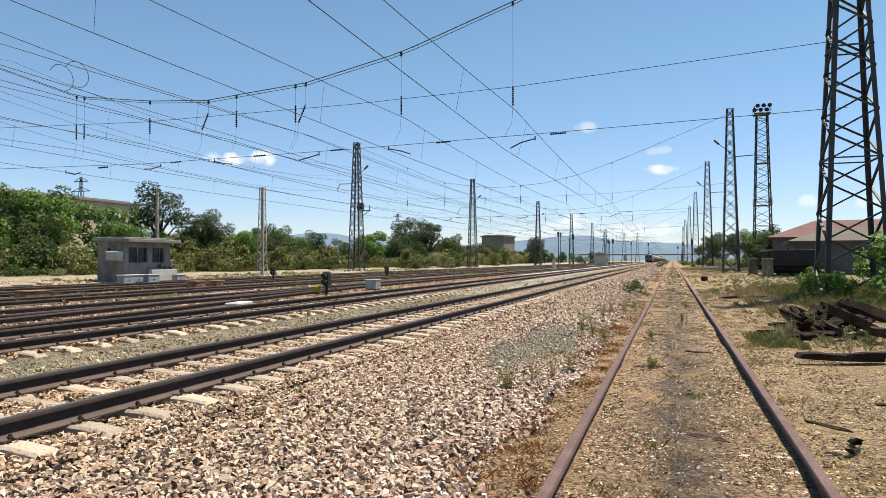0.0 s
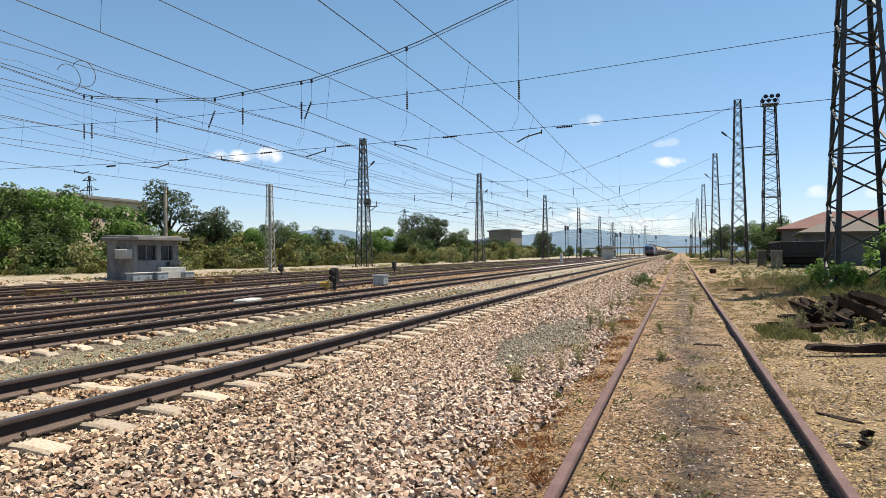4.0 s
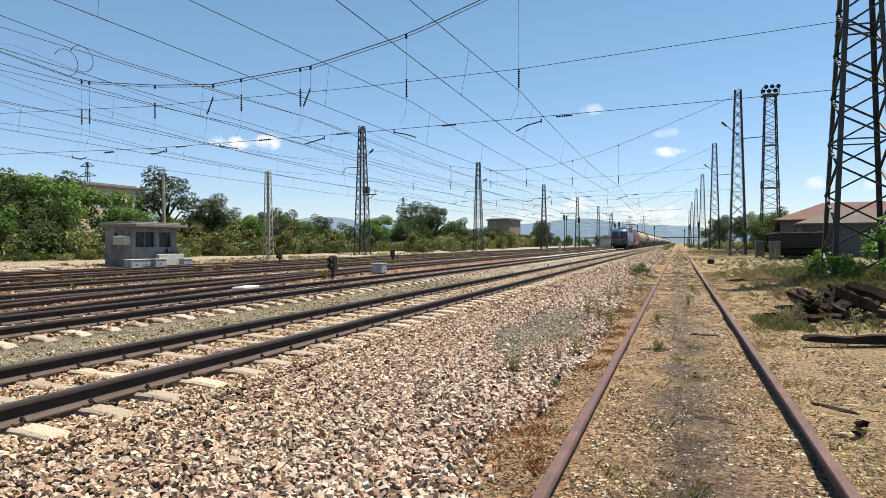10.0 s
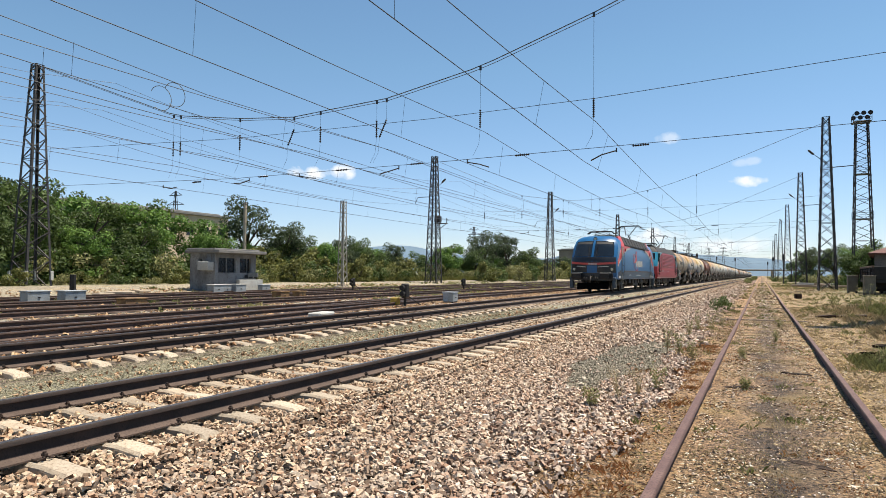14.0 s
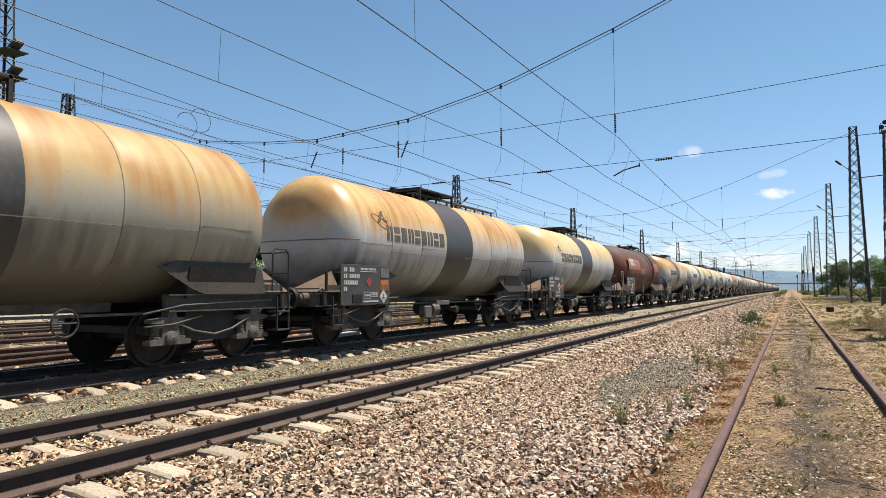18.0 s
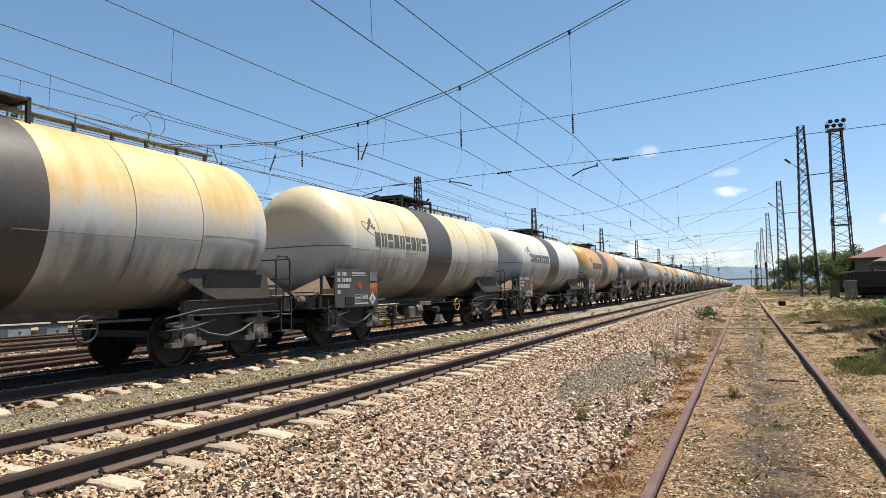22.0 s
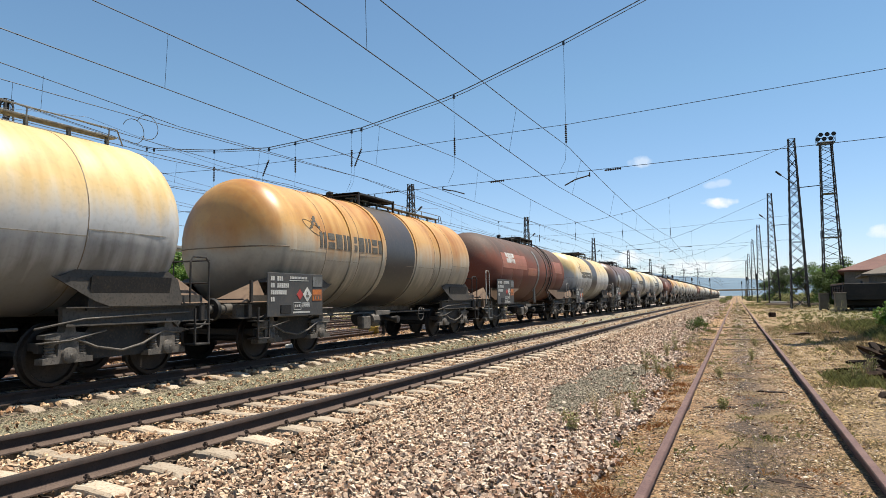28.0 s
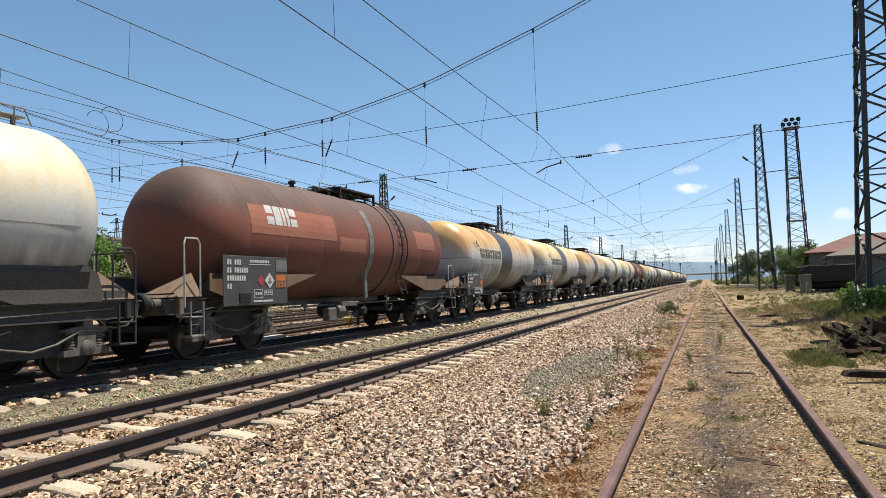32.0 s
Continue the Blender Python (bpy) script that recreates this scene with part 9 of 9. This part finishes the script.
stone_field("siding_pebbles", "scattered pebbles along the siding", 30000, strewn(-2.0, 4.5, 1.6, 30.0, lambda p, r: np.abs(np.abs(p[:, 0] - 0.075) - 0.75) > 0.06, 0.0), (0.005, 0.02), M["stone"], 38)
stone_field("yard_stones", "loose stones between far yard tracks", 17000, strewn(-34, -12.0, 8.0, 60.0, lift=0.0), (0.03, 0.085), M["stone"], 39)


def litter(name, label, n, place_fn, size, material, seed):
    """Flat slivers of straw, bark and chips, each a thin wedge on the soil."""
    r = np.random.RandomState(seed)
    xyz, keep = place_fn(r, n)
    xyz = xyz[keep]
    n = len(xyz)
    xyz[:, 2] = [ground_height(a, b) for a, b in xyz[:, :2]]
    s = (size[0] + (size[1] - size[0]) * r.rand(n) ** 2) * (1 + xyz[:, 1] / 30)
    a = r.uniform(0, 2 * np.pi, n)
    d = np.stack([np.cos(a), np.sin(a), np.zeros(n)], -1) * s[:, None]
    e = np.stack([-np.sin(a), np.cos(a), np.zeros(n)], -1) * (s * r.uniform(0.2, 0.7, n))[:, None]
    up = np.stack([np.zeros(n), np.zeros(n), s * r.uniform(0.1, 0.4, n)], -1)
    v = np.stack([xyz - d, xyz + e, xyz + d, xyz + up + (r.rand(n) - 0.5)[:, None] * d - 0.4 * e], 1)
    f = (np.array([(0, 1, 3), (1, 2, 3), (2, 0, 3), (0, 2, 1)])[None] + (np.arange(n) * 4)[:, None, None]).reshape(-1, 3)
    tagged(quad_mesh(name, v.reshape(-1, 3), f, material), label, "litter", kind="stuff")


def off_rails(p, r):
    return np.abs(np.abs(p[:, 0] - 0.075) - 0.75) > 0.05


litter("soil_litter", "brown chips and dry bits between the siding rails", 90000, strewn(-0.7, 0.85, 1.8, 22.0, lambda p, r: off_rails(p, r) & (r.rand(len(p)) < 0.04 + 3.0 * np.abs(p[:, 0] - 0.1) ** 1.3) & (r.rand(len(p)) < 4.0 / p[:, 1] + 0.25)), (0.005, 0.024), M["litter"], 71)
litter("soil_litter", "brown chips far along the siding", 7000, strewn(-0.7, 0.85, 20.0, 75.0, off_rails), (0.012, 0.04), M["litter"], 75)
litter("straw_litter", "golden dry straw litter beside the siding", 100000, strewn(0.9, 4.5, 2.6, 24.0, lambda p, r: off_rails(p, r) & (r.rand(len(p)) < 5.0 / p[:, 1] + 0.2)), (0.005, 0.026), M["straw"], 72)
litter("moss_litter", "rust-brown dried moss beside the siding rail", 44000, strewn(-1.7, -0.72, 2.2, 24.0, lambda p, r: off_rails(p, r) & (r.rand(len(p)) < 5.0 / p[:, 1] + 0.2)), (0.005, 0.024), M["rust_litter"], 73)
litter("soil_litter", "pale and dark chips on the soil beside the siding", 16000, strewn(-1.9, 4.5, 2.0, 30.0, off_rails), (0.006, 0.03), M["litter"], 74)


# ---- grass and weeds ----
def grass(name, label, n, place_fn, height, blades, material, seed, lean=0.5, width=0.006):
    r = np.random.RandomState(seed)
    xyz, keep = place_fn(r, n)
    xyz = xyz[keep]
    n = len(xyz)
    gz = np.array([ground_height(a, b) for a, b in xyz[:, :2]])
    root = np.repeat(xyz, blades, 0)
    root[:, 2] = np.repeat(gz, blades) - 0.01
    m = len(root)
    root[:, :2] += r.normal(size=(m, 2)) * 0.045
    h = np.repeat(r.uniform(0.4, 1.0, n), blades) * r.uniform(height[0], height[1], m)
    a = r.uniform(0, 2 * np.pi, m)
    out = np.stack([np.cos(a), np.sin(a), np.zeros(m)], -1)
    side = np.stack([-np.sin(a), np.cos(a), np.zeros(m)], -1) * (width * r.uniform(0.6, 1.4, m) * (1 + root[:, 1] / 26))[:, None]
    mid = root + out * (h * lean * 0.35)[:, None] + np.array([0, 0, 1]) * (h * 0.6)[:, None]
    tip = root + out * (h * lean)[:, None] + np.array([0, 0, 1]) * (h * r.uniform(0.75, 1.0, m))[:, None]
    v = np.stack([root - side, root + side, mid + side * 0.8, tip, mid - side * 0.8], 1)
    f = (np.array([(0, 1, 2, 3, 4)])[None] + (np.arange(m) * 5)[:, None, None]).reshape(-1, 5)
    tagged(quad_mesh(name, v.reshape(-1, 3), f, material), label, "grass", kind="stuff")


def patchy(scale, level, x_rail=True):
    def fn(p, r):
        k = np.array([noise.noise((a * scale, b * scale, 2.5)) for a, b in p[:, :2]])
        ok = k + r.uniform(-0.15, 0.15, len(p)) > level
        if x_rail:
            ok &= np.abs(np.abs(p[:, 0] - 0.075) - 0.75) > 0.07
        return ok
    return fn


def clear_of_siding(scale, level):
    inner = patchy(scale, level)

    def fn(p, r):
        near = np.abs(p[:, 0] - 0.075) < 1.0
        return inner(p, r) & ~(near & (r.rand(len(p)) < 0.5)) & (np.abs(np.abs(p[:, 0] - 0.075) - 0.75) > 0.16)
    return fn


grass("dry_grass", "short dry straw grass along the siding", 6500, strewn(-1.9, 1.3, 2.0, 30.0, patchy(0.9, 0.06)), (0.015, 0.05), 12, M["leaf_dry"], 51, 0.9, 0.0022)
grass("dry_grass", "dry straw grass on the right of the siding", 4600, strewn(1.0, 6.5, 3.0, 34.0, patchy(0.6, -0.05)), (0.02, 0.08), 12, M["leaf_dry"], 52, 0.9, 0.0024)
grass("dry_stems", "rust-brown dry stems beside the siding rail", 900, strewn(-1.75, -0.78, 2.2, 14.0, patchy(1.1, -0.1)), (0.02, 0.075), 16, M["leaf_rust"], 62, 0.9, 0.003)
grass("dry_stems", "rust-brown dry stems between the siding rails", 420, strewn(-0.6, 0.7, 2.5, 16.0, patchy(1.3, 0.15)), (0.015, 0.05), 14, M["leaf_rust"], 63, 0.9, 0.003)
grass("green_weeds", "low green weeds along the siding", 900, strewn(-1.9, 1.3, 3.0, 34.0, patchy(0.8, 0.2)), (0.02, 0.09), 14, M["leaf_weed"], 53, 0.8, 0.0035)
grass("green_weeds", "green weeds and grass on the right of the siding", 1200, strewn(1.6, 8.5, 9.0, 45.0, patchy(0.35, 0.15)), (0.05, 0.22), 12, M["leaf_weed"], 54, 0.7, 0.004)
grass("green_weeds", "fresh grass before the timber heap", 110, strewn(1.3, 1.95, 11.4, 13.4), (0.06, 0.2), 14, M["leaf_weed"], 60, 0.6, 0.004)
grass("green_weeds", "weeds around the lattice mast", 1300, strewn(3.4, 9.0, 18.5, 32.0), (0.1, 0.38), 14, M["leaf_weed"], 55, 0.6, 0.005)
grass("dry_grass", "tall dry grass among the weeds", 1200, strewn(2.2, 8.0, 16.0, 34.0), (0.06, 0.24), 12, M["leaf_dry"], 61, 0.6, 0.002)
grass("dry_grass", "dry grass far along the siding", 6500, strewn(-2.5, 9.0, 24.0, 110.0, clear_of_siding(0.25, -0.1)), (0.04, 0.13), 10, M["leaf_dry"], 56, 0.7, 0.0022)
grass("green_weeds", "weeds far along the siding", 5000, strewn(-2.0, 12.0, 26.0, 140.0, clear_of_siding(0.2, -0.05)), (0.05, 0.2), 11, M["leaf_weed"], 57, 0.7, 0.003)
grass("green_weeds", "sparse weeds between far yard tracks", 4200, strewn(-34, -16.5, 8.0, 90.0, patchy(0.25, 0.0, False)), (0.06, 0.25), 9, M["leaf_weed"], 58, 0.7, 0.012)
grass("tall_grass", "tall yellow-green grass at the yard's far edge", 4600, strewn(-42, -36.0, 10.0, 110.0, lambda p, r: patchy(0.2, -0.3, False)(p, r) & ((p[:, 1] > 48) | (p[:, 0] < -39.5) & (r.rand(len(p)) < 0.4))), (0.25, 0.8), 9, M["leaf_c"], 59, 0.45, 0.012)


def weed_plant(x, y, h, seed, green=True):
    """A single upright weed: stems and small leaves."""
    r = random.Random(seed)
    t = tagged(empty("weed_plant", pose(x, y, ground_height(x, y))), "upright leafy weed beside the siding" if green else "dry brown upright weed beside the siding", "weed", "weeds beside the siding")
    g, clumps = Geo(), []
    for k in range(6):
        a, d = r.uniform(0, 6.28), h * r.uniform(0.1, 0.35)
        hh = h * r.uniform(0.6, 1.0)
        pts = [(0, 0, 0), (math.cos(a) * d * 0.4, math.sin(a) * d * 0.4, hh * 0.5), (math.cos(a) * d, math.sin(a) * d, hh)]
        g.tube(pts, 0.004, 4, [0.005, 0.004, 0.002])
        for j in range(4):
            f = 0.3 + 0.22 * j
            clumps.append((math.cos(a) * d * f, math.sin(a) * d * f, hh * f, 0.05))
    make("stem", g, M["leaf_dry"], t)
    v, f = clump_leaves(r, clumps, 5200, 0.013 if green else 0.009)
    quad_mesh("leaves", v, f, M["leaf_weed"] if green else M["leaf_dry"], t)


for _k, (x, y, h, gr) in enumerate(((-1.52, 7.56, 0.32, False), (-1.35, 7.9, 0.25, False), (-1.2, 8.3, 0.28, True), (-1.7, 6.96, 0.2, True), (-1.6, 12.5, 0.4, True), (-1.35, 12.0, 0.3, True), (-1.1, 11.6, 0.25, True), (-1.44, 17.35, 0.45, True),
                                    (-1.2, 17.9, 0.4, True), (-1.55, 15.9, 0.35, True), (-1.0, 19.0, 0.4, True), (-0.35, 12.2, 0.16, True), (0.2, 15.5, 0.2, True), (1.6, 12.2, 0.3, True), (2.0, 13.2, 0.35, True),
                                    (1.8, 12.7, 0.3, True), (2.4, 10.9, 0.3, True), (2.5, 14.0, 0.4, True), (3.2, 27.0, 0.9, True), (3.6, 30.0, 0.8, True), (-0.25, 9.0, 0.12, True), (0.35, 20.0, 0.2, True))):
    weed_plant(x, y, h * 1.3, 300 + _k, gr)
_b = tree(19, 0.55, 0.5, M["leaf_a"], "low dark green weed bush in the ballast", 0.035, 2200, name="bush", low=0.05)
_b.matrix_basis = pose(-1.5, 27.9, 0.0)


def motions():
    """The train gathers a little speed towards the camera and runs past it, its wheels turning."""
    travel = [(0.0, 445.6), (7.0, 316.1), (9.0, 278.9), (11.0, 241.7), (13.0, 202.3), (15.0, 162.2), (17.5, 111.9), (19.0, 81.1), (20.5, 50.6), (23.0, 0.0), (28.0, -101.75), (32.0, -183.15)]
    for thing, y in MOVING:
        walk(thing, [(t, pose(TRAIN_X, y + ahead, RAIL_TOP)) for t, ahead in travel])
    # one turn of phase serves all wheels of a size: the first is keyed, the others share its keys
    for radius, lead in ((0.46, SPINNING[0]), (0.61, BIG_WHEELS[0])):
        walk(lead, [(k / FPS, pose(0, 0, 0, math.degrees(SPEED * k / FPS / radius) % 360.0)) for k in range(0, 961)])
    for thing, _ in MOVING:
        lead = BIG_WHEELS[0] if thing.name.startswith("electric") else SPINNING[0]
        for part in thing.children_recursive:
            if part.name.startswith("wheelset") and part != lead:
                part.rotation_mode = "QUATERNION"
                part.animation_data_create()
                part.animation_data.action = lead.animation_data.action
                part.animation_data.action_slot = lead.animation_data.action_slot


motions()
